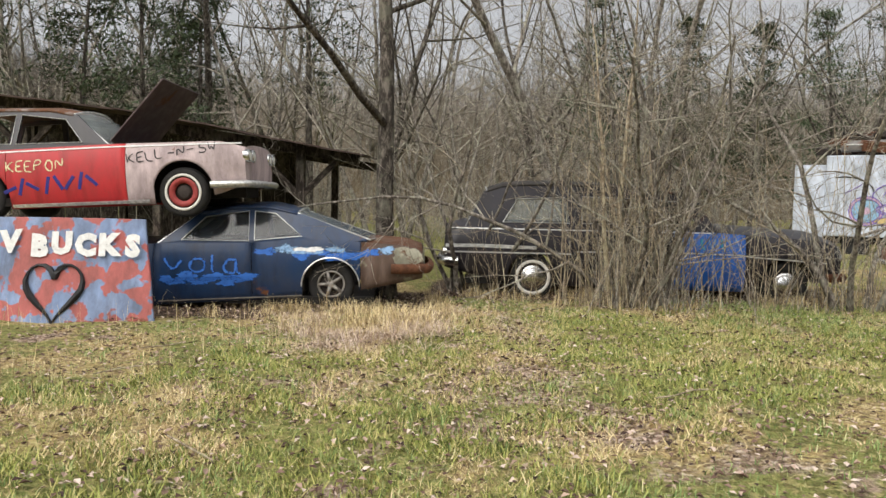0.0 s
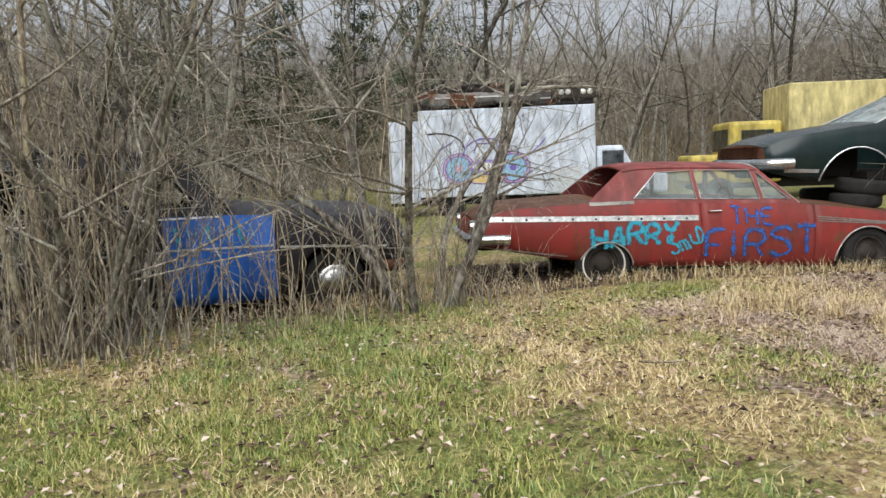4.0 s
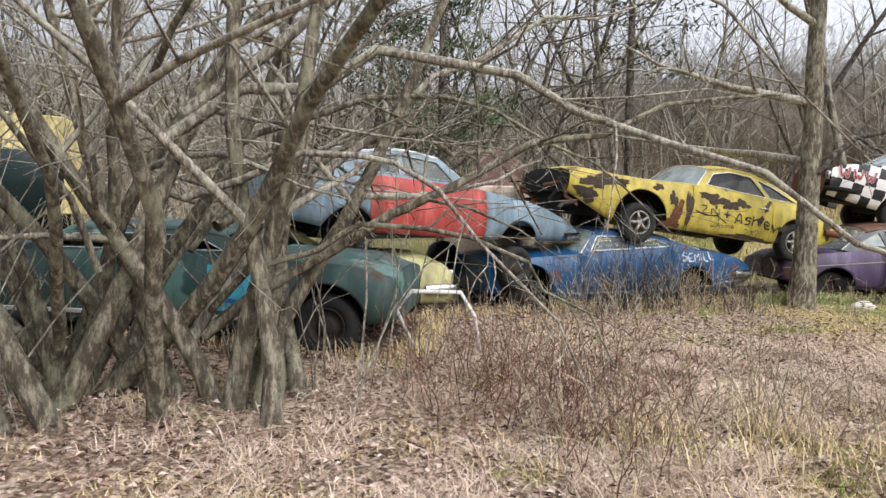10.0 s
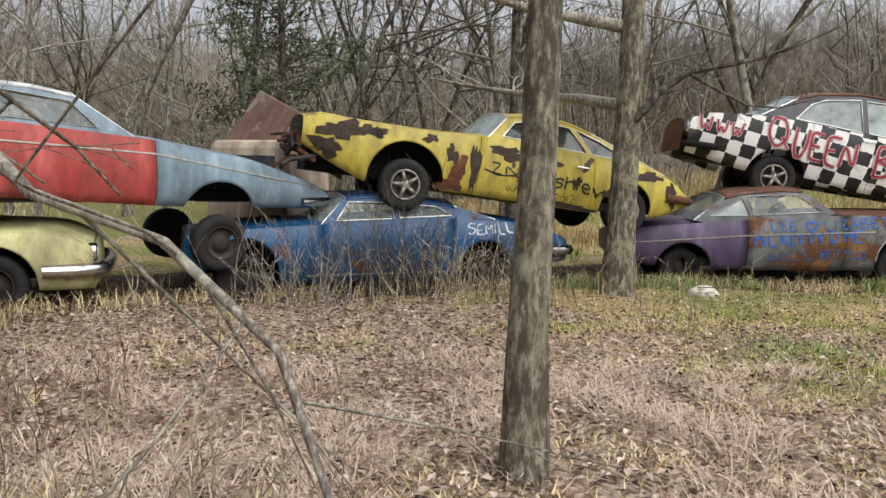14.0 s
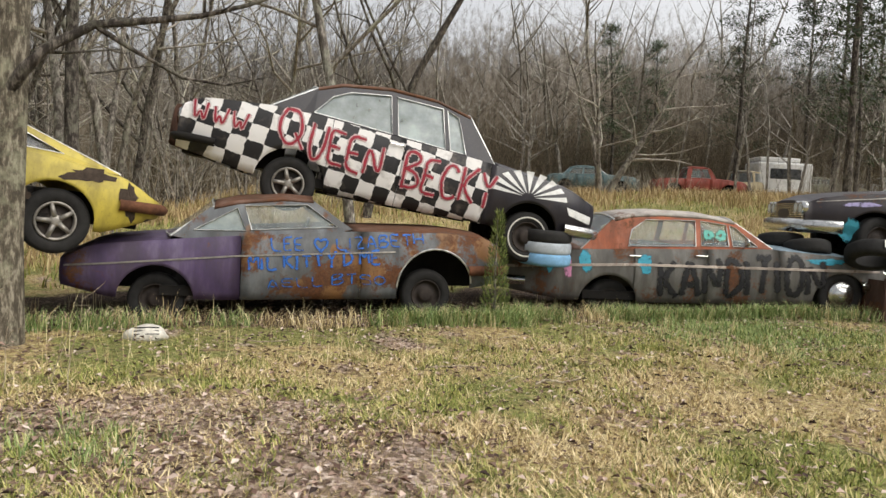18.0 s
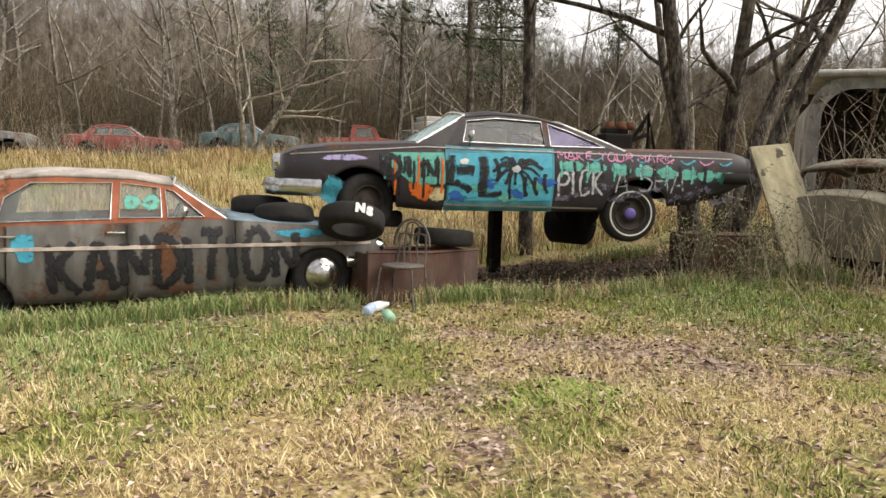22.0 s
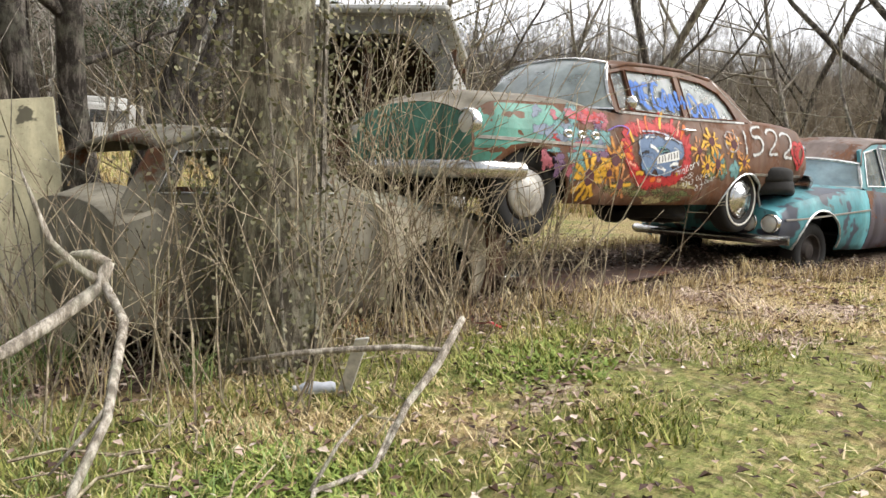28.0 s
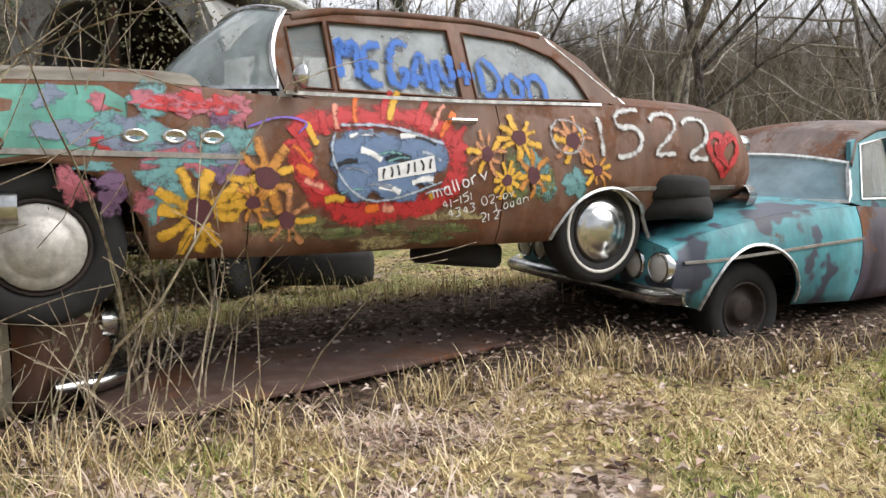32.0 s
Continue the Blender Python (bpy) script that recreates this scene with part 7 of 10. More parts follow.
gbits = ramp_node(nt, cells(24), [(0.0, (0.05, 0.058, 0.018)), (0.5, (0.17, 0.21, 0.055)), (0.8, (0.33, 0.36, 0.11)), (1.0, (0.58, 0.47, 0.23))])
c1 = mix_node(nt, gk.outputs[0], mix_node(nt, 0.65, straw.outputs[0], bits.outputs[0]), mix_node(nt, 0.55, green.outputs[0], gbits.outputs[0]))
thatch = noise_node(nt, 11, 9, 0.8)
thk = ramp_node(nt, thatch.outputs[0], [(0.46, (0, 0, 0)), (0.6, (0.55, 0.55, 0.55))])
c1 = mix_node(nt, thk.outputs[0], c1, mix_node(nt, 0.5, bits.outputs[0], (0.12, 0.08, 0.045)))
lsum = summed(n_mid.outputs[0], attr("litter"), 0.8)
lk = ramp_node(nt, lsum, [(0.42, (0, 0, 0)), (0.58, (1, 1, 1))])
lk.color_ramp.elements[0].position, lk.color_ramp.elements[1].position = 0.66, 0.82
c2 = mix_node(nt, lk.outputs[0], c1, mix_node(nt, 0.25, leaf.outputs[0], straw.outputs[0]))
ssum = summed(n_mid.outputs[0], attr("soil_shade"), 0.6)
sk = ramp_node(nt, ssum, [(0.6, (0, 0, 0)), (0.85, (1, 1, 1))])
c3 = mix_node(nt, sk.outputs[0], c2, soil_shade.outputs[0])
nt.links.new(c3, b.inputs["Base Color"])
bump_node(nt, b, grain, 0.9, 0.03)
GROUND = m
ground = mesh_object("ground", gv, gf, GROUND, None, "", True)
for nm_, arr in (("litter", a_lit), ("green", a_grn), ("soil_shade", a_soil_shade)):
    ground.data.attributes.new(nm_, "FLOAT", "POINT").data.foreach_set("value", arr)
tagged(ground, "uneven lawn of straw, green grass and fallen leaves", "ground", "", "structure")


def scatter(n, seed, keep, area=(-6, 25, -25, 13)):
    rnd = random.Random(seed)
    out = []
    while len(out) < n:
        x, y = rnd.uniform(area[0], area[1]), rnd.uniform(area[2], area[3])
        if keep(x, y, rnd):
            out.append((x, y))
    return out


def track_dist(x, y):
    """Distance from the mown line walked."""
    best = 1e9
    for (ax, ay), (bx, by) in zip(TRACK, TRACK[1:]):
        dx, dy = bx - ax, by - ay
        t = min(1, max(0, ((x - ax) * dx + (y - ay) * dy) / (dx * dx + dy * dy)))
        best = min(best, math.hypot(x - ax - t * dx, y - ay - t * dy))
    return best


TRACK = [(0, 0), (2.6, 3.6), (4.3, 4.7), (7, 5), (9, 3.5), (11.2, 0.6), (13.5, -1.5), (15, -4.5), (16.3, -8), (16.8, -12.5), (16.5, -19.5)]


def blades(name, n, seed, keep, h0, h1, wid, mat, label, lean=0.6, per=(3, 6), wide=0.03, area=(-6, 25, -25, 13)):
    rnd = random.Random(seed)
    vs, fs = [], []
    for x, y in scatter(n, seed, keep, area):
        z = ground_z(x, y) - 0.02
        cnt = rnd.randint(*per)
        for _ in range(cnt):
            a = rnd.uniform(0, 6.28)
            px, py = x + rnd.gauss(0, wide), y + rnd.gauss(0, wide)
            h = rnd.uniform(h0, h1)
            l = h * lean * rnd.uniform(0.2, 1.4)
            w = wid * rnd.uniform(0.6, 1.3)
            ca, sa = math.cos(a), math.sin(a)
            o = len(vs)
            mx, my, q = px + ca * l * 0.4, py + sa * l * 0.4, w * 0.75
            vs += [(px - sa * w, py + ca * w, z), (px + sa * w, py - ca * w, z), (mx + sa * q, my - ca * q, z + h * 0.65), (mx - sa * q, my + ca * q, z + h * 0.65), (px + ca * l, py + sa * l, z + h)]
            fs += [(o, o + 1, o + 2, o + 3), (o + 3, o + 2, o + 4)]
    ob = mesh_object(name, vs, fs, mat, None)
    return tagged(ob, label, "grass", "", "stuff")


def turf(name, n, seed, keep, h0, h1, wid, mat, label, per=42, wide=0.1, lean=1.5):
    """A close sward of fine single blades."""
    pts = np.array([(x, y, ground_z(x, y)) for x, y in scatter(n, seed, keep)])
    rng = np.random.default_rng(seed)
    k = n * per
    base = np.repeat(pts, per, axis=0)
    base[:, :2] += rng.normal(0, wide, (k, 2))
    a, h, w = rng.uniform(0, 2 * math.pi, k), rng.uniform(h0, h1, k), wid * rng.uniform(0.6, 1.3, k)
    l = h * lean * rng.uniform(0.1, 1.4, k)
    ca, sa = np.cos(a), np.sin(a)
    co = np.empty((k, 3, 3))
    co[:, 0] = base + np.stack([-sa * w, ca * w, np.full(k, -0.012)], 1)
    co[:, 1] = base + np.stack([sa * w, -ca * w, np.full(k, -0.012)], 1)
    co[:, 2] = base + np.stack([ca * l, sa * l, h], 1)
    me = bpy.data.meshes.new(name)
    me.vertices.add(3 * k)
    me.vertices.foreach_set("co", co.ravel())
    me.loops.add(3 * k)
    me.loops.foreach_set("vertex_index", np.arange(3 * k))
    me.polygons.add(k)
    me.polygons.foreach_set("loop_start", np.arange(0, 3 * k, 3))
    me.update(calc_edges=True)
    me.materials.append(mat)
    return tagged(new(name, me), label, "grass", "", "stuff")


GRASS = by_island("grass_blades", [(0.0, (0.11, 0.17, 0.055)), (0.4, (0.21, 0.3, 0.1)), (0.75, (0.34, 0.41, 0.15)), (1.0, (0.58, 0.54, 0.3))])
STRAW = by_island("straw_blades", [(0.0, (0.09, 0.058, 0.03)), (0.18, (0.36, 0.26, 0.13)), (0.5, (0.62, 0.49, 0.25)), (1.0, (0.88, 0.75, 0.47))])
LEAVES = by_island("dead_leaves", [(0.0, (0.035, 0.022, 0.018)), (0.45, (0.15, 0.09, 0.066)), (0.75, (0.42, 0.3, 0.235)), (1.0, (0.68, 0.57, 0.49))])
GRASS_Y = by_island("yellowing_grass_blades", [(0.0, (0.045, 0.06, 0.016)), (0.35, (0.24, 0.28, 0.065)), (0.75, (0.41, 0.41, 0.12)), (1.0, (0.66, 0.54, 0.27))])
PINKSTRAW = by_island("bleached_mat_grass", [(0.0, (0.28, 0.19, 0.135)), (0.5, (0.54, 0.41, 0.31)), (1.0, (0.76, 0.64, 0.53))])
BROOM = by_island("russet_field_grass", [(0.0, (0.2, 0.13, 0.06)), (0.5, (0.42, 0.3, 0.15)), (1.0, (0.6, 0.5, 0.27))])


def green_spot(x, y, r):
    return track_dist(x, y) < 8 and gap(x, y) > r.uniform(-0.3, 0.12) and greenness(x, y) > r.uniform(-0.5, 0.5) and under_car(x, y) < 0.4


turf("green_turf", 9500, 31, lambda x, y, r: 1.4 < track_dist(x, y) < 6.2 and gap(x, y) > r.uniform(-0.3, 0.12) and greenness(x, y) > r.uniform(-0.35, 0.4) and under_car(x, y) < 0.3, 0.02, 0.07, 0.005, GRASS_Y, "close green turf of the lawn")
turf("straw_turf", 10500, 32, lambda x, y, r: 1.4 < track_dist(x, y) < 6.2 and gap(x, y) > r.uniform(-0.3, 0.12) and greenness(x, y) < r.uniform(-0.1, 0.6) and litter(x, y) < r.uniform(0.4, 1.0) and under_car(x, y) < 0.3, 0.015, 0.055, 0.005, STRAW, "close mat of dead straw in the lawn", lean=2.4)
blades("green_grass", 4600, 11, lambda x, y, r: y > 1 and x < 12 and green_spot(x, y, r), 0.025, 0.085, 0.004, GRASS, "tufts of fresh green grass in the lawn", 0.8, (9, 15), 0.045)
blades("green_grass", 6600, 17, lambda x, y, r: not (y > 1 and x < 12) and green_spot(x, y, r), 0.02, 0.06, 0.0045, GRASS_Y, "short yellowing green grass in the lawn", 1.1, (9, 16), 0.05)
blades("green_grass", 2000, 14, lambda x, y, r: (bell(x, y, 22.4, -8.6, 1.2) + 0.6 * bell(x, y, 22.2, -10.6, 0.9) + bell(x, y, 21.2, -14.7, 1.3) + 0.6 * bell(x, y, 18.8, -15.6, 1.4) + 0.5 * bell(x, y, 5.0, 10.3, 1.8) + 0.5 * bell(x, y, 18.8, -2.2, 0.7)) > r.uniform(0.15, 1.2) and under_car(x, y) < 0.75, 0.05, 0.13, 0.0042, GRASS, "taller green grass growing along the cars", 0.9, (7, 12), 0.05)
LIME = by_island("lime_weed_leaves", [(0.0, (0.13, 0.2, 0.04)), (0.5, (0.24, 0.32, 0.07)), (1.0, (0.4, 0.44, 0.13))])
blades("broadleaf_weeds", 1500, 24, lambda x, y, r: (bell(x, y, 19.57, -13.9, 0.35) + bell(x, y, 19.1, -14.8, 0.3) + 0.6 * bell(x, y, 19.0, -18.3, 0.5) + bell(x, y, 19.9, -11.2, 0.4) + bell(x, y, 18.9, -16.6, 0.5) + bell(x, y, 18.0, -12.9, 0.3)) > r.uniform(0.2, 1.1), 0.02, 0.06, 0.011, LIME, "bright lime broad-leaved weeds in the lawn", 1.8, (6, 10), 0.05)
blades("straw_grass", 11000, 12, lambda x, y, r: track_dist(x, y) < 8.5 and gap(x, y) > r.uniform(-0.3, 0.12) and greenness(x, y) < r.uniform(0.0, 0.9) and under_car(x, y) < 0.5, 0.02, 0.065, 0.0042, STRAW, "matted pale straw grass", 2.0, (9, 15), 0.065)
blades("mat_grass", 3600, 15, lambda x, y, r: (0.8 * bell(x, y, 13.0, 2.6, 3.6) + 0.6 * bell(x, y, 16.5, 0.4, 1.6) + bell(x, y, 9.5, 8.0, 1.7) + bell(x, y, -0.6, 8.9, 1.4) + 0.5 * bell(x, y, 19.6, -20.2, 1.7) + 0.5 * bell(x, y, 16.5, -1.6, 1.6)) > r.uniform(0.1, 1.2) and noise.noise((x * 1.5, y * 1.5, 5)) > 0.02 and under_car(x, y) < 0.4, 0.05, 0.13, 0.0034, PINKSTRAW, "collapsed mats of bleached dry grass", 2.4, (14, 24), 0.075)
blades("dry_tussock", 420, 16, lambda x, y, r: (bell(x, y, 9.6, 8.6, 1.2) + bell(x, y, -0.6, 9.2, 1.2) + 0.6 * bell(x, y, 19.7, -20.0, 1.5) + 0.5 * bell(x, y, 13.4, 2.2, 1.6)) > r.uniform(0.2, 1.3) and under_car(x, y) < 0.4, 0.12, 0.28, 0.003, STRAW, "drooping tussocks of pale dry grass", 1.3, (8, 14), 0.05)
blades("sill_weeds", 3600, 22, lambda x, y, r: 0.3 < under_car(x, y) < 0.85 and track_dist(x, y) < 8.5 and noise.noise((x * 1.3, y * 1.3, 15)) > r.uniform(-0.5, 0.2), 0.06, 0.24, 0.0032, STRAW, "dry weeds grown up against the sunken cars", 0.9, (4, 8), 0.05)
blades("sill_weeds", 2200, 23, lambda x, y, r: -17 < y < 0 and 0.2 < under_car(x, y) < 0.75 and track_dist(x, y) < 8 and noise.noise((x * 0.9, y * 0.9, 25)) > r.uniform(-0.3, 0.25), 0.07, 0.26, 0.0042, GRASS, "green grass grown up against the sunken cars", 0.9, (5, 9), 0.05)
blades("field_grass", 6000, 18, lambda x, y, r: noise.noise((x * 0.22, y * 0.22, 6.0)) > r.uniform(-0.25, 0.3) and under_car(x, y) < 0.2, 0.2, 0.55, 0.011, BROOM, "tall russet dry grass standing in the field", 0.6, (5, 9), 0.12, (25.5, 51, -38, 4))
blades("field_grass", 5000, 19, lambda x, y, r: under_car(x, y) < 0.2, 0.08, 0.22, 0.012, GRASS_Y, "rough yellow-green grass of the field", 0.8, (6, 10), 0.14, (25.5, 50, -38, 6))
rnd = random.Random(5)
vs, fs = [], []
for x, y in scatter(125000, 13, lambda x, y, r: track_dist(x, y) < 9 and (litter(x, y) + 0.5 * max(0, under_car(x, y)) + 0.35 * max(0, noise.noise((x * 0.9, y * 0.9, 12.0))) + 0.9 * max(0, -gap(x, y))) > r.uniform(-0.2, 0.8)):
    z = ground_z(x, y) + rnd.uniform(0.01, 0.06)
    a, s = rnd.uniform(0, 6.28), rnd.uniform(0.012, 0.034)
    ca, sa = math.cos(a) * s, math.sin(a) * s
    t1, t2 = rnd.uniform(-0.5, 0.5) * s, rnd.uniform(-0.5, 0.5) * s
    o = len(vs)
    up_ = abs(t2) + 0.2 * s
    vs += [(x - ca, y - sa, z + t1), (x + sa * 0.6, y - ca * 0.6, z + up_), (x + ca, y + sa, z - t1 * 0.3), (x - sa * 0.6, y + ca * 0.6, z + up_ * rnd.uniform(0.2, 1.2))]
    fs += [(o, o + 1, o + 2), (o, o + 2, o + 3)]
tagged(mesh_object("fallen_leaves", vs, fs, LEAVES), "scattered brown fallen leaves on the ground", "leaves", "", "stuff")
blades("tall_weeds", 2000, 21, lambda x, y, r: 5.6 < track_dist(x, y) < 10 and y > -24 and litter(x, y) < 0.5 and r.random() < 0.6, 0.12, 0.38, 0.0022, STRAW, "tall dry weeds round the cars", 0.5)

# ---- trees ----
BARK = bark("grey_brown_bark", (0.13, 0.112, 0.093), (0.36, 0.325, 0.28))
BARK_D = bark("dark_bark", (0.055, 0.046, 0.038), (0.19, 0.165, 0.14))
BARK_L = bark("lichened_grey_bark", (0.125, 0.106, 0.078), (0.33, 0.295, 0.225), 9)
TWIG = bark("twig_bark", (0.23, 0.2, 0.165), (0.52, 0.47, 0.4), 15)
FARBARK = bark("far_bark", (0.17, 0.15, 0.125), (0.38, 0.345, 0.3), 5)
STRAWSTEM = bark("dry_weed_stems", (0.3, 0.24, 0.165), (0.6, 0.5, 0.37), 12)
PALEWOOD = bark("bleached_branch", (0.36, 0.31, 0.25), (0.68, 0.62, 0.53), 12)


def sliver(path, radii):
    """A fine twig as a narrow folded strip."""
    vs, fs = [], []
    for i, p in enumerate(path):
        r = radii[i] * 1.1
        vs += [p + Vector((r, 0, 0)), p + Vector((-r * 0.5, r * 0.87, 0)), p + Vector((-r * 0.5, -r * 0.87, 0))]
    for i in range(len(path) - 1):
        a = 3 * i
        fs += [(a, a + 1, a + 4, a + 3), (a + 1, a + 2, a + 5, a + 4)]
    return vs, fs


def limb(rnd, p, d, length, r, seg, wander, up):
    pts, rad = [Vector(p)], [r]
    d = Vector(d).normalized()
    for i in range(seg):
        d = (d + Vector((rnd.gauss(0, wander), rnd.gauss(0, wander), rnd.gauss(0, wander * 0.7) + up))).normalized()
        pts.append(pts[-1] + d * (length / seg))
        rad.append(max(0.0025, r * (1 - 0.82 * (i + 1) / seg)))
    return pts, rad


def branch_out(rnd, pts, rad, n, ratio, lo, spread, level, out, up, wander=0.16):
    L = sum((pts[i + 1] - pts[i]).length for i in range(len(pts) - 1))
    for _ in range(n):
        t = lo + (1 - lo) * rnd.random() ** 0.9
        k = min(len(pts) - 2, int(t * (len(pts) - 1)))
        f = t * (len(pts) - 1) - k
        p = pts[k].lerp(pts[k + 1], f)
        d = (pts[k + 1] - pts[k]).normalized()
        side = Vector((rnd.gauss(0, 1), rnd.gauss(0, 1), rnd.gauss(0, 0.5)))
        side = (side - d * side.dot(d)).normalized()
        nd = (d * (1 - spread) + side * spread).normalized()
        ln = L * ratio * rnd.uniform(0.55, 1.15) * (1.15 - 0.5 * t)
        r = max(0.003, (rad[k] + (rad[k + 1] - rad[k]) * f) * rnd.uniform(0.4, 0.62))
        q, rr = limb(rnd, p, nd, ln, r, 5 if level < 2 else (3 if level == 2 else 2), wander, up)
        out.append((q, rr, level))
        yield q, rr


def make_tree(name, seed, height, r, base=(0, 0, 0), stems=1, lean=0.05, low=0.3, n1=11, n2=6, n3=3, spread=0.62, up=0.05, mat=BARK, wander=0.07, fan=0.5, ratio=0.42, sides=7, label="", group="woodland trees", stem_dirs=None):
    rnd = random.Random(seed)
    trunk, crown = [], []
    e = empty(name, pose(*base), label, "tree", group)
    for s in range(stems):
        if stem_dirs:
            d = stem_dirs[s]
            st = (rnd.uniform(-0.45, 0.45), rnd.uniform(-1.3, 1.0), -0.15)
        else:
            a = 2 * math.pi * s / max(1, stems) + rnd.uniform(-0.4, 0.4)
            k = (fan * rnd.uniform(0.4, 1.1)) if stems > 1 else lean
            d = (math.cos(a) * k, math.sin(a) * k, 1)
            st = (math.cos(a) * 0.25 * (stems > 1), math.sin(a) * 0.25 * (stems > 1), -0.15)
        h = height * (rnd.uniform(0.7, 1.1) if stems > 1 else 1)
        rs = r * (rnd.uniform(0.6, 1.1) if stems > 1 else 1)
        pts, rad = limb(rnd, st, d, h, rs, 12, wander, 0.02 if stems == 1 else up)
        rad[0] *= 1.25
        trunk.append(tube(pts, rad, sides, False))
        out = []
        for q, rr in branch_out(rnd, pts, rad, n1, ratio, low, spread, 1, out, up):
            for q2, rr2 in branch_out(rnd, q, rr, n2, 0.5, 0.2, 0.55, 2, out, up * 0.6):
                for _ in branch_out(rnd, q2, rr2, n3, 0.55, 0.2, 0.5, 3, out, 0.0):
                    pass
        for q, rr, lv in out:
            crown.append(tube(q, rr, 5 if lv == 1 else 3, False) if lv < 3 else sliver(q, rr))
    mesh_object("trunk", *join_lists(trunk), mat, e, "", True)
    mesh_object("crown", *join_lists(crown), TWIG if mat in (BARK, BARK_L) else mat, e, "bare leafless branches", True)
    return e


woods = [make_tree("bare_tree", 100 + i, 11 + 1.5 * i, 0.09 + 0.022 * (i % 4), (0, 0, 0), 1, 0.08, 0.16, 13, 5, 1, 0.62, 0.07, BARK if i % 3 else BARK_D, wander=0.1, label="tall bare leafless woodland tree", sides=6) for i in range(6)]
woods.append(make_tree("bare_tree", 120, 7.5, 0.05, (0, 0, 0), 4, 0.1, 0.15, 7, 4, 3, 0.6, 0.05, BARK, wander=0.12, fan=0.4, label="slender many-stemmed bare tree", sides=5))
woods.append(make_tree("bare_tree", 121, 6.0, 0.045, (0, 0, 0), 5, 0.1, 0.1, 7, 4, 2, 0.7, 0.0, BARK, wander=0.16, fan=0.7, label="low spreading bare thicket tree", sides=5))


def brush(name, seed, n, h, spread, mat, label, base=(0, 0, 0), r=0.006, kinks=4, hang=0.0, category="shrub"):
    rnd = random.Random(seed)
    items = []
    for i in range(n):
        x, y = rnd.gauss(0, spread), rnd.gauss(0, spread)
        d = (rnd.gauss(0, 0.22), rnd.gauss(0, 0.22), 1)
        L = h * rnd.uniform(0.5, 1.15)
        pts, rad = limb(rnd, (x, y, -0.05), d, L, r * rnd.uniform(0.6, 1.5), kinks, 0.14, -hang)
        items.append(tube(pts, rad, 3, False))
        out = []
        for _ in branch_out(rnd, pts, rad, 2, 0.4, 0.3, 0.5, 3, out, 0.02):
            pass
        items += [tube(q, rr, 3, False) for q, rr, _ in out]
    ob = mesh_object(name, *join_lists(items), mat, None)
    ob.matrix_world = pose(*base)
    return tagged(ob, label, category, "brush", "stuff")


def spot_free(x, y):
    """Where the woods stand: behind the rows of cars and round the field."""
    if x < 10:
        return y > 14 and not (-9.5 < x < -0.5 and y < 20)
    if y > 6:
        return y > 29 or x > 33 or (x > 21 and 7 < y < 15)
    if y > -6:
        return x > 27
    if y > -30:
        return x > 57
    return True


rnd = random.Random(77)
count = 0
while count < 230:
    r_ = 14 + 36 * math.sqrt(rnd.random())
    a = rnd.uniform(-1.95, 2.35)
    x, y = 9 + r_ * math.cos(a), r_ * math.sin(a)
    if not spot_free(x, y) or (y < -30 and rnd.random() < 0.6):
        continue
    src = woods[rnd.randrange(8)]
    if count < 8:
        src = woods[count]
        src.matrix_world = pose(x, y, ground_z(x, y), 0, 0, rnd.uniform(0, 360))
    else:
        copy_thing(src, pose(x, y, ground_z(x, y), rnd.uniform(-6, 6), rnd.uniform(-6, 6), rnd.uniform(0, 360)))
    count += 1
# the far trees, past counting
items = []
for k in range(380):
    a = rnd.uniform(-1.95, 2.35)
    R = rnd.uniform(46, 58)
    x, y = 9 + R * math.cos(a), R * math.sin(a)
    if y < -30 and rnd.random() < 0.4:
        continue
    low_w = smooth01((0.25 - a) / 0.3)
    if low_w > 0.5 and rnd.random() < 0.1:
        continue
    h = rnd.uniform(11, 19) * (1.0 - 0.2 * low_w - 0.15 * smooth01((-a - 0.5) / 0.3))
    pts, rad = limb(rnd, (x, y, ground_z(x, y) - 0.2), (rnd.gauss(0, 0.08), rnd.gauss(0, 0.08), 1), h, rnd.uniform(0.06, 0.15), 8, 0.08, 0.02)
    items.append(tube(pts, rad, 4, False))
    out = []
    for q, rr in branch_out(rnd, pts, rad, 11, 0.4, 0.2, 0.6, 2, out, 0.08):
        for _ in branch_out(rnd, q, rr, 4, 0.5, 0.2, 0.55, 3, out, 0.03):
            pass
    items += [sliver(q, [r * 1.6 for r in rr]) for q, rr, _ in out]
tagged(mesh_object("far_woods", *join_lists(items), FARBARK), "far bare grey-brown woodland trees", "woods", "", "stuff")
shr = [brush("brush_thicket", 300 + i, 42, 2.2 + 0.4 * i, 1.2, (TWIG, STRAWSTEM, TWIG)[i], "tangle of thin bare brown stems", r=0.007) for i in range(3)]
count = 0
while count < 110:
    r_ = 15 + 38 * math.sqrt(rnd.random())
    a = rnd.uniform(-1.9, 2.3)
    x, y = 9 + r_ * math.cos(a), r_ * math.sin(a)
    if not spot_free(x, y):
        continue
    m4 = pose(x, y, ground_z(x, y), 0, 0, rnd.uniform(0, 360)) @ Matrix.Diagonal((1.7, 1.7, 1.1, 1))
    if count < 3:
        shr[count].matrix_world = m4
    else:
        o = copy_thing(shr[count % 3], m4)
        o.matrix_world = m4
    count += 1

# brown scrub behind the far rows
SCRUB = bark("brown_scrub_stems", (0.1, 0.078, 0.052), (0.3, 0.24, 0.165), 12)
scr = brush("brush_thicket", 330, 230, 3.4, 1.1, SCRUB, "dense brown scrub behind the far wrecks", r=0.014, kinks=4)
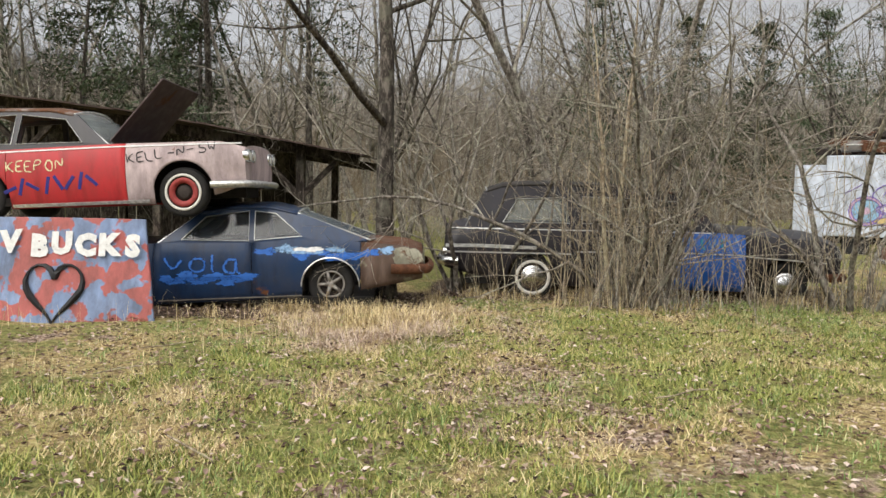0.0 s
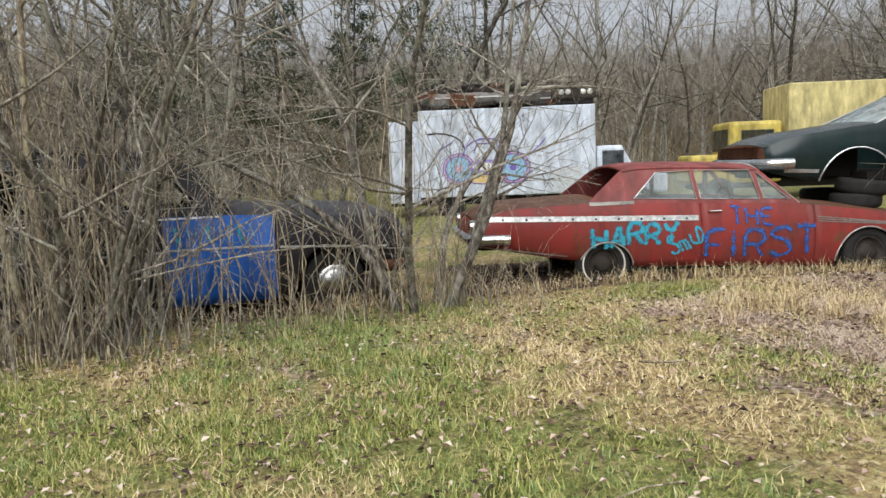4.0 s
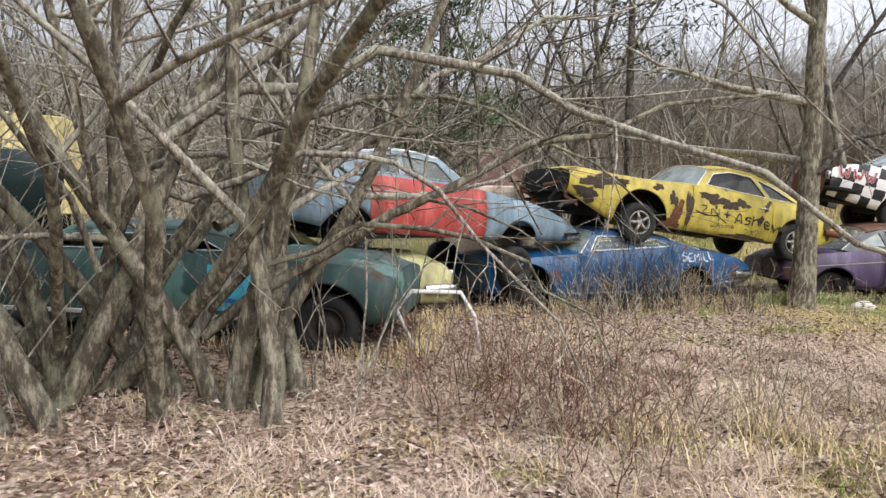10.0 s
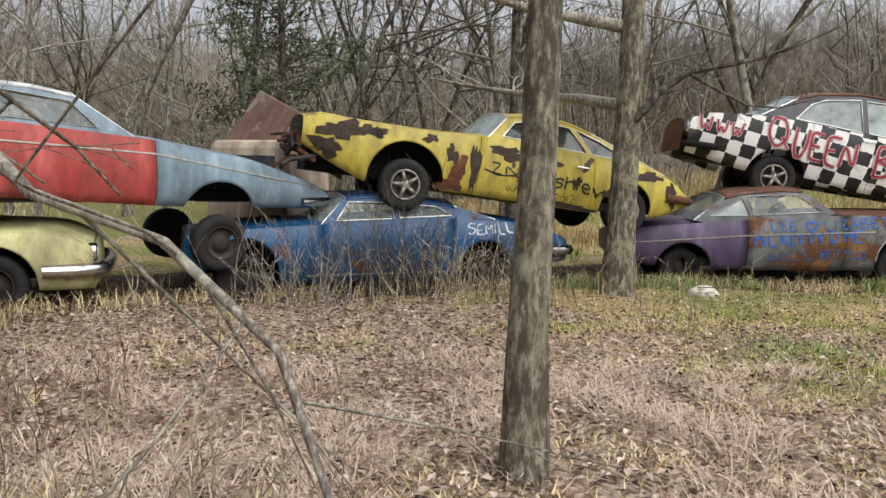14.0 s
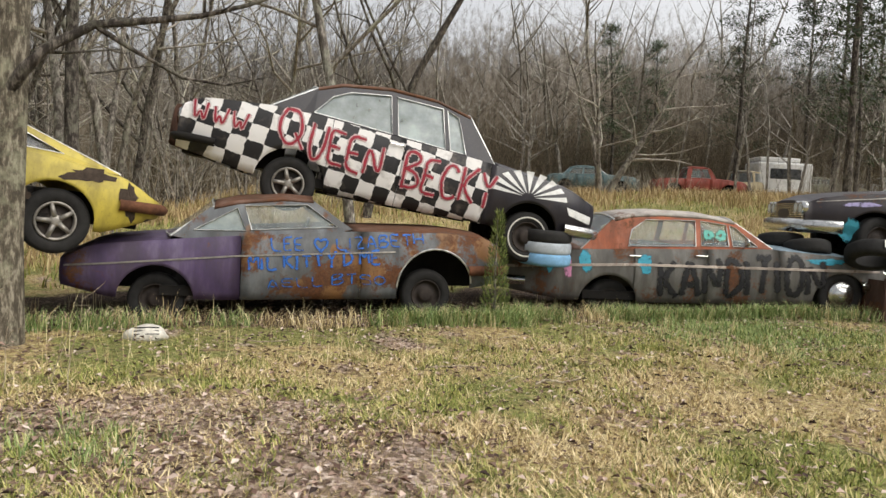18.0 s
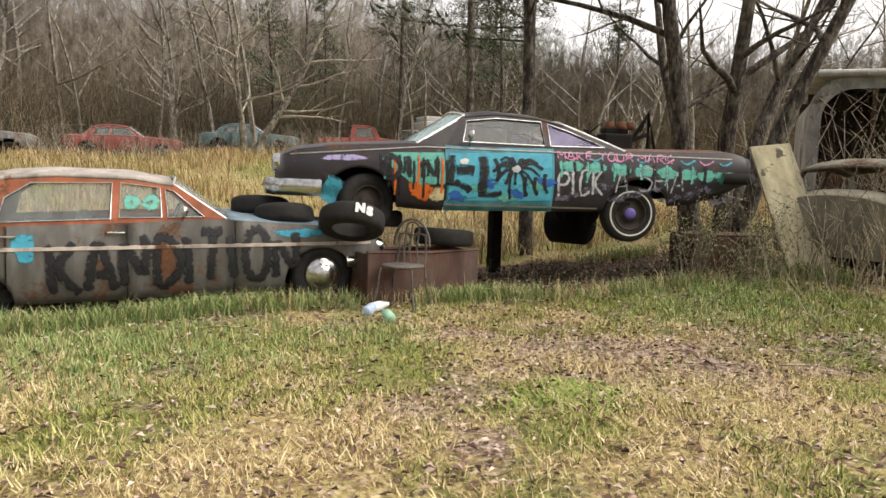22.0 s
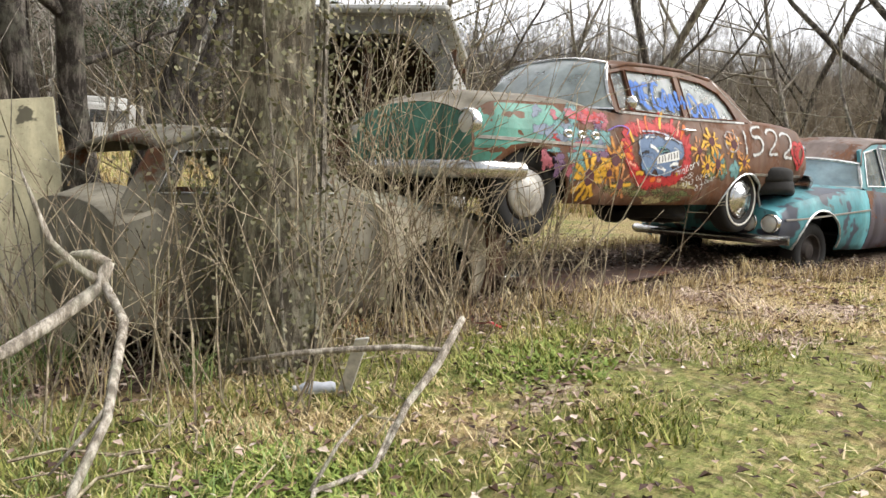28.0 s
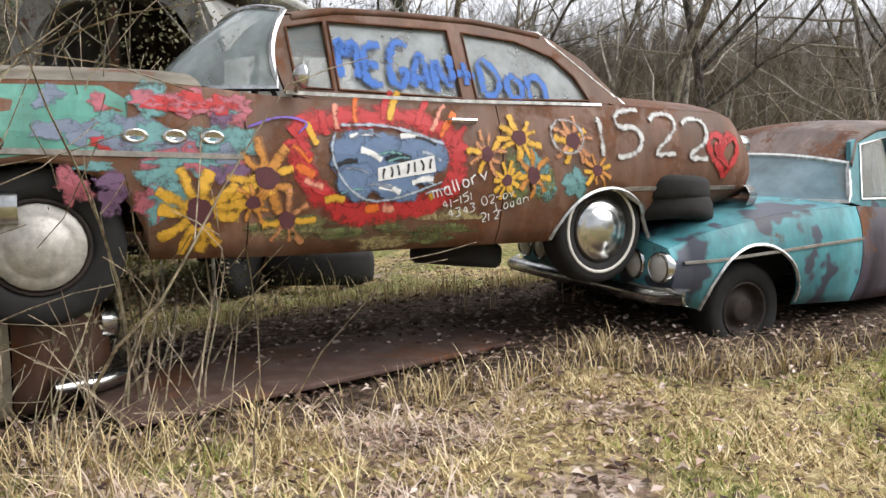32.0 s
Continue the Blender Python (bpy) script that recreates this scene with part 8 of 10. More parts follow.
for k in range(40):
    y = 6 - 1.4 * k
    x = 57.5 + 1.6 * math.sin(k * 1.9) + (1.5 if k % 2 else 0.0)
    m4 = pose(x, y, ground_z(x, y), 0, 0, 67 * k) @ Matrix.Diagonal((1.3, 1.3, 1.0 + 0.35 * math.sin(k * 2.3) + 0.3, 1))
    o = scr if k == 0 else copy_thing(scr, m4)
    o.matrix_world = m4
# distant wooded rise that closes the view
m, nt, b = nodes_of("far_woods", 1.0, 0, 0.0)
ns = noise_node(nt, 2.6, 10, 0.85, "Object", (1, 1, 0.4))
nb = noise_node(nt, 0.12, 4, 0.6)
r1 = ramp_node(nt, ns.outputs[0], [(0.4, (0.12, 0.103, 0.085)), (0.5, (0.24, 0.215, 0.185)), (0.6, (0.42, 0.395, 0.365))])
nbk = ramp_node(nt, nb.outputs[0], [(0.4, (0.0,) * 3), (0.7, (0.5,) * 3)])
far_c = mix_node(nt, nbk.outputs[0], r1.outputs[0], (0.22, 0.18, 0.14))
rise = nt.nodes.new("ShaderNodeAttribute")
rise.attribute_name = "rise"
scrub = ramp_node(nt, rise.outputs["Fac"], [(0.12, (0.85, 0.85, 0.85)), (0.75, (0, 0, 0))])
nt.links.new(mix_node(nt, scrub.outputs[0], far_c, ramp_node(nt, ns.outputs[0], [(0.4, (0.065, 0.05, 0.032)), (0.6, (0.24, 0.19, 0.125))]).outputs[0]), b.inputs["Base Color"])
mz = nt.nodes.new("ShaderNodeMapRange")
mz.inputs[1].default_value, mz.inputs[2].default_value, mz.inputs[3].default_value, mz.inputs[4].default_value = 0.1, 1.0, 0.40, -0.2
nt.links.new(rise.outputs["Fac"], mz.inputs[0])
nf = noise_node(nt, 2.6, 10, 0.85, "Object", (1, 1, 0.45))
sm = nt.nodes.new("ShaderNodeMath")
nt.links.new(nf.outputs[0], sm.inputs[0])
nt.links.new(mz.outputs[0], sm.inputs[1])
ak = ramp_node(nt, sm.outputs[0], [(0.4, (0, 0, 0)), (0.6, (1, 1, 1))])
nt.links.new(ak.outputs[0], b.inputs["Alpha"])
for ring, R0 in enumerate((58, 68, 80)):
    vs, fs, up_h = [], [], []
    N = 160
    for i in range(N + 1):
        a = -2.2 + 4.9 * i / N
        R = R0 + 5 * math.sin(a * 7 + ring)
        x, y = 9 + R * math.cos(a), R * math.sin(a)
        z = ground_z(x, y)
        vs += [(x, y, z - 2), (x, y, z + 22)]
        top_h = 14.0 - 4.0 * smooth01((-a - 0.5) / 0.3)
        up_h += [-2 / top_h, 22 / top_h]
    fs = [(2 * i, 2 * i + 2, 2 * i + 3, 2 * i + 1) for i in range(N)]
    bk = mesh_object("backdrop", vs, fs, m)
    bk.data.attributes.new("rise", "FLOAT", "POINT").data.foreach_set("value", up_h)
    tagged(bk, "grey-brown line of distant bare woods", "woods", "", "structure")

# ---- trees close by ----
TREE_LIMB_A = [(21.6, -0.9, 1.95), (21.48, -1.08, 2.15), (21.52, -1.24, 2.36), (21.62, -1.59, 2.61), (21.7, -2.05, 2.71), (21.75, -2.46, 2.8), (21.8, -2.87, 2.95), (21.85, -3.4, 3.2)]
TREE_LIMB_B = [(21.62, -1.59, 2.61), (21.66, -1.87, 2.45), (21.72, -2.32, 2.23), (21.76, -2.69, 2.2), (21.7, -3.1, 2.3)]
dirs = []
rnd = random.Random(31)
for i in range(22):
    a = 2 * math.pi * i / 22 + rnd.uniform(-0.3, 0.3)
    k = rnd.uniform(0.1, 0.85)
    dirs.append((math.cos(a) * k, math.sin(a) * k, 1))
shrub_a = make_tree("shrub_tree", 41, 6.4, 0.085, (13.95, 6.4, -0.12), 22, 0, 0.25, 6, 5, 3, 0.65, -0.01, BARK_L, 0.1, ratio=0.5, label="large many-stemmed bare shrub tree spreading over the leaves", group="near trees", stem_dirs=dirs)
ARCHES = [((13.9, 6.0, 0.3), (14.4, 5.2, 1.5), (15.2, 4.0, 2.7), (16.4, 2.6, 3.3)), ((14.0, 5.9, 0.4), (14.2, 4.6, 1.3), (14.5, 3.0, 1.9), (14.9, 1.6, 2.3)), ((14.1, 6.0, 1.6), (14.6, 4.8, 2.2), (15.0, 3.4, 2.0), (15.2, 2.4, 1.2)),
          ((13.8, 6.1, 1.8), (14.3, 4.6, 2.5), (14.4, 3.2, 2.1), (13.9, 1.4, 1.2), (13.7, 0.3, 0.45)), ((14.0, 5.8, 1.2), (15.2, 4.8, 2.0), (16.6, 4.0, 1.9), (17.6, 3.4, 1.1)), ((13.9, 5.8, 0.6), (13.9, 4.6, 1.2), (14.0, 3.6, 1.0), (14.2, 2.9, 0.3)),
          ((13.7, 5.9, 1.4), (13.6, 4.7, 1.7), (13.5, 3.8, 1.2), (13.4, 3.1, 0.2)), ((14.2, 6.1, 1.0), (15.0, 5.6, 1.9), (15.9, 5.2, 1.6), (16.4, 4.9, 0.7)), ((13.8, 6.2, 2.2), (13.2, 5.2, 3.0), (12.8, 4.2, 3.2), (12.6, 3.2, 3.0)),
          ((13.9, 6.0, 2.0), (14.6, 4.4, 3.4), (15.2, 2.8, 3.7), (15.9, 1.4, 3.4)), ((13.5, 6.3, 1.2), (12.6, 6.9, 2.2), (11.6, 7.6, 2.7), (10.7, 8.2, 2.6)), ((13.5, 6.4, 0.9), (12.8, 6.6, 2.0), (12.0, 7.0, 1.6), (11.7, 7.2, 0.3)), ((13.6, 6.2, 1.8), (12.9, 6.4, 3.0), (12.2, 6.7, 3.3), (11.2, 7.0, 3.0))]
rnd = random.Random(411)
for k, pts in enumerate(ARCHES):
    out = []
    fine = [Vector(pts[0]) - Vector((13.95, 6.4, -0.12))]
    for p0, p1 in zip(pts, pts[1:]):
        for u in (0.33, 0.67, 1.0):
            fine.append(Vector(p0).lerp(Vector(p1), u) - Vector((13.95, 6.4, -0.12)) + Vector((rnd.gauss(0, 0.05), rnd.gauss(0, 0.05), rnd.gauss(0, 0.05) + 0.1 * math.sin(math.pi * u))))
    r0 = 0.05 if k in (0, 1, 3, 4, 9) else 0.028
    rad = [r0 * (1 - 0.8 * i / (len(fine) - 1)) for i in range(len(fine))]
    out.append((fine, rad, 1))
    for q, rr in branch_out(rnd, fine, rad, 8, 0.26, 0.25, 0.55, 2, out, -0.03):
        for _ in branch_out(rnd, q, rr, 3, 0.5, 0.2, 0.5, 3, out, -0.02):
            pass
    mesh_object("arching_limb", *join_lists([tube(q, rr, 6 if lv == 1 else 4, False) for q, rr, lv in out]), BARK_L if k % 3 else TWIG, shrub_a, "long bare limb arching outwards", True)
for k, (pts, mt_, lb) in enumerate((([(13.0, 6.75, -0.1), (12.86, 6.88, 0.45), (12.72, 7.0, 0.95), (12.5, 7.2, 1.6), (12.25, 7.45, 2.4), (11.9, 7.9, 3.8)], plain("dull_violet_band", (0.12, 0.11, 0.18), 0.8, 0, 0.4, 20, 0.3), "violet painted band"), ([(13.15, 6.5, -0.1), (13.0, 6.72, 0.5), (12.85, 6.88, 1.02), (12.62, 7.15, 1.8), (12.45, 7.4, 2.7), (12.3, 7.8, 4.2)], plain("dull_teal_band", (0.13, 0.22, 0.21), 0.8, 0, 0.4, 20, 0.3), "mint painted band"))):
    pts = [Vector(p) - Vector((13.95, 6.4, -0.12)) for p in pts]
    mesh_object("stem", *tube(pts, [0.085, 0.078, 0.072, 0.062, 0.05, 0.03], 9, False), BARK_L, shrub_a, "", True)
    mesh_object("paint_band", *tube([pts[1].lerp(pts[2], 0.6), pts[2], pts[2].lerp(pts[3], 0.12)], [0.077, 0.0745, 0.0715], 9, False), mt_, shrub_a, lb, True)
make_tree("bare_tree", 42, 10, 0.1, (15.29, 0.06, -0.08), 1, 0.03, 0.2, 14, 6, 3, 0.75, -0.01, BARK_L, 0.035, label="straight grey-barked tree in front of the cars", group="near trees", sides=12)
tree_c = make_tree("bare_tree", 43, 12, 0.19, (21.6, -0.85, -0.1), 1, 0.03, 0.2, 16, 6, 3, 0.75, 0.0, BARK_L, 0.03, label="grey tree trunk growing beside the blue sedan", group="near trees", sides=12)
rnd = random.Random(430)
org = Vector((21.6, -0.85, -0.1))
out = []
for pts, r0 in ((TREE_LIMB_A, 0.06), (TREE_LIMB_B, 0.026)):
    pts = [Vector(p) - org for p in pts]
    rad = [r0 * (1 - 0.8 * k / (len(pts) - 1)) for k in range(len(pts))]
    out.append((pts, rad, 1))
    for q, rr in branch_out(rnd, pts, rad, 9, 0.3, 0.2, 0.6, 2, out, -0.01):
        for _ in branch_out(rnd, q, rr, 4, 0.5, 0.2, 0.55, 3, out, 0.0):
            pass
mesh_object("low_limb", *join_lists([tube(q, rr, 7 if lv == 1 else 4, False) for q, rr, lv in out]), BARK_D, tree_c, "long low bare limb", True)
make_tree("bare_tree", 44, 12, 0.16, (-0.9, 11.9, -0.1), 1, 0.04, 0.2, 16, 5, 3, 0.7, 0.03, BARK_D, 0.04, label="dark bare tree between the coupe and the hearse", group="near trees", sides=9)
make_tree("bare_tree", 45, 9, 0.2, (24.4, -18.2, 0.1), 5, 0.1, 0.3, 9, 5, 3, 0.6, 0.03, BARK_D, 0.06, fan=0.35, label="large many-trunked bare tree behind the finned coupe", group="near trees", sides=8)
make_tree("bare_tree", 46, 11, 0.27, (20.3, -17.5, 0.25), 1, 0.02, 0.4, 9, 4, 3, 0.6, 0.03, BARK_L, 0.03, label="thick dark tree trunk wound with vines", group="near trees", sides=10)
make_tree("bare_tree", 50, 8.5, 0.2, (48.0, -17.4, ground_z(48.0, -17.4)), 3, 0.1, 0.2, 12, 6, 3, 0.6, 0.02, BARK, 0.08, fan=0.55, ratio=0.5, label="spreading bare tree before the far wrecks", group="near trees", sides=8)
make_tree("shrub_tree", 47, 6.0, 0.045, (3.1, 11.2, -0.12), 10, 0.1, 0.15, 10, 6, 4, 0.65, -0.04, BARK, 0.12, fan=0.5, label="tangled bare shrub growing against the hearse", group="near trees")
make_tree("shrub_tree", 48, 5.0, 0.045, (0.4, 12.9, -0.1), 8, 0.1, 0.2, 8, 5, 3, 0.6, -0.01, BARK, 0.1, fan=0.35, label="bare shrub between two cars", group="near trees")
make_tree("shrub_tree", 49, 5.5, 0.06, (6.4, 11.3, -0.12), 6, 0.1, 0.2, 9, 6, 4, 0.65, -0.03, BARK, 0.1, fan=0.7, label="leaning bare shrub at the hearse's nose", group="near trees")
for i, (x, y, n, h) in enumerate([(2.7, 11.3, 40, 1.8), (3.3, 11.2, 40, 2.0), (5.0, 11.3, 14, 1.2), (1.0, 12.0, 30, 1.6), (6.7, 11.6, 30, 1.2), (19.9, -1.0, 20, 0.7), (20.6, 1.4, 50, 0.9), (19.9, 2.7, 60, 1.0), (21.0, -15.7, 60, 0.9), (20.7, -17.5, 130, 1.3),
                                  (21.3, -18.8, 160, 2.0), (20.2, -18.9, 120, 1.1), (19.7, -19.4, 60, 0.8), (21.8, -19.8, 120, 2.2), (15.2, 3.2, 60, 0.9), (14.0, 1.8, 60, 0.8), (16.5, 9.5, 40, 1.2), (15.2, 8.9, 40, 1.0), (7.0, 11.0, 40, 0.8), (21.6, -16.0, 60, 1.0), (20.6, -16.6, 110, 1.2), (20.1, -17.0, 90, 1.6), (20.15, -18.0, 130, 1.7), (19.9, -18.7, 90, 1.3), (19.8, -20.0, 70, 1.0), (3.0, 11.0, 30, 1.5), (4.5, 11.0, 10, 1.2), (21.0, 0.6, 50, 0.8), (26.6, -11.8, 110, 0.7), (26.9, -13.4, 110, 0.8), (26.6, -15.2, 120, 0.9), (27.4, -9.8, 100, 0.7), (28.5, -12.6, 120, 0.8), (27.8, -14.4, 120, 0.8), (26.0, -16.6, 110, 1.0)]):
    brush("brush_thicket", 400 + i, n if y > -14 else (n // 2 if y > -17.2 else n // 3), h, 0.42, TWIG if i % 3 == 1 and y > -14 else STRAWSTEM, "thin dry stems growing up round the cars", (x, y, ground_z(x, y)), 0.006)

for i, (x, y, n, h, sp, hg) in enumerate([(20.75, 1.75, 90, 1.5, 0.3, 0.12), (20.3, 2.4, 60, 1.1, 0.35, 0.14), (20.9, 0.3, 50, 0.8, 0.3, 0.12), (13.3, 3.1, 60, 0.8, 0.4, 0.16), (12.9, 1.4, 34, 0.5, 0.3, 0.16), (14.6, 1.2, 44, 0.6, 0.35, 0.16), (12.2, 7.6, 30, 0.7, 0.3, 0.14)]):
    brush("brush_thicket", 640 + i, n, h, sp, BARK_D if i < 3 else STRAWSTEM, "dark briar canes tangled round a car" if i < 3 else "low tangle of dry briar canes in the litter", (x, y, ground_z(x, y)), 0.005, 6, hg)
RUSSETSTEM = bark("russet_briar_stem", (0.15, 0.075, 0.055), (0.36, 0.22, 0.165), 12)
for i, (x, y, n, h) in enumerate([(14.2, 3.2, 80, 0.7), (14.9, 3.9, 70, 0.8), (13.5, 3.3, 60, 0.6), (15.4, 2.6, 40, 0.5)]):
    brush("brush_thicket", 670 + i, n, h, 0.4, RUSSETSTEM, "russet briar stems standing in the leaf litter", (x, y, ground_z(x, y)), 0.005, 6, 0.1)
IVY = by_island("withered_vine_leaves", [(0.0, (0.1, 0.1, 0.05)), (0.6, (0.22, 0.21, 0.12)), (1.0, (0.34, 0.3, 0.2))])
rnd = random.Random(70)
vs, fs = [], []
for k in range(9000):
    z = 5.5 * rnd.random() ** 1.3
    a, rr = rnd.uniform(0, 6.28), rnd.uniform(0.27, 0.36) + 0.5 * rnd.random() ** 2.5
    p = Vector((20.3 + rr * math.cos(a), -17.5 + rr * math.sin(a), 0.2 + z))
    d = Vector((rnd.gauss(0, 1), rnd.gauss(0, 1), rnd.gauss(-0.6, 0.8))).normalized() * rnd.uniform(0.02, 0.045)
    w = d.cross(Vector((rnd.gauss(0, 1), rnd.gauss(0, 1), 0.4))).normalized() * rnd.uniform(0.008, 0.016)
    o = len(vs)
    vs += [p, p + d * 0.5 + w, p + d, p + d * 0.5 - w]
    fs.append((o, o + 1, o + 2, o + 3))
tagged(mesh_object("vine_leaves", vs, fs, IVY), "withered olive vine leaves clothing a trunk", "vine", "", "stuff")
items = []
for k in range(11):
    a = rnd.uniform(0, 6.28)
    pts = [Vector((20.3 + (0.3 + 0.03 * rnd.random()) * math.cos(a + 0.12 * q * (k % 3 - 1)), -17.5 + 0.31 * math.sin(a + 0.12 * q * (k % 3 - 1)), 0.1 + 0.55 * q)) for q in range(10)]
    items.append(tube(pts, rnd.uniform(0.008, 0.022), 5, False))
tagged(mesh_object("climbing_vine", *join_lists(items), TWIG), "brown climbing vine stems on a trunk", "vine", "", "stuff")


def leafy_shrub(x, y, h, wd, n, seed, label):
    rnd = random.Random(seed)
    e = empty("leafy_shrub", pose(x, y, ground_z(x, y)), label, "shrub", "brush")
    items, vs, fs = [], [], []
    for k in range(26):
        q, rr = limb(rnd, (rnd.gauss(0, wd * 0.3), rnd.gauss(0, wd * 0.3), -0.03), (rnd.gauss(0, 0.35), rnd.gauss(0, 0.35), 1), h * rnd.uniform(0.6, 1.1), 0.007, 4, 0.18, -0.02)
        items.append(tube(q, rr, 4, False))
        for _ in range(n // 26):
            u = rnd.uniform(0.25, 1.0) * 4
            i = min(3, int(u))
            p = q[i].lerp(q[i + 1], u - i) + Vector((rnd.gauss(0, 0.05), rnd.gauss(0, 0.05), rnd.gauss(0, 0.05)))
            d = Vector((rnd.gauss(0, 1), rnd.gauss(0, 1), rnd.gauss(0.2, 0.6))).normalized() * rnd.uniform(0.02, 0.045)
            w = d.cross(Vector((rnd.gauss(0, 1), rnd.gauss(0, 1), 0.4))).normalized() * 0.011
            o = len(vs)
            vs += [p, p + d * 0.5 + w, p + d, p + d * 0.5 - w]
            fs.append((o, o + 1, o + 2, o + 3))
    mesh_object("twig", *join_lists(items), TWIG, e)
    mesh_object("foliage", vs, fs, IVY, e, "small olive green leaves")


leafy_shrub(22.4, -15.35, 1.3, 0.5, 1800, 81, "small-leaved olive shrub at the raised coupe's tail")
leafy_shrub(21.9, -15.9, 1.0, 0.5, 1300, 82, "small-leaved olive shrub beside the leaning board")
leafy_shrub(20.9, -20.1, 1.1, 0.5, 900, 83, "sparse briar with pale leaves before the flower sedan")
rnd = random.Random(90)
sticks = []
for k in range(260):
    x, y = rnd.uniform(-4, 23), rnd.uniform(-23, 11)
    if track_dist(x, y) > 7 or track_dist(x, y) < 0.4:
        continue
    a, L = rnd.uniform(0, 6.28), rnd.uniform(0.15, 0.7)
    z = ground_z(x, y) + 0.03
    pts = [Vector((x + L * u * math.cos(a) + rnd.gauss(0, 0.02), y + L * u * math.sin(a) + rnd.gauss(0, 0.02), z + rnd.uniform(0, 0.03))) for u in (0, 0.35, 0.7, 1.0)]
    sticks.append(tube(pts, rnd.uniform(0.003, 0.009), 4, False))
tagged(mesh_object("dead_sticks", *join_lists(sticks), STRAWSTEM), "dead sticks strewn over the ground", "sticks", "", "stuff")


for i, (x, y, n, h, hg, mt_) in enumerate([(2.5, 11.3, 34, 3.4, 0.09, STRAWSTEM), (3.4, 11.1, 34, 3.8, 0.1, TWIG), (5.7, 11.2, 22, 3.2, 0.1, TWIG), (6.6, 11.4, 20, 2.8, 0.12, STRAWSTEM), (12.6, 7.2, 26, 3.6, 0.11, TWIG), (15.0, 5.2, 22, 3.2, 0.12, TWIG), (20.6, -18.2, 30, 3.0, 0.1, STRAWSTEM), (20.7, -18.9, 34, 2.2, 0.05, STRAWSTEM), (21.0, -19.5, 40, 2.1, 0.06, STRAWSTEM), (21.2, -17.0, 26, 2.6, 0.1, TWIG)]):
    brush("brush_thicket", 600 + i, n, h, 0.5, mt_, "long pale bare shoots arching over the cars", (x, y, ground_z(x, y)), 0.009, 8, hg)


rnd = random.Random(701)
vine_items = []
for k in range(95):
    x = rnd.choice((rnd.gauss(2.7, 0.4), rnd.gauss(2.9, 0.5), rnd.uniform(1.6, 6.6)))
    y = 11.25 + rnd.uniform(-0.35, 0.5) - 0.06 * (x - 2)
    z1 = rnd.uniform(0.9, 3.4)
    pts = [Vector((x + rnd.gauss(0, 0.25), y + 0.2, z1)), Vector((x + rnd.gauss(0, 0.12), y + 0.08, z1 * 0.72)), Vector((x + rnd.gauss(0, 0.06), y, z1 * 0.35)), Vector((x, y, ground_z(x, y) - 0.03))]
    vine_items.append(tube(pts, [0.004, 0.006, 0.007, 0.009], 4, False))
tagged(mesh_object("hanging_vines", *join_lists(vine_items), STRAWSTEM), "thin pale vines hanging in front of the hearse", "vine", "", "stuff")
thick = empty("thicket_tree", pose(3.0, 11.3, ground_z(3.0, 11.3)), "clump of brown leaning stems grown against the hearse", "tree", "near trees")
for k in range(9):
    x0, lean_ = rnd.gauss(0, 0.2), rnd.gauss(0.0, 0.18)
    q, rr = limb(rnd, (x0, rnd.gauss(0, 0.12), -0.1), (lean_, rnd.gauss(0, 0.1), 1), rnd.uniform(3.5, 5.5), rnd.uniform(0.03, 0.075), 9, 0.07, 0.02)
    out = [(q, rr, 1)]
    for q2, rr2 in branch_out(rnd, q, rr, 7, 0.35, 0.3, 0.6, 2, out, 0.0):
        for _ in branch_out(rnd, q2, rr2, 3, 0.5, 0.2, 0.5, 3, out, -0.03):
            pass
    mesh_object("stem", *join_lists([tube(a_, b_, 7 if lv == 1 else 4, False) for a_, b_, lv in out]), (BARK, BARK_L, STRAWSTEM)[k % 3], thick, "", True)

# ---- box truck ----
WHITE_T = paint("chalky_white_box_paint", (0.56, 0.61, 0.7), 0.05, 0.2, 0.6, grime=0.3)
hd = -30
e = empty("box_truck", pose(11.75, 25.0, -0.2, 0, 0, hd), "white box truck with a pastel cartoon-car mural on its side", "truck", "parked trucks")
part("cargo_box", box_bm(0.95, 6.3, 0, 2.3, 0.7, 3.35, 0.04), WHITE_T, e)
part("cargo_box_rear", box_bm(0.0, 0.946, 0.15, 2.15, 0.55, 3.05, 0.03), WHITE_T, e)
part("chassis_rail", box_bm(0, 8.2, 0.4, 1.9, 0.45, 0.68), DARK, e)
cab = box_bm(6.32, 7.9, 0.1, 2.2, 0.55, 2.1, 0.1)
for v in cab.verts:
    if v.co.z > 1.3 and v.co.x > 7.3:
        v.co.x -= 0.75
part("cab", cab, WHITE_T, e)
part("cab_window", box_bm(6.5, 7.15, 0.085, 0.12, 1.35, 1.95, 0.02), GLASS_DARK, e)
part("hood", box_bm(7.85, 8.5, 0.2, 2.1, 0.6, 1.25, 0.1), WHITE_T, e)
for x in (1.9, 3.3, 7.6):
    w = new("wheel")
    w.parent = e
    w.matrix_local = pose(x, 0.2, 0.42, 0, 0, 180)
    v, f = lathe([(0.22, -0.1), (0.4, -0.12), (0.42, -0.06), (0.42, 0.06), (0.4, 0.12), (0.22, 0.1), (0.15, 0.02), (0.001, 0.04)], 24)
    mesh_object("tyre", v, f, RUBBER, w, "", True)
M_PINK, M_BLUE, M_LILAC, M_AMBER = [spray(n_, c_, 0.75) for n_, c_ in (("pastel_pink_spray", (0.62, 0.42, 0.55)), ("pastel_blue_spray", (0.3, 0.5, 0.68)), ("pastel_lilac_spray", (0.4, 0.36, 0.6)), ("pastel_amber_spray", (0.65, 0.5, 0.22)))]
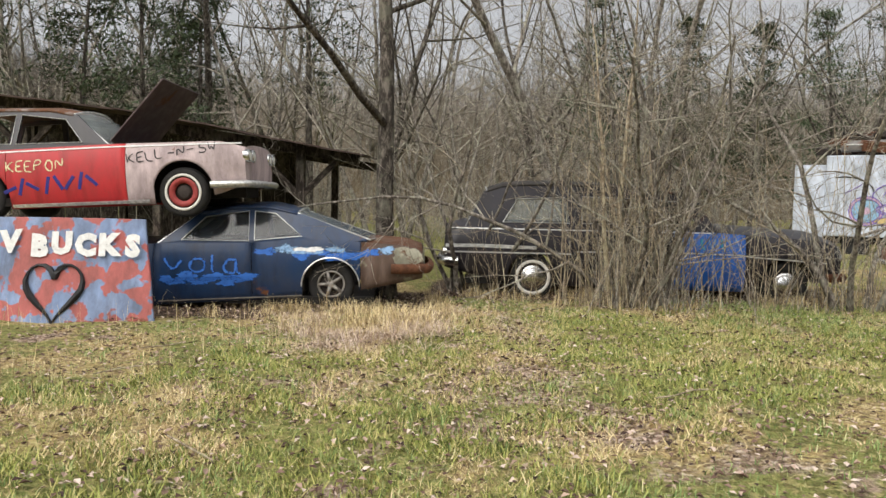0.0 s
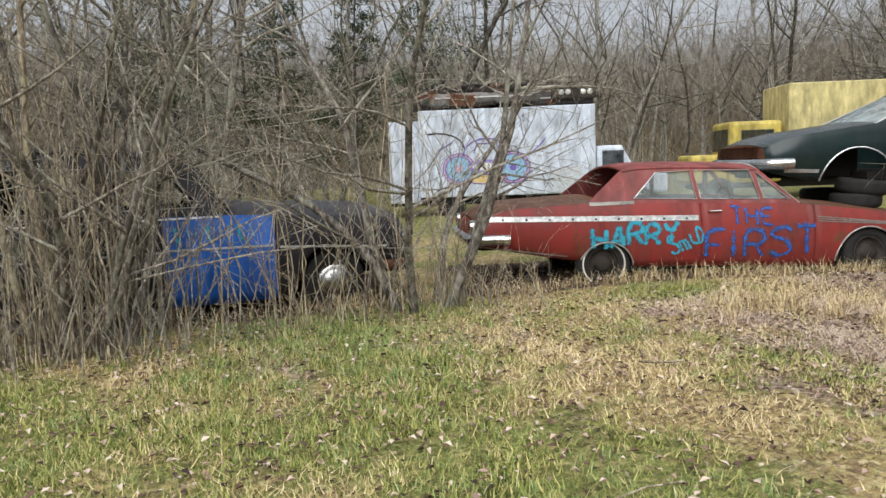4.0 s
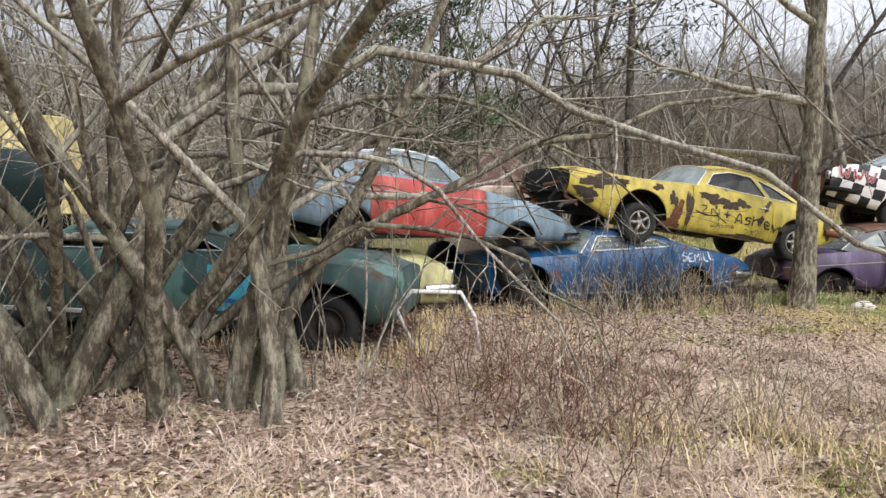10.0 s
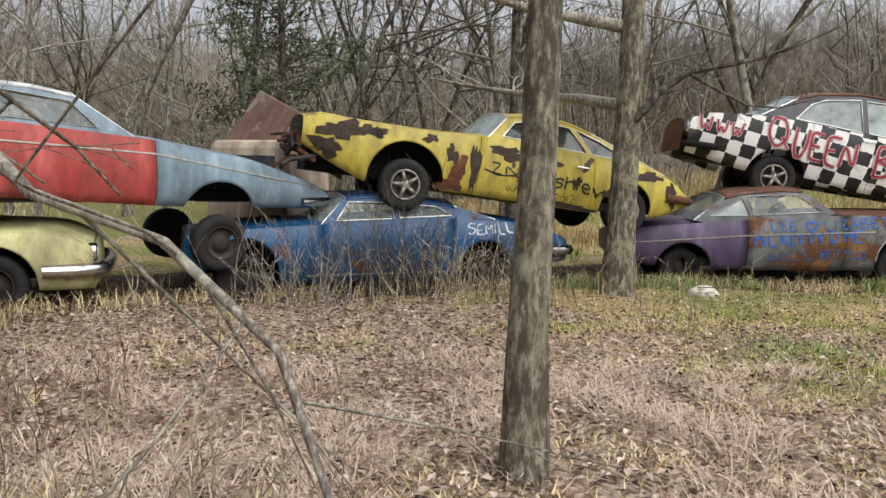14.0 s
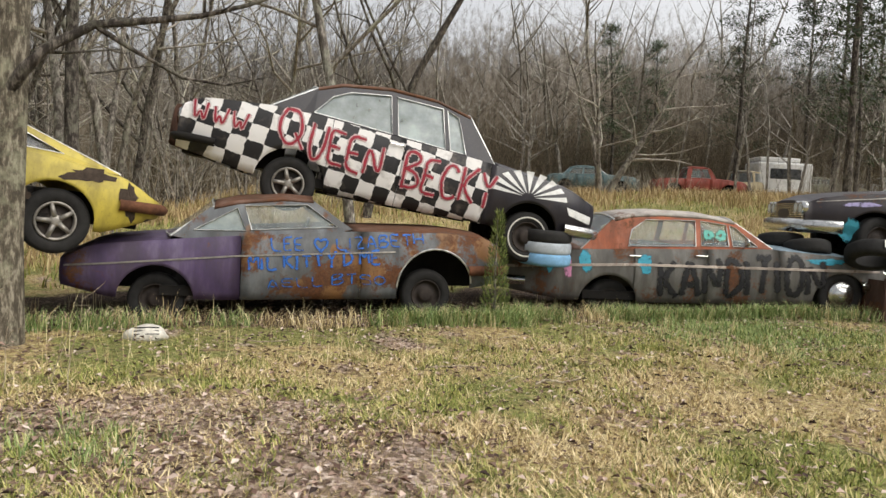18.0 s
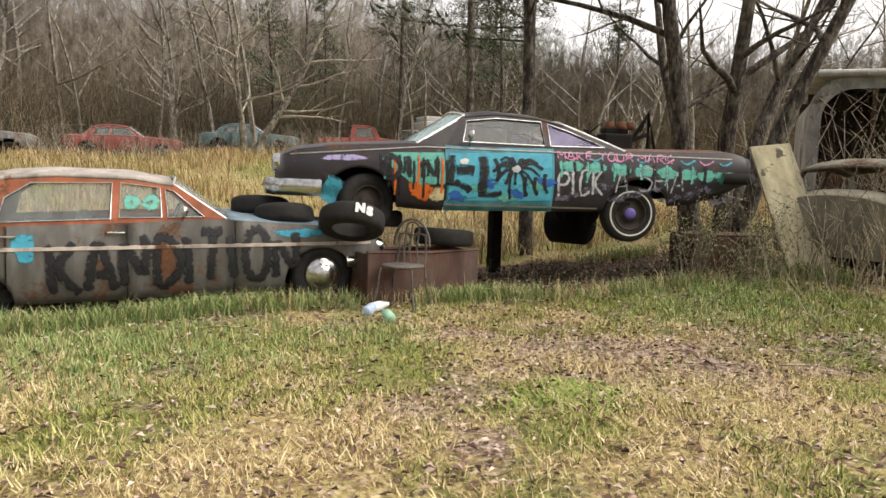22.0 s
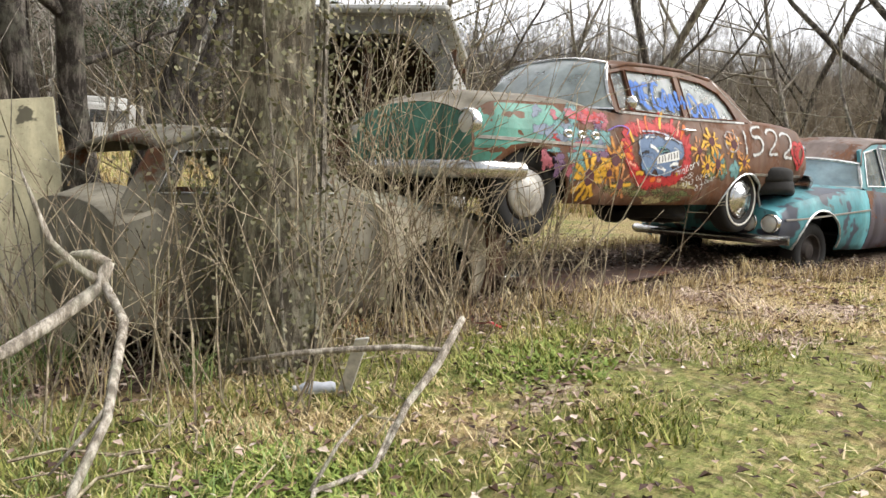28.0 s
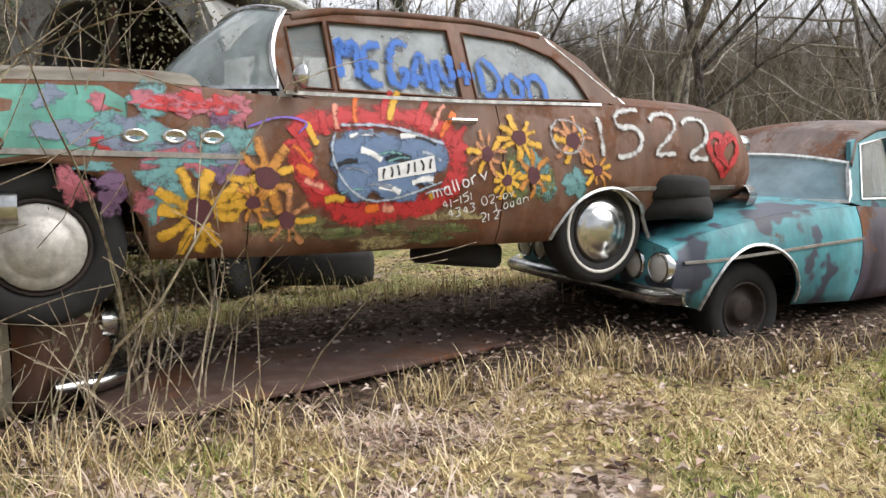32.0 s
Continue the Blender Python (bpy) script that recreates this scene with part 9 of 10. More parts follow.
mural = [(2.15, 1.55, 0.48, 0.46, M_PINK), (3.8, 1.55, 0.5, 0.47, M_PINK), (2.15, 1.55, 0.4, 0.38, M_BLUE), (3.8, 1.55, 0.42, 0.4, M_BLUE), (3.0, 1.22, 0.62, 0.14, M_AMBER), (3.0, 1.6, 0.56, 0.19, M_LILAC), (3.0, 1.6, 0.46, 0.13, S_WHITE), (2.15, 1.55, 0.12, 0.12, M_PINK), (3.8, 1.55, 0.1, 0.1, S_PURP)]
for i, (x, z, rx, rz, mt) in enumerate(mural):
    ring = [2 * math.pi * k / 24 for k in range(24)]
    pts = [(x + rx * math.cos(a), -0.004 - 0.0015 * i, z + rz * math.sin(a)) for a in ring]
    mesh_object("mural_shape", pts, [tuple(range(24))], mt, e)
    if rx > 0.3:
        line = [(x + rx * 1.02 * math.cos(a), -0.012, z + rz * 1.02 * math.sin(a)) for a in ring]
        mesh_object("mural_outline", *tube(line + [line[0]], 0.014, 4), S_PURP, e)
ARC = [(2.3 + 0.7 * math.cos(a) + 0.7, -0.012, 1.95 + 0.5 * math.sin(a)) for a in [math.pi * i / 10 for i in range(11)]]
mesh_object("mural_outline", *tube(ARC, 0.02, 4), S_PURP, e)
mesh_object("mural_outline", *tube([(p[0] - 1.5 + 0.2 * (p[0] - 3.0), p[1], p[2] + 0.2) for p in ARC[:7]], 0.02, 4), S_BLACK, e)
for k, (x, z, dx, dz) in enumerate(((2.6, 2.0, 0.1, 0.3), (3.4, 2.0, -0.1, 0.3), (2.7, 2.3, 0.6, 0.0), (2.75, 1.55, 0.0, 0.14), (2.9, 1.55, 0.0, 0.14), (3.05, 1.55, 0.0, 0.14), (3.2, 1.55, 0.0, 0.14), (1.5, 2.1, 0.5, 0.3), (4.4, 2.0, 0.4, 0.4))):
    mesh_object("mural_stroke", *tube([(x, -0.018, z), (x + dx / 2 + 0.03, -0.018, z + dz / 2), (x + dx, -0.018, z + dz)], 0.016, 4), S_BLACK if 2 < k < 7 else S_PURP, e)
part("lower_door", box_bm(5.0, 5.9, -0.02, -0.002, 0.78, 1.5, 0.005), plain("grey_hatch", (0.45, 0.47, 0.5), 0.6), e)
e2 = empty("scrap_pile", pose(11.75, 25.0, 3.16, 0, 0, hd), "rusty car parts and branches heaped on a truck roof", "scrap")
rnd = random.Random(3)
for i in range(26):
    x, y = rnd.uniform(1.2, 6.0), rnd.uniform(0.2, 2.0)
    ob = part("scrap_piece", box_bm(-rnd.uniform(0.3, 0.8), rnd.uniform(0.3, 0.8), -0.15, 0.15, 0, rnd.uniform(0.1, 0.45), 0.03), (RUSTY, DARK, STEEL)[i % 3], e2)
    ob.matrix_local = pose(x, y, 0.0 + 0.02 * (i % 5), rnd.uniform(-8, 8), rnd.uniform(-8, 8), rnd.uniform(-30, 30))
for k, (x0, z0, L) in enumerate(((1.3, 0.12, 3.4), (3.6, 0.02, 2.7))):
    sh = box_bm(x0, x0 + L, 0.1 + 0.15 * k, 1.9, z0, z0 + 0.36, 0.12)
    for v in sh.verts:
        v.co.z += 0.14 * math.sin(math.pi * (v.co.x - x0) / L) + 0.03 * math.sin(v.co.x * 7)
    part("flattened_car_shell", sh, (paint("grey_scrap_shell", (0.2, 0.19, 0.18), 0.4, 0.3, 0.7), paint("black_scrap_shell", (0.05, 0.045, 0.045), 0.4, 0.3, 0.7))[k], e2, "flattened rusty car shell")
    part("chrome_strip", box_bm(x0 + 0.2, x0 + L - 0.2, 0.07 + 0.15 * k, 0.1 + 0.15 * k, z0 + 0.2, z0 + 0.24), TRIM, e2)
for i in range(20):
    ob = part("scrap_piece", box_bm(-rnd.uniform(0.3, 0.9), rnd.uniform(0.3, 0.9), -0.15, 0.15, 0, rnd.uniform(0.06, 0.22), 0.03), (RUSTY, DARK, STEEL, BROWN)[i % 4], e2)
    ob.matrix_local = pose(rnd.uniform(1.6, 5.2), rnd.uniform(0.2, 1.8), rnd.uniform(0.42, 0.72) , rnd.uniform(-14, 14), rnd.uniform(-14, 14), rnd.uniform(-40, 40))
for i in range(34):
    x, y, z = rnd.uniform(0.8, 5.8), rnd.uniform(0.0, 1.6), rnd.uniform(0.4, 0.8)
    a, L = rnd.uniform(-0.5, 0.5), rnd.uniform(0.8, 2.2)
    pts = [(x - L / 2 * math.cos(a), y, z - 0.2), (x, y + rnd.uniform(-0.2, 0.2), z + rnd.uniform(0.0, 0.35)), (x + L / 2 * math.cos(a), y + L / 2 * math.sin(a), z + rnd.uniform(-0.3, 0.25))]
    mesh_object("stick", *tube(pts, [0.03, 0.024, 0.01], 5), BARK_D if i % 2 else TWIG, e2)
g = part("grille_panel", box_bm(5.0, 6.35, 0.05, 0.2, 0.18, 0.55, 0.03), STEEL, e2, "old car grille with lamps")
for x in (5.3, 5.5, 5.95, 6.15):
    v, f = lathe([(0.001, -0.03), (0.07, -0.025), (0.085, 0.0)], 16)
    mesh_object("lamp", [(x + p[0], 0.04 + p[1], 0.37 + p[2]) for p in v], f, LAMP, g, "", True)

# ---- yellow truck ----
YT = paint("dull_yellow_truck_paint", (0.55, 0.43, 0.09), 0.1, 0.2, 0.6)
e = empty("yellow_truck", pose(24.9, 22.5, -0.2, 0, 0, 150), "old yellow box truck standing in the field", "truck", "parked trucks")
part("cargo_box", box_bm(-7.5, -0.6, -1.2, 1.2, 1.0, 4.0, 0.04), paint("pale_yellow_box_paint", (0.62, 0.53, 0.24), 0.08, 0.2, 0.6), e)
part("cab", box_bm(-0.5, 1.3, -1.0, 1.0, 0.7, 2.8, 0.12), YT, e)
part("hood", box_bm(1.25, 2.6, -0.85, 0.85, 0.7, 1.7, 0.12), YT, e)
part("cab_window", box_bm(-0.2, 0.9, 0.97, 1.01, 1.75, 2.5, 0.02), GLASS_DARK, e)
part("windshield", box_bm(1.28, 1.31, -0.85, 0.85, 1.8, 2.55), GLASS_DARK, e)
part("chassis_rail", box_bm(-7.3, 2.4, -0.5, 0.5, 0.5, 0.98), DARK, e)
for x in (-5.6, 1.6):
    w = new("wheel")
    w.parent = e
    w.matrix_local = pose(x, 0.95, 0.45, 0, 0, 0)
    v, f = lathe([(0.22, -0.1), (0.42, -0.12), (0.45, -0.06), (0.45, 0.06), (0.42, 0.12), (0.22, 0.1), (0.001, 0.04)], 24)
    mesh_object("tyre", v, f, RUBBER, w, "", True)

# ---- open shed ----
WOOD = bark("weathered_shed_wood", (0.04, 0.032, 0.026), (0.14, 0.115, 0.095), 9)
TIN = plain("rusted_tin_roof", (0.075, 0.05, 0.042), 0.9, 0.2, 0.5, 3, 0.4)
e = empty("pole_shed", pose(-10.5, 13.9, -0.12, 0, 0, 0), "dark open pole shed with sagging rusty tin roof", "shed", "", "structure")


def shed_z(x):
    return 3.75 - 0.145 * x


for x in (0.4, 2.6, 5.1, 6.5, 7.8):
    for y in (0, 4.2):
        part("post", box_bm(x - 0.08, x + 0.08, y - 0.08, y + 0.08, 0, shed_z(x) - 0.2, 0.015), WOOD, e)
    for s in (-1, 1):
        ob = part("brace", box_bm(-0.05, 0.05, -0.05, 0.05, 0, 0.95), WOOD, e)
        ob.matrix_local = pose(x, 0, shed_z(x) - 1.0, 0, 45 * s, 0)
for y in (0.0, 4.2):
    bm = box_bm(-0.4, 8.9, y - 0.08, y + 0.08, -0.22, -0.02, 0.015)
    for v in bm.verts:
        v.co.z += shed_z(v.co.x)
    part("beam", bm, WOOD, e)
for i in range(13):
    x = -0.6 + i * 0.74
    rf = box_bm(x, x + 0.755, -0.7, 5.0, 0, 0.025)
    for v in rf.verts:
        v.co.z += shed_z(v.co.x) + 0.012 * (i % 2) + 0.03 * v.co.y - 0.05 * math.sin(v.co.x * 0.9)
    part("roof_sheet", rf, TIN, e)
for i in range(16):
    x = -0.4 + i * 0.45
    part("wall_board", box_bm(x, x + 0.42, 4.6, 4.63, 0, shed_z(x) + 0.0), WOOD, e)

# ---- rounded old van body behind the brush ----
e = empty("van_body", pose(23.35, -20.95, ground_z(23.3, -20.9), 0, 0, 216.9), "derelict pale grey step van with gaping dark front and vines", "van")
VANG = paint("mildewed_grey_van", (0.34, 0.34, 0.32), 0.25, 0.3, 0.8, (0.12, 0.1, 0.08), 0.6, 1.5)
VAND = paint("rusted_van_front", (0.075, 0.05, 0.035), 0.5, 0.2, 0.9)


def arch_line(w, h, r, n=8):
    pts = [(-w, 0.0)]
    for k in range(n + 1):
        a = math.pi - 0.5 * math.pi * k / n
        pts.append((-w + r + r * math.cos(a), h - r + r * math.sin(a)))
    for k in range(n + 1):
        a = 0.5 * math.pi - 0.5 * math.pi * k / n
        pts.append((w - r + r * math.cos(a), h - r + r * math.sin(a)))
    return pts + [(w, 0.0)]


def arch_sheet(name, outer, inner, y0, y1, mat, label=""):
    """A bent sheet between two arches, from y0 to y1."""
    n = len(outer)
    vs = [(x, y, z + 0.5) for y in (y0, y1) for ln in (outer, inner) for x, z in ln]
    fs = []
    for i in range(n - 1):
        a, b, c_, d = i, n + i, 2 * n + i, 3 * n + i
        fs += [(a, a + 1, b + 1, b), (c_, d, d + 1, c_ + 1), (a, c_, c_ + 1, a + 1), (b, b + 1, d + 1, d)]
    return mesh_object(name, vs, fs, mat, e, label)


arch_sheet("shell", arch_line(1.0, 2.3, 0.62), arch_line(0.96, 2.26, 0.6), 0.12, 3.4, VANG)
arch_sheet("front_rim", arch_line(1.03, 2.34, 0.64), arch_line(0.82, 2.12, 0.52), 0.0, 0.12, VANG, "thick rounded front rim")
part("roof_cap", box_bm(-0.98, 0.98, -0.12, 3.3, 2.82, 2.94, 0.05), plain("pale_galvanised_roof", (0.42, 0.42, 0.4), 0.6, 0.2, 0.4, 5, 0.3), e)
part("dash_panel", box_bm(-0.8, 0.8, 0.05, 0.1, 0.5, 1.35, 0.02), VAND, e, "rusted front panel")
part("centre_post", box_bm(-0.04, 0.04, 0.04, 0.09, 1.34, 2.6, 0.01), VAND, e)
part("bulkhead", box_bm(-0.94, 0.94, 1.5, 1.55, 0.5, 2.7), VAND, e, "brown inner bulkhead")
part("floor_pan", box_bm(-0.95, 0.95, 0.1, 3.35, 0.42, 0.5), DARK, e)
part("back_panel", box_bm(-0.95, 0.95, 3.3, 3.36, 0.5, 2.7), VAND, e)
for sx in (-0.8, 0.8):
    for sy in (0.6, 2.8):
        v, f = lathe([(0.2, -0.1), (0.34, -0.11), (0.36, 0.0), (0.34, 0.11), (0.2, 0.1), (0.001, 0.05)], 20)
        w = mesh_object("tyre", [(p[1] + sx, p[0] + sy, p[2] + 0.32) for p in v], f, RUBBER, e, "", True)
rnd = random.Random(91)
for k in range(8):
    x0 = rnd.uniform(-1.0, 1.0)
    pts = [(x0, -0.06, 0.0), (x0 + rnd.uniform(-0.3, 0.3), -0.08, 1.2), (x0 + rnd.uniform(-0.6, 0.6), -0.1, 2.2), (x0 + rnd.uniform(-0.8, 0.8), 0.1, 2.98), (rnd.uniform(-1, 1), 0.8, 3.0)]
    mesh_object("vine", *tube(pts, rnd.uniform(0.008, 0.016), 5), TWIG, e, "bare climbing vine")

vs, fs = [], []
for k in range(2600):
    p = Vector((rnd.gauss(0.7, 0.55), rnd.gauss(-0.1, 0.12), 3.0 * rnd.random() ** 0.8))
    d = Vector((rnd.gauss(0, 1), rnd.gauss(0, 1), rnd.gauss(-0.4, 0.8))).normalized() * rnd.uniform(0.02, 0.05)
    w = d.cross(Vector((rnd.gauss(0, 1), rnd.gauss(0, 1), 0.4))).normalized() * rnd.uniform(0.008, 0.018)
    o = len(vs)
    vs += [p, p + d * 0.5 + w, p + d, p + d * 0.5 - w]
    fs.append((o, o + 1, o + 2, o + 3))
mesh_object("vine_foliage", vs, fs, IVY, e, "withered olive vine foliage")

# ---- leaning board, chair, bottles, tyres ----
BOARD = paint("lichened_cream_board", (0.55, 0.5, 0.32), 0.06, 0.3, 0.8, (0.12, 0.11, 0.07), 0.63, 5)
bd = part("leaning_board", box_bm(-0.28, 0.28, -0.02, 0.02, 0, 1.88, 0.008), BOARD)
ax = Vector((-0.27, -0.5, 0.04)).normalized()
up = Vector((0.80, -0.19, 1.50)).normalized()
nrm = up.cross(ax).normalized()
ax = nrm.cross(up)
bd.matrix_world = Matrix.Translation((21.57, -16.6, 0.24)) @ Matrix((ax, nrm, up)).transposed().to_4x4()
tagged(bd, "cream painted board mottled with lichen, leaning in weeds", "board")
IRON = plain("weathered_wrought_iron", (0.15, 0.135, 0.12), 0.75, 0.4, 0.5, 15, 0.3)
ch = empty("garden_chair", pose(23.2, -11.7, ground_z(23.2, -11.7), 0, 0, 38) @ Matrix.Scale(1.06, 4), "small weathered grey wrought-iron garden chair with scrolled back", "chair")
for sx, sy in ((-1, -1), (1, -1), (-1, 1), (1, 1)):
    mesh_object("leg", *tube([(sx * 0.17, sy * 0.17, 0.42), (sx * 0.19, sy * 0.19, 0.2), (sx * 0.23, sy * 0.23, 0.0)], 0.012, 6), IRON, ch)
v, f = lathe([(0.001, 0.0), (0.2, 0.0), (0.22, 0.012), (0.21, 0.025), (0.001, 0.02)], 20, "z")
mesh_object("seat", [(p[0], p[1], p[2] + 0.42) for p in v], f, IRON, ch, "", True)
for k in range(5):
    x = -0.16 + 0.08 * k
    pts = [(x, -0.2, 0.43), (x + 0.03 * math.sin(k), -0.22, 0.6), (x * 0.9, -0.24, 0.85 - 0.05 * abs(k - 2))]
    mesh_object("back_rod", *tube(pts, 0.012, 5), IRON, ch)
for cx, cz in ((-0.09, 0.68), (0.09, 0.68), (0, 0.8)):
    pts = [(cx + 0.07 * math.cos(a), -0.235, cz + 0.07 * math.sin(a)) for a in [2 * math.pi * i / 12 for i in range(13)]]
    mesh_object("back_scroll", *tube(pts, 0.011, 5), IRON, ch)
pts = [(0.2 * math.cos(a), -0.22, 0.62 + 0.28 * math.sin(a)) for a in [math.pi * i / 12 for i in range(13)]]
mesh_object("back_rim", *tube(pts, 0.014, 5), IRON, ch)
FLK = paint("flaking_brown_steel", (0.1, 0.05, 0.038), 0.5, 0.2, 0.7)
bx = empty("steel_trough", pose(23.75, -12.15, ground_z(23.7, -12.1) - 0.02, 0, 0, 90), "rusty brown steel trough lying beside the chair", "scrap")
for y_ in (-0.25, 0.25):
    part("side_panel", box_bm(-0.73, 0.73, y_ - 0.012, y_ + 0.012, 0.0, 0.58, 0.005), FLK, bx)
    mesh_object("rim", *tube([(-0.74, y_, 0.59), (0, y_ + 0.01, 0.57), (0.74, y_, 0.59)], 0.02, 6), FLK, bx)
for x_ in (-0.72, 0.72):
    part("end_panel", box_bm(x_ - 0.012, x_ + 0.012, -0.235, 0.235, 0.0, 0.57, 0.005), FLK, bx)
part("bottom_panel", box_bm(-0.7, 0.7, -0.235, 0.235, 0.02, 0.05), FLK, bx)
for i, (x, y, cl) in enumerate([(23.1, -11.25, (0.8, 0.8, 0.82)), (22.95, -11.15, (0.45, 0.55, 0.75)), (22.5, -11.2, (0.35, 0.6, 0.45))]):
    v, f = lathe([(0.001, 0), (0.05, 0), (0.055, 0.02), (0.055, 0.14), (0.03, 0.2), (0.02, 0.24), (0.001, 0.24)], 14, "z")
    ob = mesh_object("plastic_bottle", v, f, plain("bottle_plastic_%d" % i, cl, 0.35), None, "", True)
    ob.matrix_world = pose(x, y, ground_z(x, y) + 0.05, 80, 0, 40 * i)
    tagged(ob, ["white plastic bottle on the grass", "pale blue plastic bottle on the grass", "clear green plastic bottle on the grass"][i], "bottle")
tyre_thing(24.7, -10.6, 0.9, tilt=(4, 10), label="black tyre resting on a car hood")
tyre_thing(24.3, -10.75, 0.82, tilt=(3, 14), label="black tyre resting on a car hood")
flat = tyre_thing(23.6, -11.27, 0.8, 0.36, 0.22, (14, 22), "black tyre marked with white letters, resting on the hood")
tyre_thing(24.3, -11.9, 0.8, tilt=(3, 3))
tyre_thing(23.76, -12.55, ground_z(23.7, -12.1) + 0.7, 0.36, 0.2, (5, 3), "black tyre lying across the rusty trough")
for k, (mt, lb) in enumerate(((plain("sky_blue_tyre", (0.2, 0.4, 0.62), 0.7), "tyre painted pale blue at the foot of a stack"), (plain("grey_tyre", (0.42, 0.46, 0.5), 0.7), "tyre painted chalky grey in a stack"), (RUBBER, "black tyre on top of a stack"))):
    tyre_thing(24.05, -6.62, 0.56 + k * 0.15, 0.36, 0.17, (2, -2), lb, mt)
tyre_thing(23.0, -22.75, ground_z(23.0, -22.7) + 0.2, 0.55, 0.36, (4, 6), "large black tyre lying under the raised sedan")
tyre_thing(19.62, -23.62, 1.36, 0.34, 0.17, (8, 12))
tyre_thing(19.64, -23.6, 1.51, 0.34, 0.17, (4, 6))
for i, (x, y, h) in enumerate([(24.83, -14.07, 1.05), (24.9, -11.9, 0.9)]):
    p = part("support_post", box_bm(-0.08, 0.08, -0.08, 0.08, -0.1, h - ground_z(x, y), 0.02), DARK)
    p.matrix_world = pose(x, y, ground_z(x, y))
    tagged(p, "short dark post holding up a car", "post", "support posts")
pn = part("steel_sheet", box_bm(-1.3, 1.3, -0.46, 0.46, 0, 0.03, 0.008), paint("brown_scrap_sheet", (0.1, 0.056, 0.043), 0.4, 0.2, 0.8))
pn.matrix_world = pose(20.38, -21.3, ground_z(20.4, -21.3) + 0.03, 1, 0, 92)
tagged(pn, "flat rusty brown steel sheet lying in the leaves", "scrap")
# white bent pipe frame
fr = mesh_object("pipe_frame", *tube([(16.4, 4.05, -0.1), (16.38, 4.1, 0.25), (16.36, 4.25, 0.5), (16.32, 4.75, 0.5), (16.3, 4.9, 0.3), (16.32, 4.7, -0.1)], 0.022, 8), plain("white_enamelled_pipe", (0.75, 0.73, 0.7), 0.5), None, "", True)
tagged(fr, "bent white metal pipe frame standing in the leaves", "scrap")

st = bmesh.new()
bmesh.ops.create_icosphere(st, subdivisions=3, radius=1.0)
for v in st.verts:
    k = 1 + 0.18 * noise.noise(v.co * 1.7) + 0.06 * noise.noise(v.co * 5.0)
    v.co = Vector((v.co.x * 0.12 * k, v.co.y * 0.2 * k, max(-0.03, v.co.z * 0.12 * k)))
e = empty("painted_stone", pose(22.05, -2.0, ground_z(22.05, -2.0) + 0.02, 0, 0, 8), "whitewashed stone with dark scrawl lying in the litter", "stone")
part("stone", st, plain("whitewashed_stone", (0.6, 0.57, 0.5), 0.9, 0, 0.3, 12, 0.4), e, "", True)
for k in range(3):
    mesh_object("scrawl", *tube([(-0.1 + 0.02 * k, -0.12, 0.04 + 0.028 * k), (-0.115 + 0.024 * k, -0.02, 0.045 + 0.028 * k), (-0.1 + 0.02 * k, 0.1, 0.04 + 0.028 * k)], 0.006, 5), S_BLACK, e)

# fallen pale branches
def dead_branch(name, label, paths):
    e = empty(name, pose(*paths[0][0][0]), label, "branch", "fallen branches")
    org = Vector(paths[0][0][0])
    for p, r in paths:
        mesh_object("limb", *tube([Vector(q) - org for q in p], r, 7), PALEWOOD, e, "", True)
    return e


dead_branch("fallen_branch", "bleached bare fallen branch arching out of the weeds", [
    ([(19.61, -14.63, 0.08), (19.51, -14.75, 0.15), (19.43, -14.86, 0.23), (19.33, -14.99, 0.32), (19.31, -15.04, 0.39), (19.33, -15.09, 0.49), (19.36, -15.14, 0.6), (19.38, -15.15, 0.625)], [0.009, 0.014, 0.018, 0.021, 0.022, 0.021, 0.023, 0.02]),
    ([(19.44, -15.1, 0.595), (19.41, -15.16, 0.62), (19.41, -15.33, 0.68), (19.41, -15.57, 0.76), (19.46, -15.83, 0.79), (19.5, -16.02, 0.88), (19.56, -16.2, 0.97), (19.55, -16.23, 1.07)], [0.008, 0.02, 0.023, 0.025, 0.026, 0.027, 0.028, 0.024]),
    ([(19.55, -16.23, 1.06), (19.59, -16.18, 1.1), (19.68, -16.15, 1.09), (19.78, -16.11, 1.03)], [0.022, 0.02, 0.016, 0.009]),
    ([(19.57, -16.19, 1.0), (19.6, -16.14, 1.04), (19.64, -16.05, 1.15), (19.69, -16.02, 1.28), (19.72, -15.98, 1.42)], [0.02, 0.017, 0.014, 0.01, 0.004]),
    ([(19.56, -16.21, 0.99), (19.4, -16.22, 0.86), (19.26, -16.13, 0.75), (19.12, -16.03, 0.59), (19.03, -15.88, 0.41), (18.99, -15.82, 0.3)], [0.02, 0.019, 0.019, 0.018, 0.017, 0.011]),
    ([(19.14, -16.04, 0.62), (19.2, -15.96, 0.5), (19.18, -15.86, 0.42)], [0.01, 0.008, 0.004]),
    ([(19.43, -14.87, 0.24), (19.38, -14.83, 0.18), (19.26, -14.73, 0.16), (19.14, -14.57, 0.13), (19.08, -14.47, 0.05)], [0.014, 0.015, 0.015, 0.013, 0.009]),
    ([(19.33, -14.99, 0.33), (19.17, -15.02, 0.32), (18.95, -15.26, 0.3)], [0.009, 0.007, 0.004]),
    ([(19.7, -14.85, 0.3), (19.4, -14.97, 0.34), (19.2, -15.05, 0.3)], [0.004, 0.006, 0.004])])
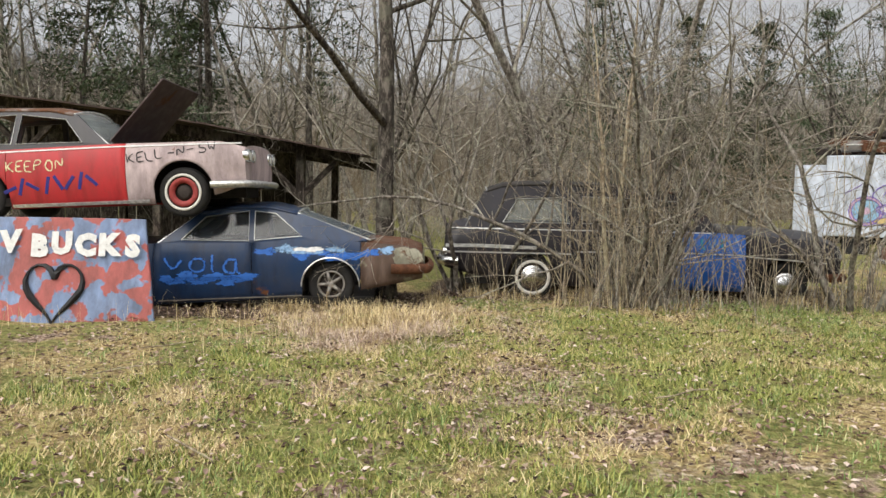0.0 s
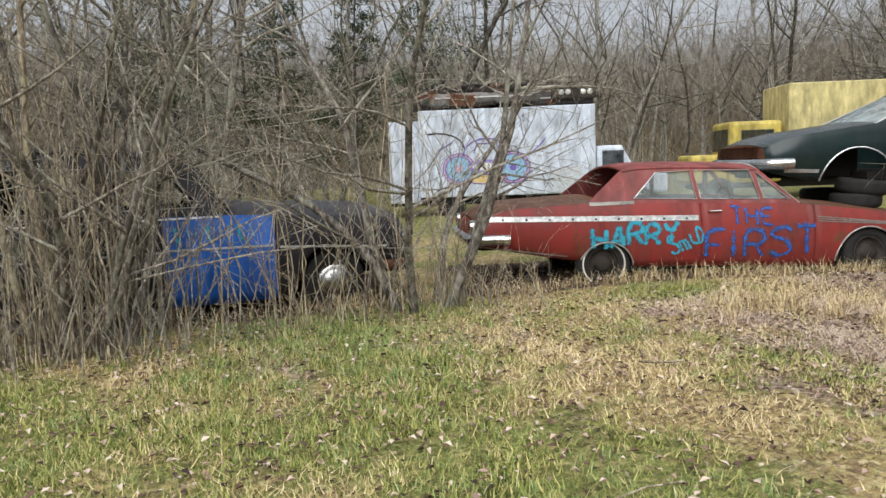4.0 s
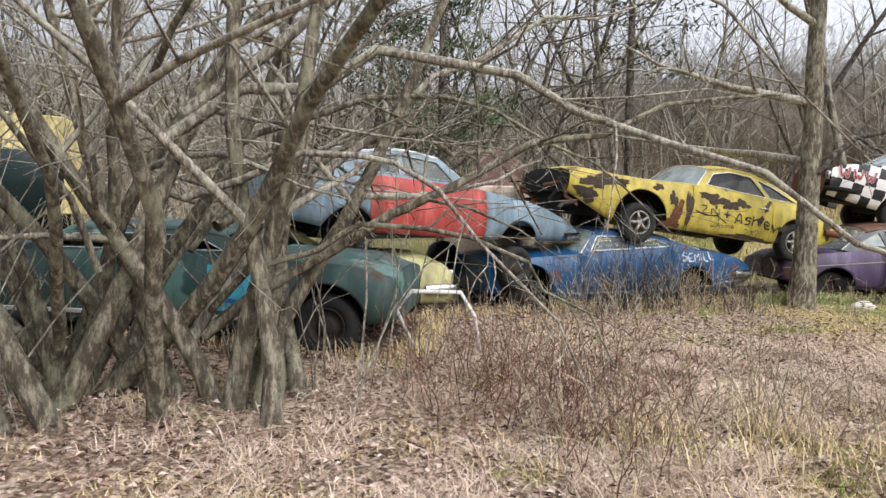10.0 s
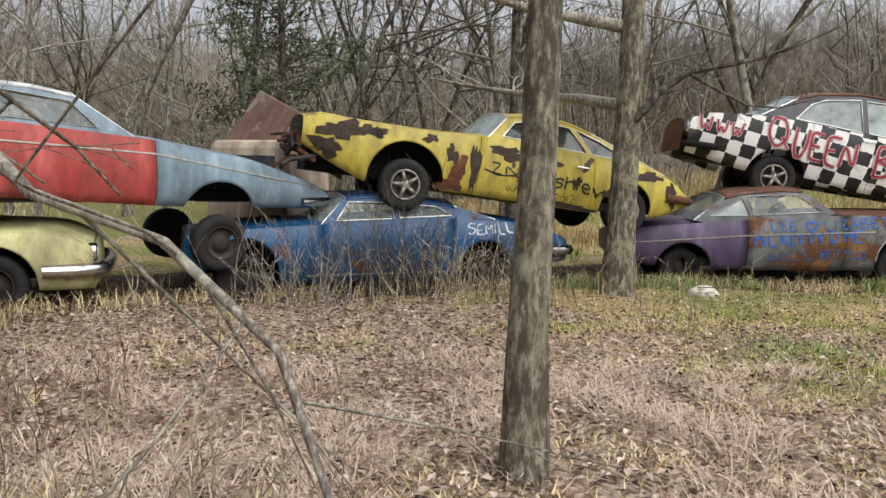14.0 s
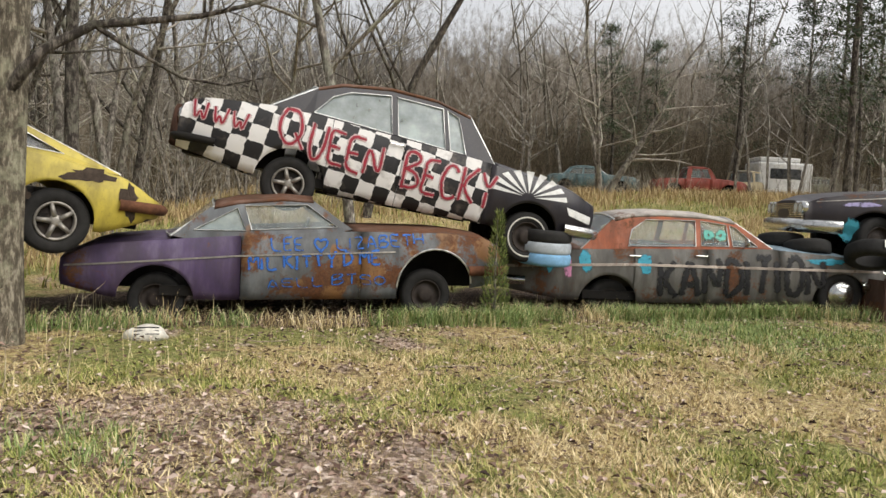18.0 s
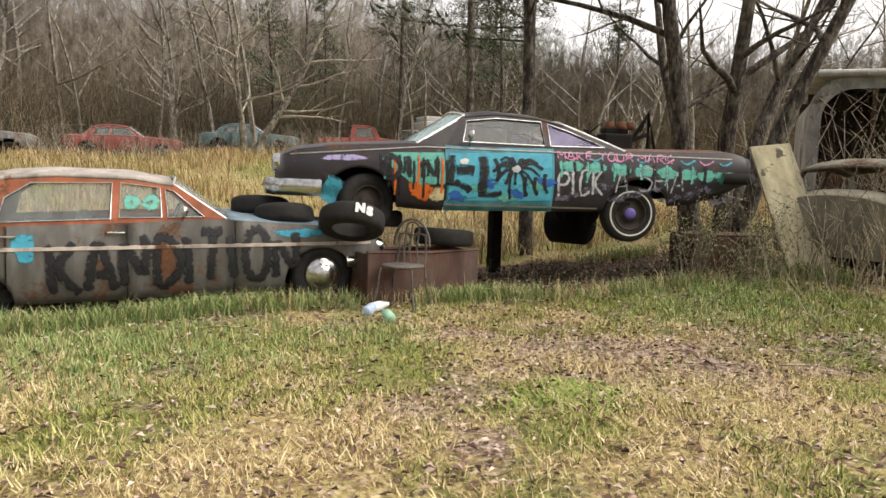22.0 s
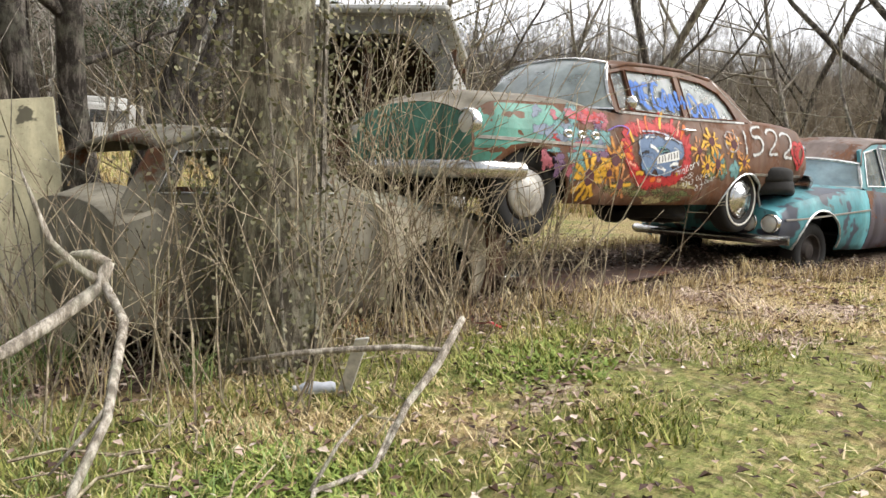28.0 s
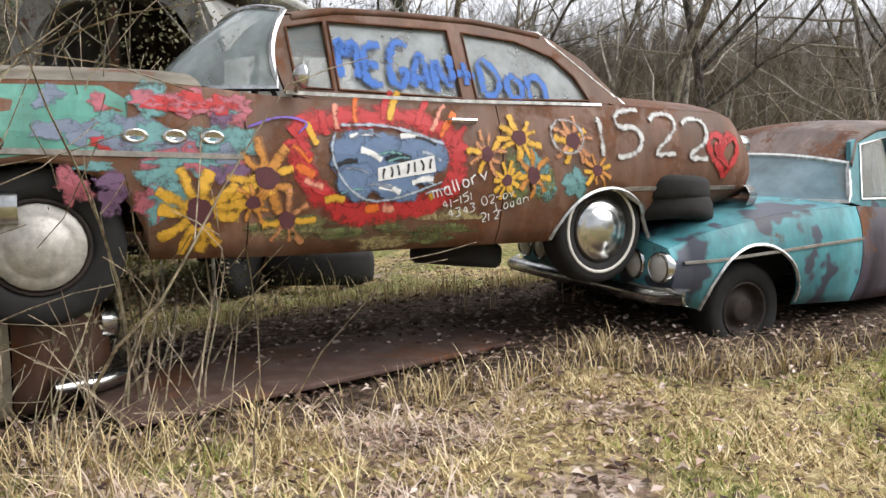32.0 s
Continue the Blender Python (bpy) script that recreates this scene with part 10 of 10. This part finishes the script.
dead_branch("fallen_branch", "grey fallen branch lying across the weeds", [
    ([(19.7, -16.89, 0.53), (19.48, -17.07, 0.58), (19.28, -17.23, 0.61), (19.11, -17.43, 0.62), (18.9, -17.5, 0.63)], [0.01, 0.014, 0.016, 0.015, 0.011]),
    ([(18.87, -17.58, 0.78), (18.86, -17.4, 0.59), (18.87, -17.22, 0.44), (18.75, -16.95, 0.3)], [0.016, 0.021, 0.018, 0.012]),
    ([(18.83, -17.1, 0.38), (18.73, -16.9, 0.28), (18.8, -16.66, 0.24), (18.65, -16.51, 0.17), (18.31, -16.44, 0.1)], [0.012, 0.012, 0.012, 0.009, 0.005]),
    ([(18.85, -16.94, 0.46), (18.83, -16.8, 0.38), (18.81, -16.65, 0.24)], [0.005, 0.008, 0.009])])
board_bm = box_bm(-0.032, 0.032, -0.01, 0.01, -0.2, 0.17, 0.005)
for v in board_bm.verts:
    if v.co.z > 0.1:
        v.co.z += 0.6 * v.co.x
broken = empty("broken_board", pose(19.44, -17.4, 0.47, 14, 20, 215), "splintered white-painted board stuck in the brush", "board")
part("board", board_bm, plain("chipped_white_board", (0.5, 0.48, 0.44), 0.7, 0, 0.35, 18, 0.3), broken)
bottle = empty("plastic_bottle", pose(19.62, -17.3, ground_z(19.62, -17.3) + 0.045, 0, 88, 60) @ Matrix.Scale(0.8, 4), "crushed clear plastic bottle lying in the weeds", "bottle")
v, f = lathe([(0.001, -0.13), (0.034, -0.13), (0.042, -0.1), (0.034, -0.05), (0.043, 0.0), (0.04, 0.06), (0.018, 0.1), (0.016, 0.125)], 14, "z")
mesh_object("bottle_body", v, f, plain("cloudy_plastic", (0.4, 0.42, 0.46), 0.3, 0, 0.2, 14, 0.3), bottle, "", True)
v, f = lathe([(0.018, 0.12), (0.019, 0.14), (0.001, 0.142)], 12, "z")
mesh_object("cap", v, f, plain("white_cap", (0.7, 0.7, 0.7), 0.5, 0, 0.1, 14, 0.1), bottle, "", True)
rnd = random.Random(733)
twigs_ = []
for k in range(70):
    x, y = rnd.gauss(19.2, 0.55), rnd.gauss(-15.4, 0.9)
    a, L = rnd.uniform(0, 6.28), rnd.uniform(0.2, 0.6)
    z = ground_z(x, y) + rnd.uniform(0.03, 0.1)
    pts = [Vector((x + L * u * math.cos(a) + rnd.gauss(0, 0.03), y + L * u * math.sin(a) + rnd.gauss(0, 0.03), z + rnd.uniform(-0.02, 0.05))) for u in (0, 0.35, 0.7, 1.0)]
    twigs_.append(tube(pts, rnd.uniform(0.003, 0.007), 4, False))
tagged(mesh_object("broken_twigs", *join_lists(twigs_), STRAWSTEM), "broken twigs lying round a fallen branch", "twigs", "", "stuff")

# ---- cars and vans far back in the field ----
def far_car(x, y, hd, col, kind, label):
    c = Car("parked_wreck" if kind != "pickup" else "pickup_truck", label, (x, y), hd, -1, 1.9, -2.4, 2.6,
            [(-2.4, 0.85), (-2.2, 1.0), (0, 1.05), (1.0, 1.05), (2.4, 0.95), (2.6, 0.8)], [(-2.4, 0.4), (2.6, 0.4)], [(-1.4, 0.35, 0.34), (1.6, 0.35, 0.34)], (), 0.08, group="wrecks in the field")
    z = ground_z(x, y)
    c.e.matrix_world = pose(x, y, z, 0, 0, hd)
    c.body([("rear_quarter", -2.4, -0.8, col), ("door", -0.8, 0.6, col), ("front_fender", 0.6, 2.6, col)], 0.9, -1.4 if kind != "pickup" else -0.7, col, col if kind != "pickup" else None)
    if kind == "pickup":
        c.cabin([(0.9, 1.05), (0.6, 1.6), (0.3, 1.68), (-0.4, 1.68), (-0.65, 1.6), (-0.75, 1.05)], [[(0.6, 1.1), (0.4, 1.58), (-0.4, 1.58), (-0.5, 1.1)]], 0.5, -0.6, col, col, 0.14, GLASS, GLASS_PALE, GLASS, seats=False)
    else:
        c.cabin([(0.9, 1.05), (0.3, 1.45), (-0.2, 1.52), (-0.8, 1.5), (-1.2, 1.4), (-1.6, 1.02)], [[(0.55, 1.1), (0.25, 1.4), (-0.4, 1.44), (-0.42, 1.1)], [(-0.5, 1.1), (-0.48, 1.44), (-1.0, 1.38), (-1.25, 1.1)]], 0.3, -1.2, col, col, 0.18, GLASS, GLASS_PALE, GLASS, seats=False)
    for far in (False, True):
        c.wheel(-1.4, 0.32, 0.34, far)
        c.wheel(1.6, 0.32, 0.34, far)
    return c


PKRED = paint("rusty_red_pickup_paint", (0.32, 0.06, 0.04), 0.35, 0.2, 0.6)
CREAMP = paint("cream_wreck_paint", (0.5, 0.42, 0.26), 0.25, 0.2, 0.6)

# tyre lettering and the hanging spare
lt = empty("dark_drum", pose(24.57, -15.25, 0.7, 0, 90, 20), "dark round tank hanging under the raised coupe", "scrap")
v, f = lathe([(0.001, -0.3), (0.26, -0.3), (0.3, -0.26), (0.3, 0.26), (0.26, 0.3), (0.001, 0.3)], 24, "z")
mesh_object("drum_shell", v, f, DARK, lt, "", True)
tyre_thing(20.2, -22.2, 1.12, 0.3, 0.16, (8, 4), "dark spare wheel slung beneath the raised sedan")
NSm = flat_text("NS", None, -0.085, -0.05, 0.09, S_WHITE, -0.372, 0.008, 1.1)
NSm.name = "tyre_lettering"
NSm.parent = flat
NSm.matrix_local = pose(0, 0, 0.02, 0, 0, -95)

# far rows in the field
far_car(52.0, -24.9, -103, PKRED, "pickup", "rusty red pickup truck parked in the field")
far_car(53.0, -29.3, -60, CREAMP, "pickup", "cream pickup truck in the far row")
far_car(52.9, -18.9, -110, paint("dull_teal_wreck", (0.1, 0.17, 0.18), 0.3, 0.2, 0.6), "sedan", "dull teal sedan wreck in the far row")
far_car(54.6, -35.0, -100, paint("olive_wreck", (0.2, 0.2, 0.13), 0.3, 0.2, 0.6), "sedan", "faded olive sedan in the far row")
far_car(51.3, -12.9, -100, paint("red_wreck", (0.25, 0.06, 0.05), 0.4, 0.2, 0.6), "sedan", "faded red wreck in the far row")
far_car(50.0, -7.0, -95, paint("grey_wreck", (0.16, 0.16, 0.16), 0.4, 0.2, 0.6), "sedan", "grey sedan wreck in the far row")
far_car(55.2, -40.8, -95, paint("white_wreck", (0.5, 0.5, 0.48), 0.2, 0.2, 0.6), "sedan", "white sedan wreck in the far row")
z0 = ground_z(54.0, -31.0)
e = empty("camper_van", pose(54.0, -31.0, z0, 0, 0, -100), "white camper body with dark side window in the far row", "van")
part("body", box_bm(-1.6, 1.6, -1.0, 1.0, 0.5, 2.3, 0.12), WHITE_P, e)
part("roof_hatch", box_bm(-1.5, 0.9, -0.85, 0.85, 2.3, 2.6, 0.08), WHITE_P, e)
part("window", box_bm(-0.9, 0.9, -1.02, -0.98, 1.35, 1.95, 0.02), GLASS_DARK, e)
part("chassis", box_bm(-1.5, 1.5, -0.8, 0.8, 0.2, 0.5), DARK, e)
for i, (x, y, n, h) in enumerate([(50.5, -21.5, 120, 1.6), (50.6, -16, 90, 1.2), (48.5, -10.5, 90, 1.3), (48, -30, 120, 2.5), (53.5, -33, 60, 2.0), (49.5, -18.5, 110, 1.1), (50.0, -27.0, 90, 0.8), (47.5, -13.5, 110, 1.0), (51.5, -36.5, 90, 1.1), (47.0, -5.5, 110, 1.2)]):
    brush("brush_thicket", 500 + i, n, h, 0.9, TWIG, "heap of brown brush among the far wrecks", (x, y, ground_z(x, y)), 0.012)

# evergreens
NEEDLE = by_island("pine_needles", [(0.0, (0.03, 0.045, 0.022)), (0.6, (0.06, 0.085, 0.04)), (1.0, (0.11, 0.125, 0.07))])


def pine(name, seed, h, r, low, label, boughs=90, tufts=40):
    rnd = random.Random(seed)
    e = empty(name, pose(0, 0, 0), label, "tree", "evergreens")
    pts, rad = limb(rnd, (0, 0, -0.2), (0.02, 0.02, 1), h, r, 10, 0.02, 0.0)
    mesh_object("trunk", *tube(pts, rad, 7, False), BARK_D, e, "", True)
    items, vs, fs = [], [], []
    for i in range(boughs):
        t = low + (1 - low) * rnd.random()
        p = pts[min(9, int(t * 10))].lerp(pts[min(10, int(t * 10) + 1)], (t * 10) % 1)
        a = rnd.uniform(0, 6.28)
        L = (1.05 - t) * h * 0.26 + 0.3
        q, rr = limb(rnd, p, (math.cos(a), math.sin(a), rnd.uniform(-0.1, 0.4)), L, 0.02, 3, 0.12, 0.02)
        items.append(tube(q, rr, 3, False))
        for c_ in range(tufts):
            u = rnd.uniform(0.3, 1.0) * 3
            k = min(2, int(u))
            s = q[k].lerp(q[k + 1], u - k) + Vector((rnd.gauss(0, 0.16), rnd.gauss(0, 0.16), rnd.gauss(0, 0.1)))
            d = Vector((rnd.gauss(0, 1), rnd.gauss(0, 1), rnd.gauss(0.3, 0.8))).normalized() * rnd.uniform(0.12, 0.28)
            w = d.cross(Vector((0.3, 0.5, 0.8))).normalized() * 0.032
            o = len(vs)
            vs += [s - w, s + w, s + d]
            fs += [(o, o + 1, o + 2)]
    mesh_object("bough", *join_lists(items), BARK_D, e, "", True)
    mesh_object("crown", vs, fs, NEEDLE, e, "dark green needle clumps")
    return e


pa = pine("pine_tree", 61, 14, 0.16, 0.4, "tall dark green pine at the edge of the woods")
pb = pine("pine_tree", 62, 10, 0.12, 0.2, "dark green pine at the edge of the woods")
spots = [(52, -27), (55, -21), (50, -31.5), (28, 6), (30, 1), (-9, 22), (-13, 19), (14, 34), (20, 33), (6, 27), (57, -35), (33, 9), (-5, 27), (58, -31), (55, -38), (60, -26), (52, -43), (57, -47), (36, -21), (44, -28)]
for i, (x, y) in enumerate(spots):
    src = pa if i % 2 == 0 else pb
    mm = pose(x, y, ground_z(x, y), 0, 0, 57 * i)
    if i < 2:
        src.matrix_world = mm
    else:
        copy_thing(src, mm)
for i, (x, y) in enumerate([(-11.5, 23.0), (-8.2, 24.5), (-14, 22), (-16.5, 24), (-10, 27), (10.5, 33), (16.5, 31.5)]):
    copy_thing(pb, pose(x, y, ground_z(x, y), 0, 0, 83 * i + 10))
pc = pine("pine_tree", 63, 12.5, 0.13, 0.27, "pine with a bare lower trunk behind the raised coupe", 120, 90)
pc.matrix_world = pose(25.8, -15.4, ground_z(25.8, -15.4), 0, 0, 20)
cd = empty("cedar_sapling", pose(23.2, -5.75, ground_z(23.2, -5.75)), "small yellow-green cedar sapling growing between two cars", "tree", "evergreens")
mesh_object("stem", *tube([(0, 0, -0.05), (0.02, 0.01, 0.6), (0, 0.02, 1.25)], [0.02, 0.014, 0.004], 6), BARK, cd)
vs, fs = [], []
rnd = random.Random(64)
for k in range(1500):
    t = rnd.random() ** 1.2
    rr = 0.17 * (1 - t) ** 0.7 * math.sqrt(rnd.random()) + 0.02
    a = rnd.uniform(0, 6.28)
    p = Vector((rr * math.cos(a), rr * math.sin(a), 0.08 + 1.25 * t))
    d = Vector((math.cos(a) * 0.5, math.sin(a) * 0.5, rnd.uniform(0.4, 1.4))).normalized() * rnd.uniform(0.03, 0.08)
    w = d.cross(Vector((rnd.gauss(0, 1), rnd.gauss(0, 1), 0.2))).normalized() * 0.006
    o = len(vs)
    vs += [p - w, p + w, p + d]
    fs.append((o, o + 1, o + 2))
mesh_object("crown", vs, fs, by_island("cedar_green", [(0.0, (0.06, 0.09, 0.025)), (0.6, (0.16, 0.2, 0.06)), (1.0, (0.3, 0.32, 0.1))]), cd, "yellow-green scaly foliage")

# scrap behind the raised coupe's roof
e = empty("scrap_engine", pose(23.45, -14.95, 1.74, 0, 0, 69), "rusty engine and hoses heaped on the coupe's trunk", "scrap")
part("block", box_bm(-0.2, 0.2, -0.16, 0.16, 0.0, 0.22, 0.03), DARK, e)
part("head", box_bm(-0.17, 0.17, -0.08, 0.08, 0.22, 0.3, 0.02), DARK, e)
for k in range(3):
    v, f = lathe([(0.001, 0.0), (0.07, 0.0), (0.075, 0.03), (0.05, 0.1), (0.001, 0.1)], 14, "z")
    mesh_object("valve_cap", [(p[0] - 0.21 + 0.14 * k, p[1] + 0.05 * (k % 2), p[2] + 0.28) for p in v], f, RUSTY, e, "", True)
rnd = random.Random(17)
for k in range(9):
    a = rnd.uniform(0, 6.28)
    pts = [(0.25 * math.cos(a), 0.18 * math.sin(a), 0.15), (0.45 * math.cos(a), 0.35 * math.sin(a), rnd.uniform(0.1, 0.5)), (0.55 * math.cos(a + 0.4), 0.45 * math.sin(a + 0.4), rnd.uniform(0.0, 0.3))]
    mesh_object("hose", *tube(pts, rnd.uniform(0.012, 0.03), 6), DARK, e)
# rusty box between the coupe's tail and the board
e = empty("rusty_crate", pose(22.85, -16.35, ground_z(22.85, -16.35), 0, 0, 70), "low rusty steel crate sunk in dry weeds", "scrap")
CR = paint("rust_crate_paint", (0.16, 0.08, 0.055), 0.5, 0.3, 0.8)
for y_ in (-0.3, 0.3):
    part("side_panel", box_bm(-0.5, 0.5, y_ - 0.015, y_ + 0.015, 0, 0.42, 0.006), CR, e)
for x_ in (-0.5, 0.5):
    part("end_panel", box_bm(x_ - 0.015, x_ + 0.015, -0.28, 0.28, 0, 0.42, 0.006), CR, e)
part("lid", box_bm(-0.52, 0.52, -0.32, 0.32, 0.425, 0.45, 0.008), CR, e)
# red plastic scraps in the grass
RED_SPOTS = [(19.58, -18.8), (19.72, -18.95), (20.5, -18.4)]
REDP = plain("red_plastic", (0.5, 0.03, 0.04), 0.4)
for k, (x, y) in enumerate(RED_SPOTS):
    z = ground_z(x, y)
    pts = [(0, 0, 0.03), (0.06, 0.03, 0.06), (0.12, -0.01, 0.04), (0.2, 0.02, 0.03)]
    vs = [(p[0], p[1] - 0.025, p[2]) for p in pts] + [(p[0], p[1] + 0.025, p[2] + 0.012) for p in pts]
    vs += [(q[0], q[1], q[2] - 0.004) for q in vs]
    fs = [(i, i + 1, i + 5, i + 4) for i in range(3)] + [(i + 8, i + 12, i + 13, i + 9) for i in range(3)]
    ob = mesh_object("plastic_scrap", vs, fs, REDP)
    ob.matrix_world = pose(x, y, z, 0, 0, 50 * k)
    tagged(ob, "torn red plastic strip lying in the grass", "litter")
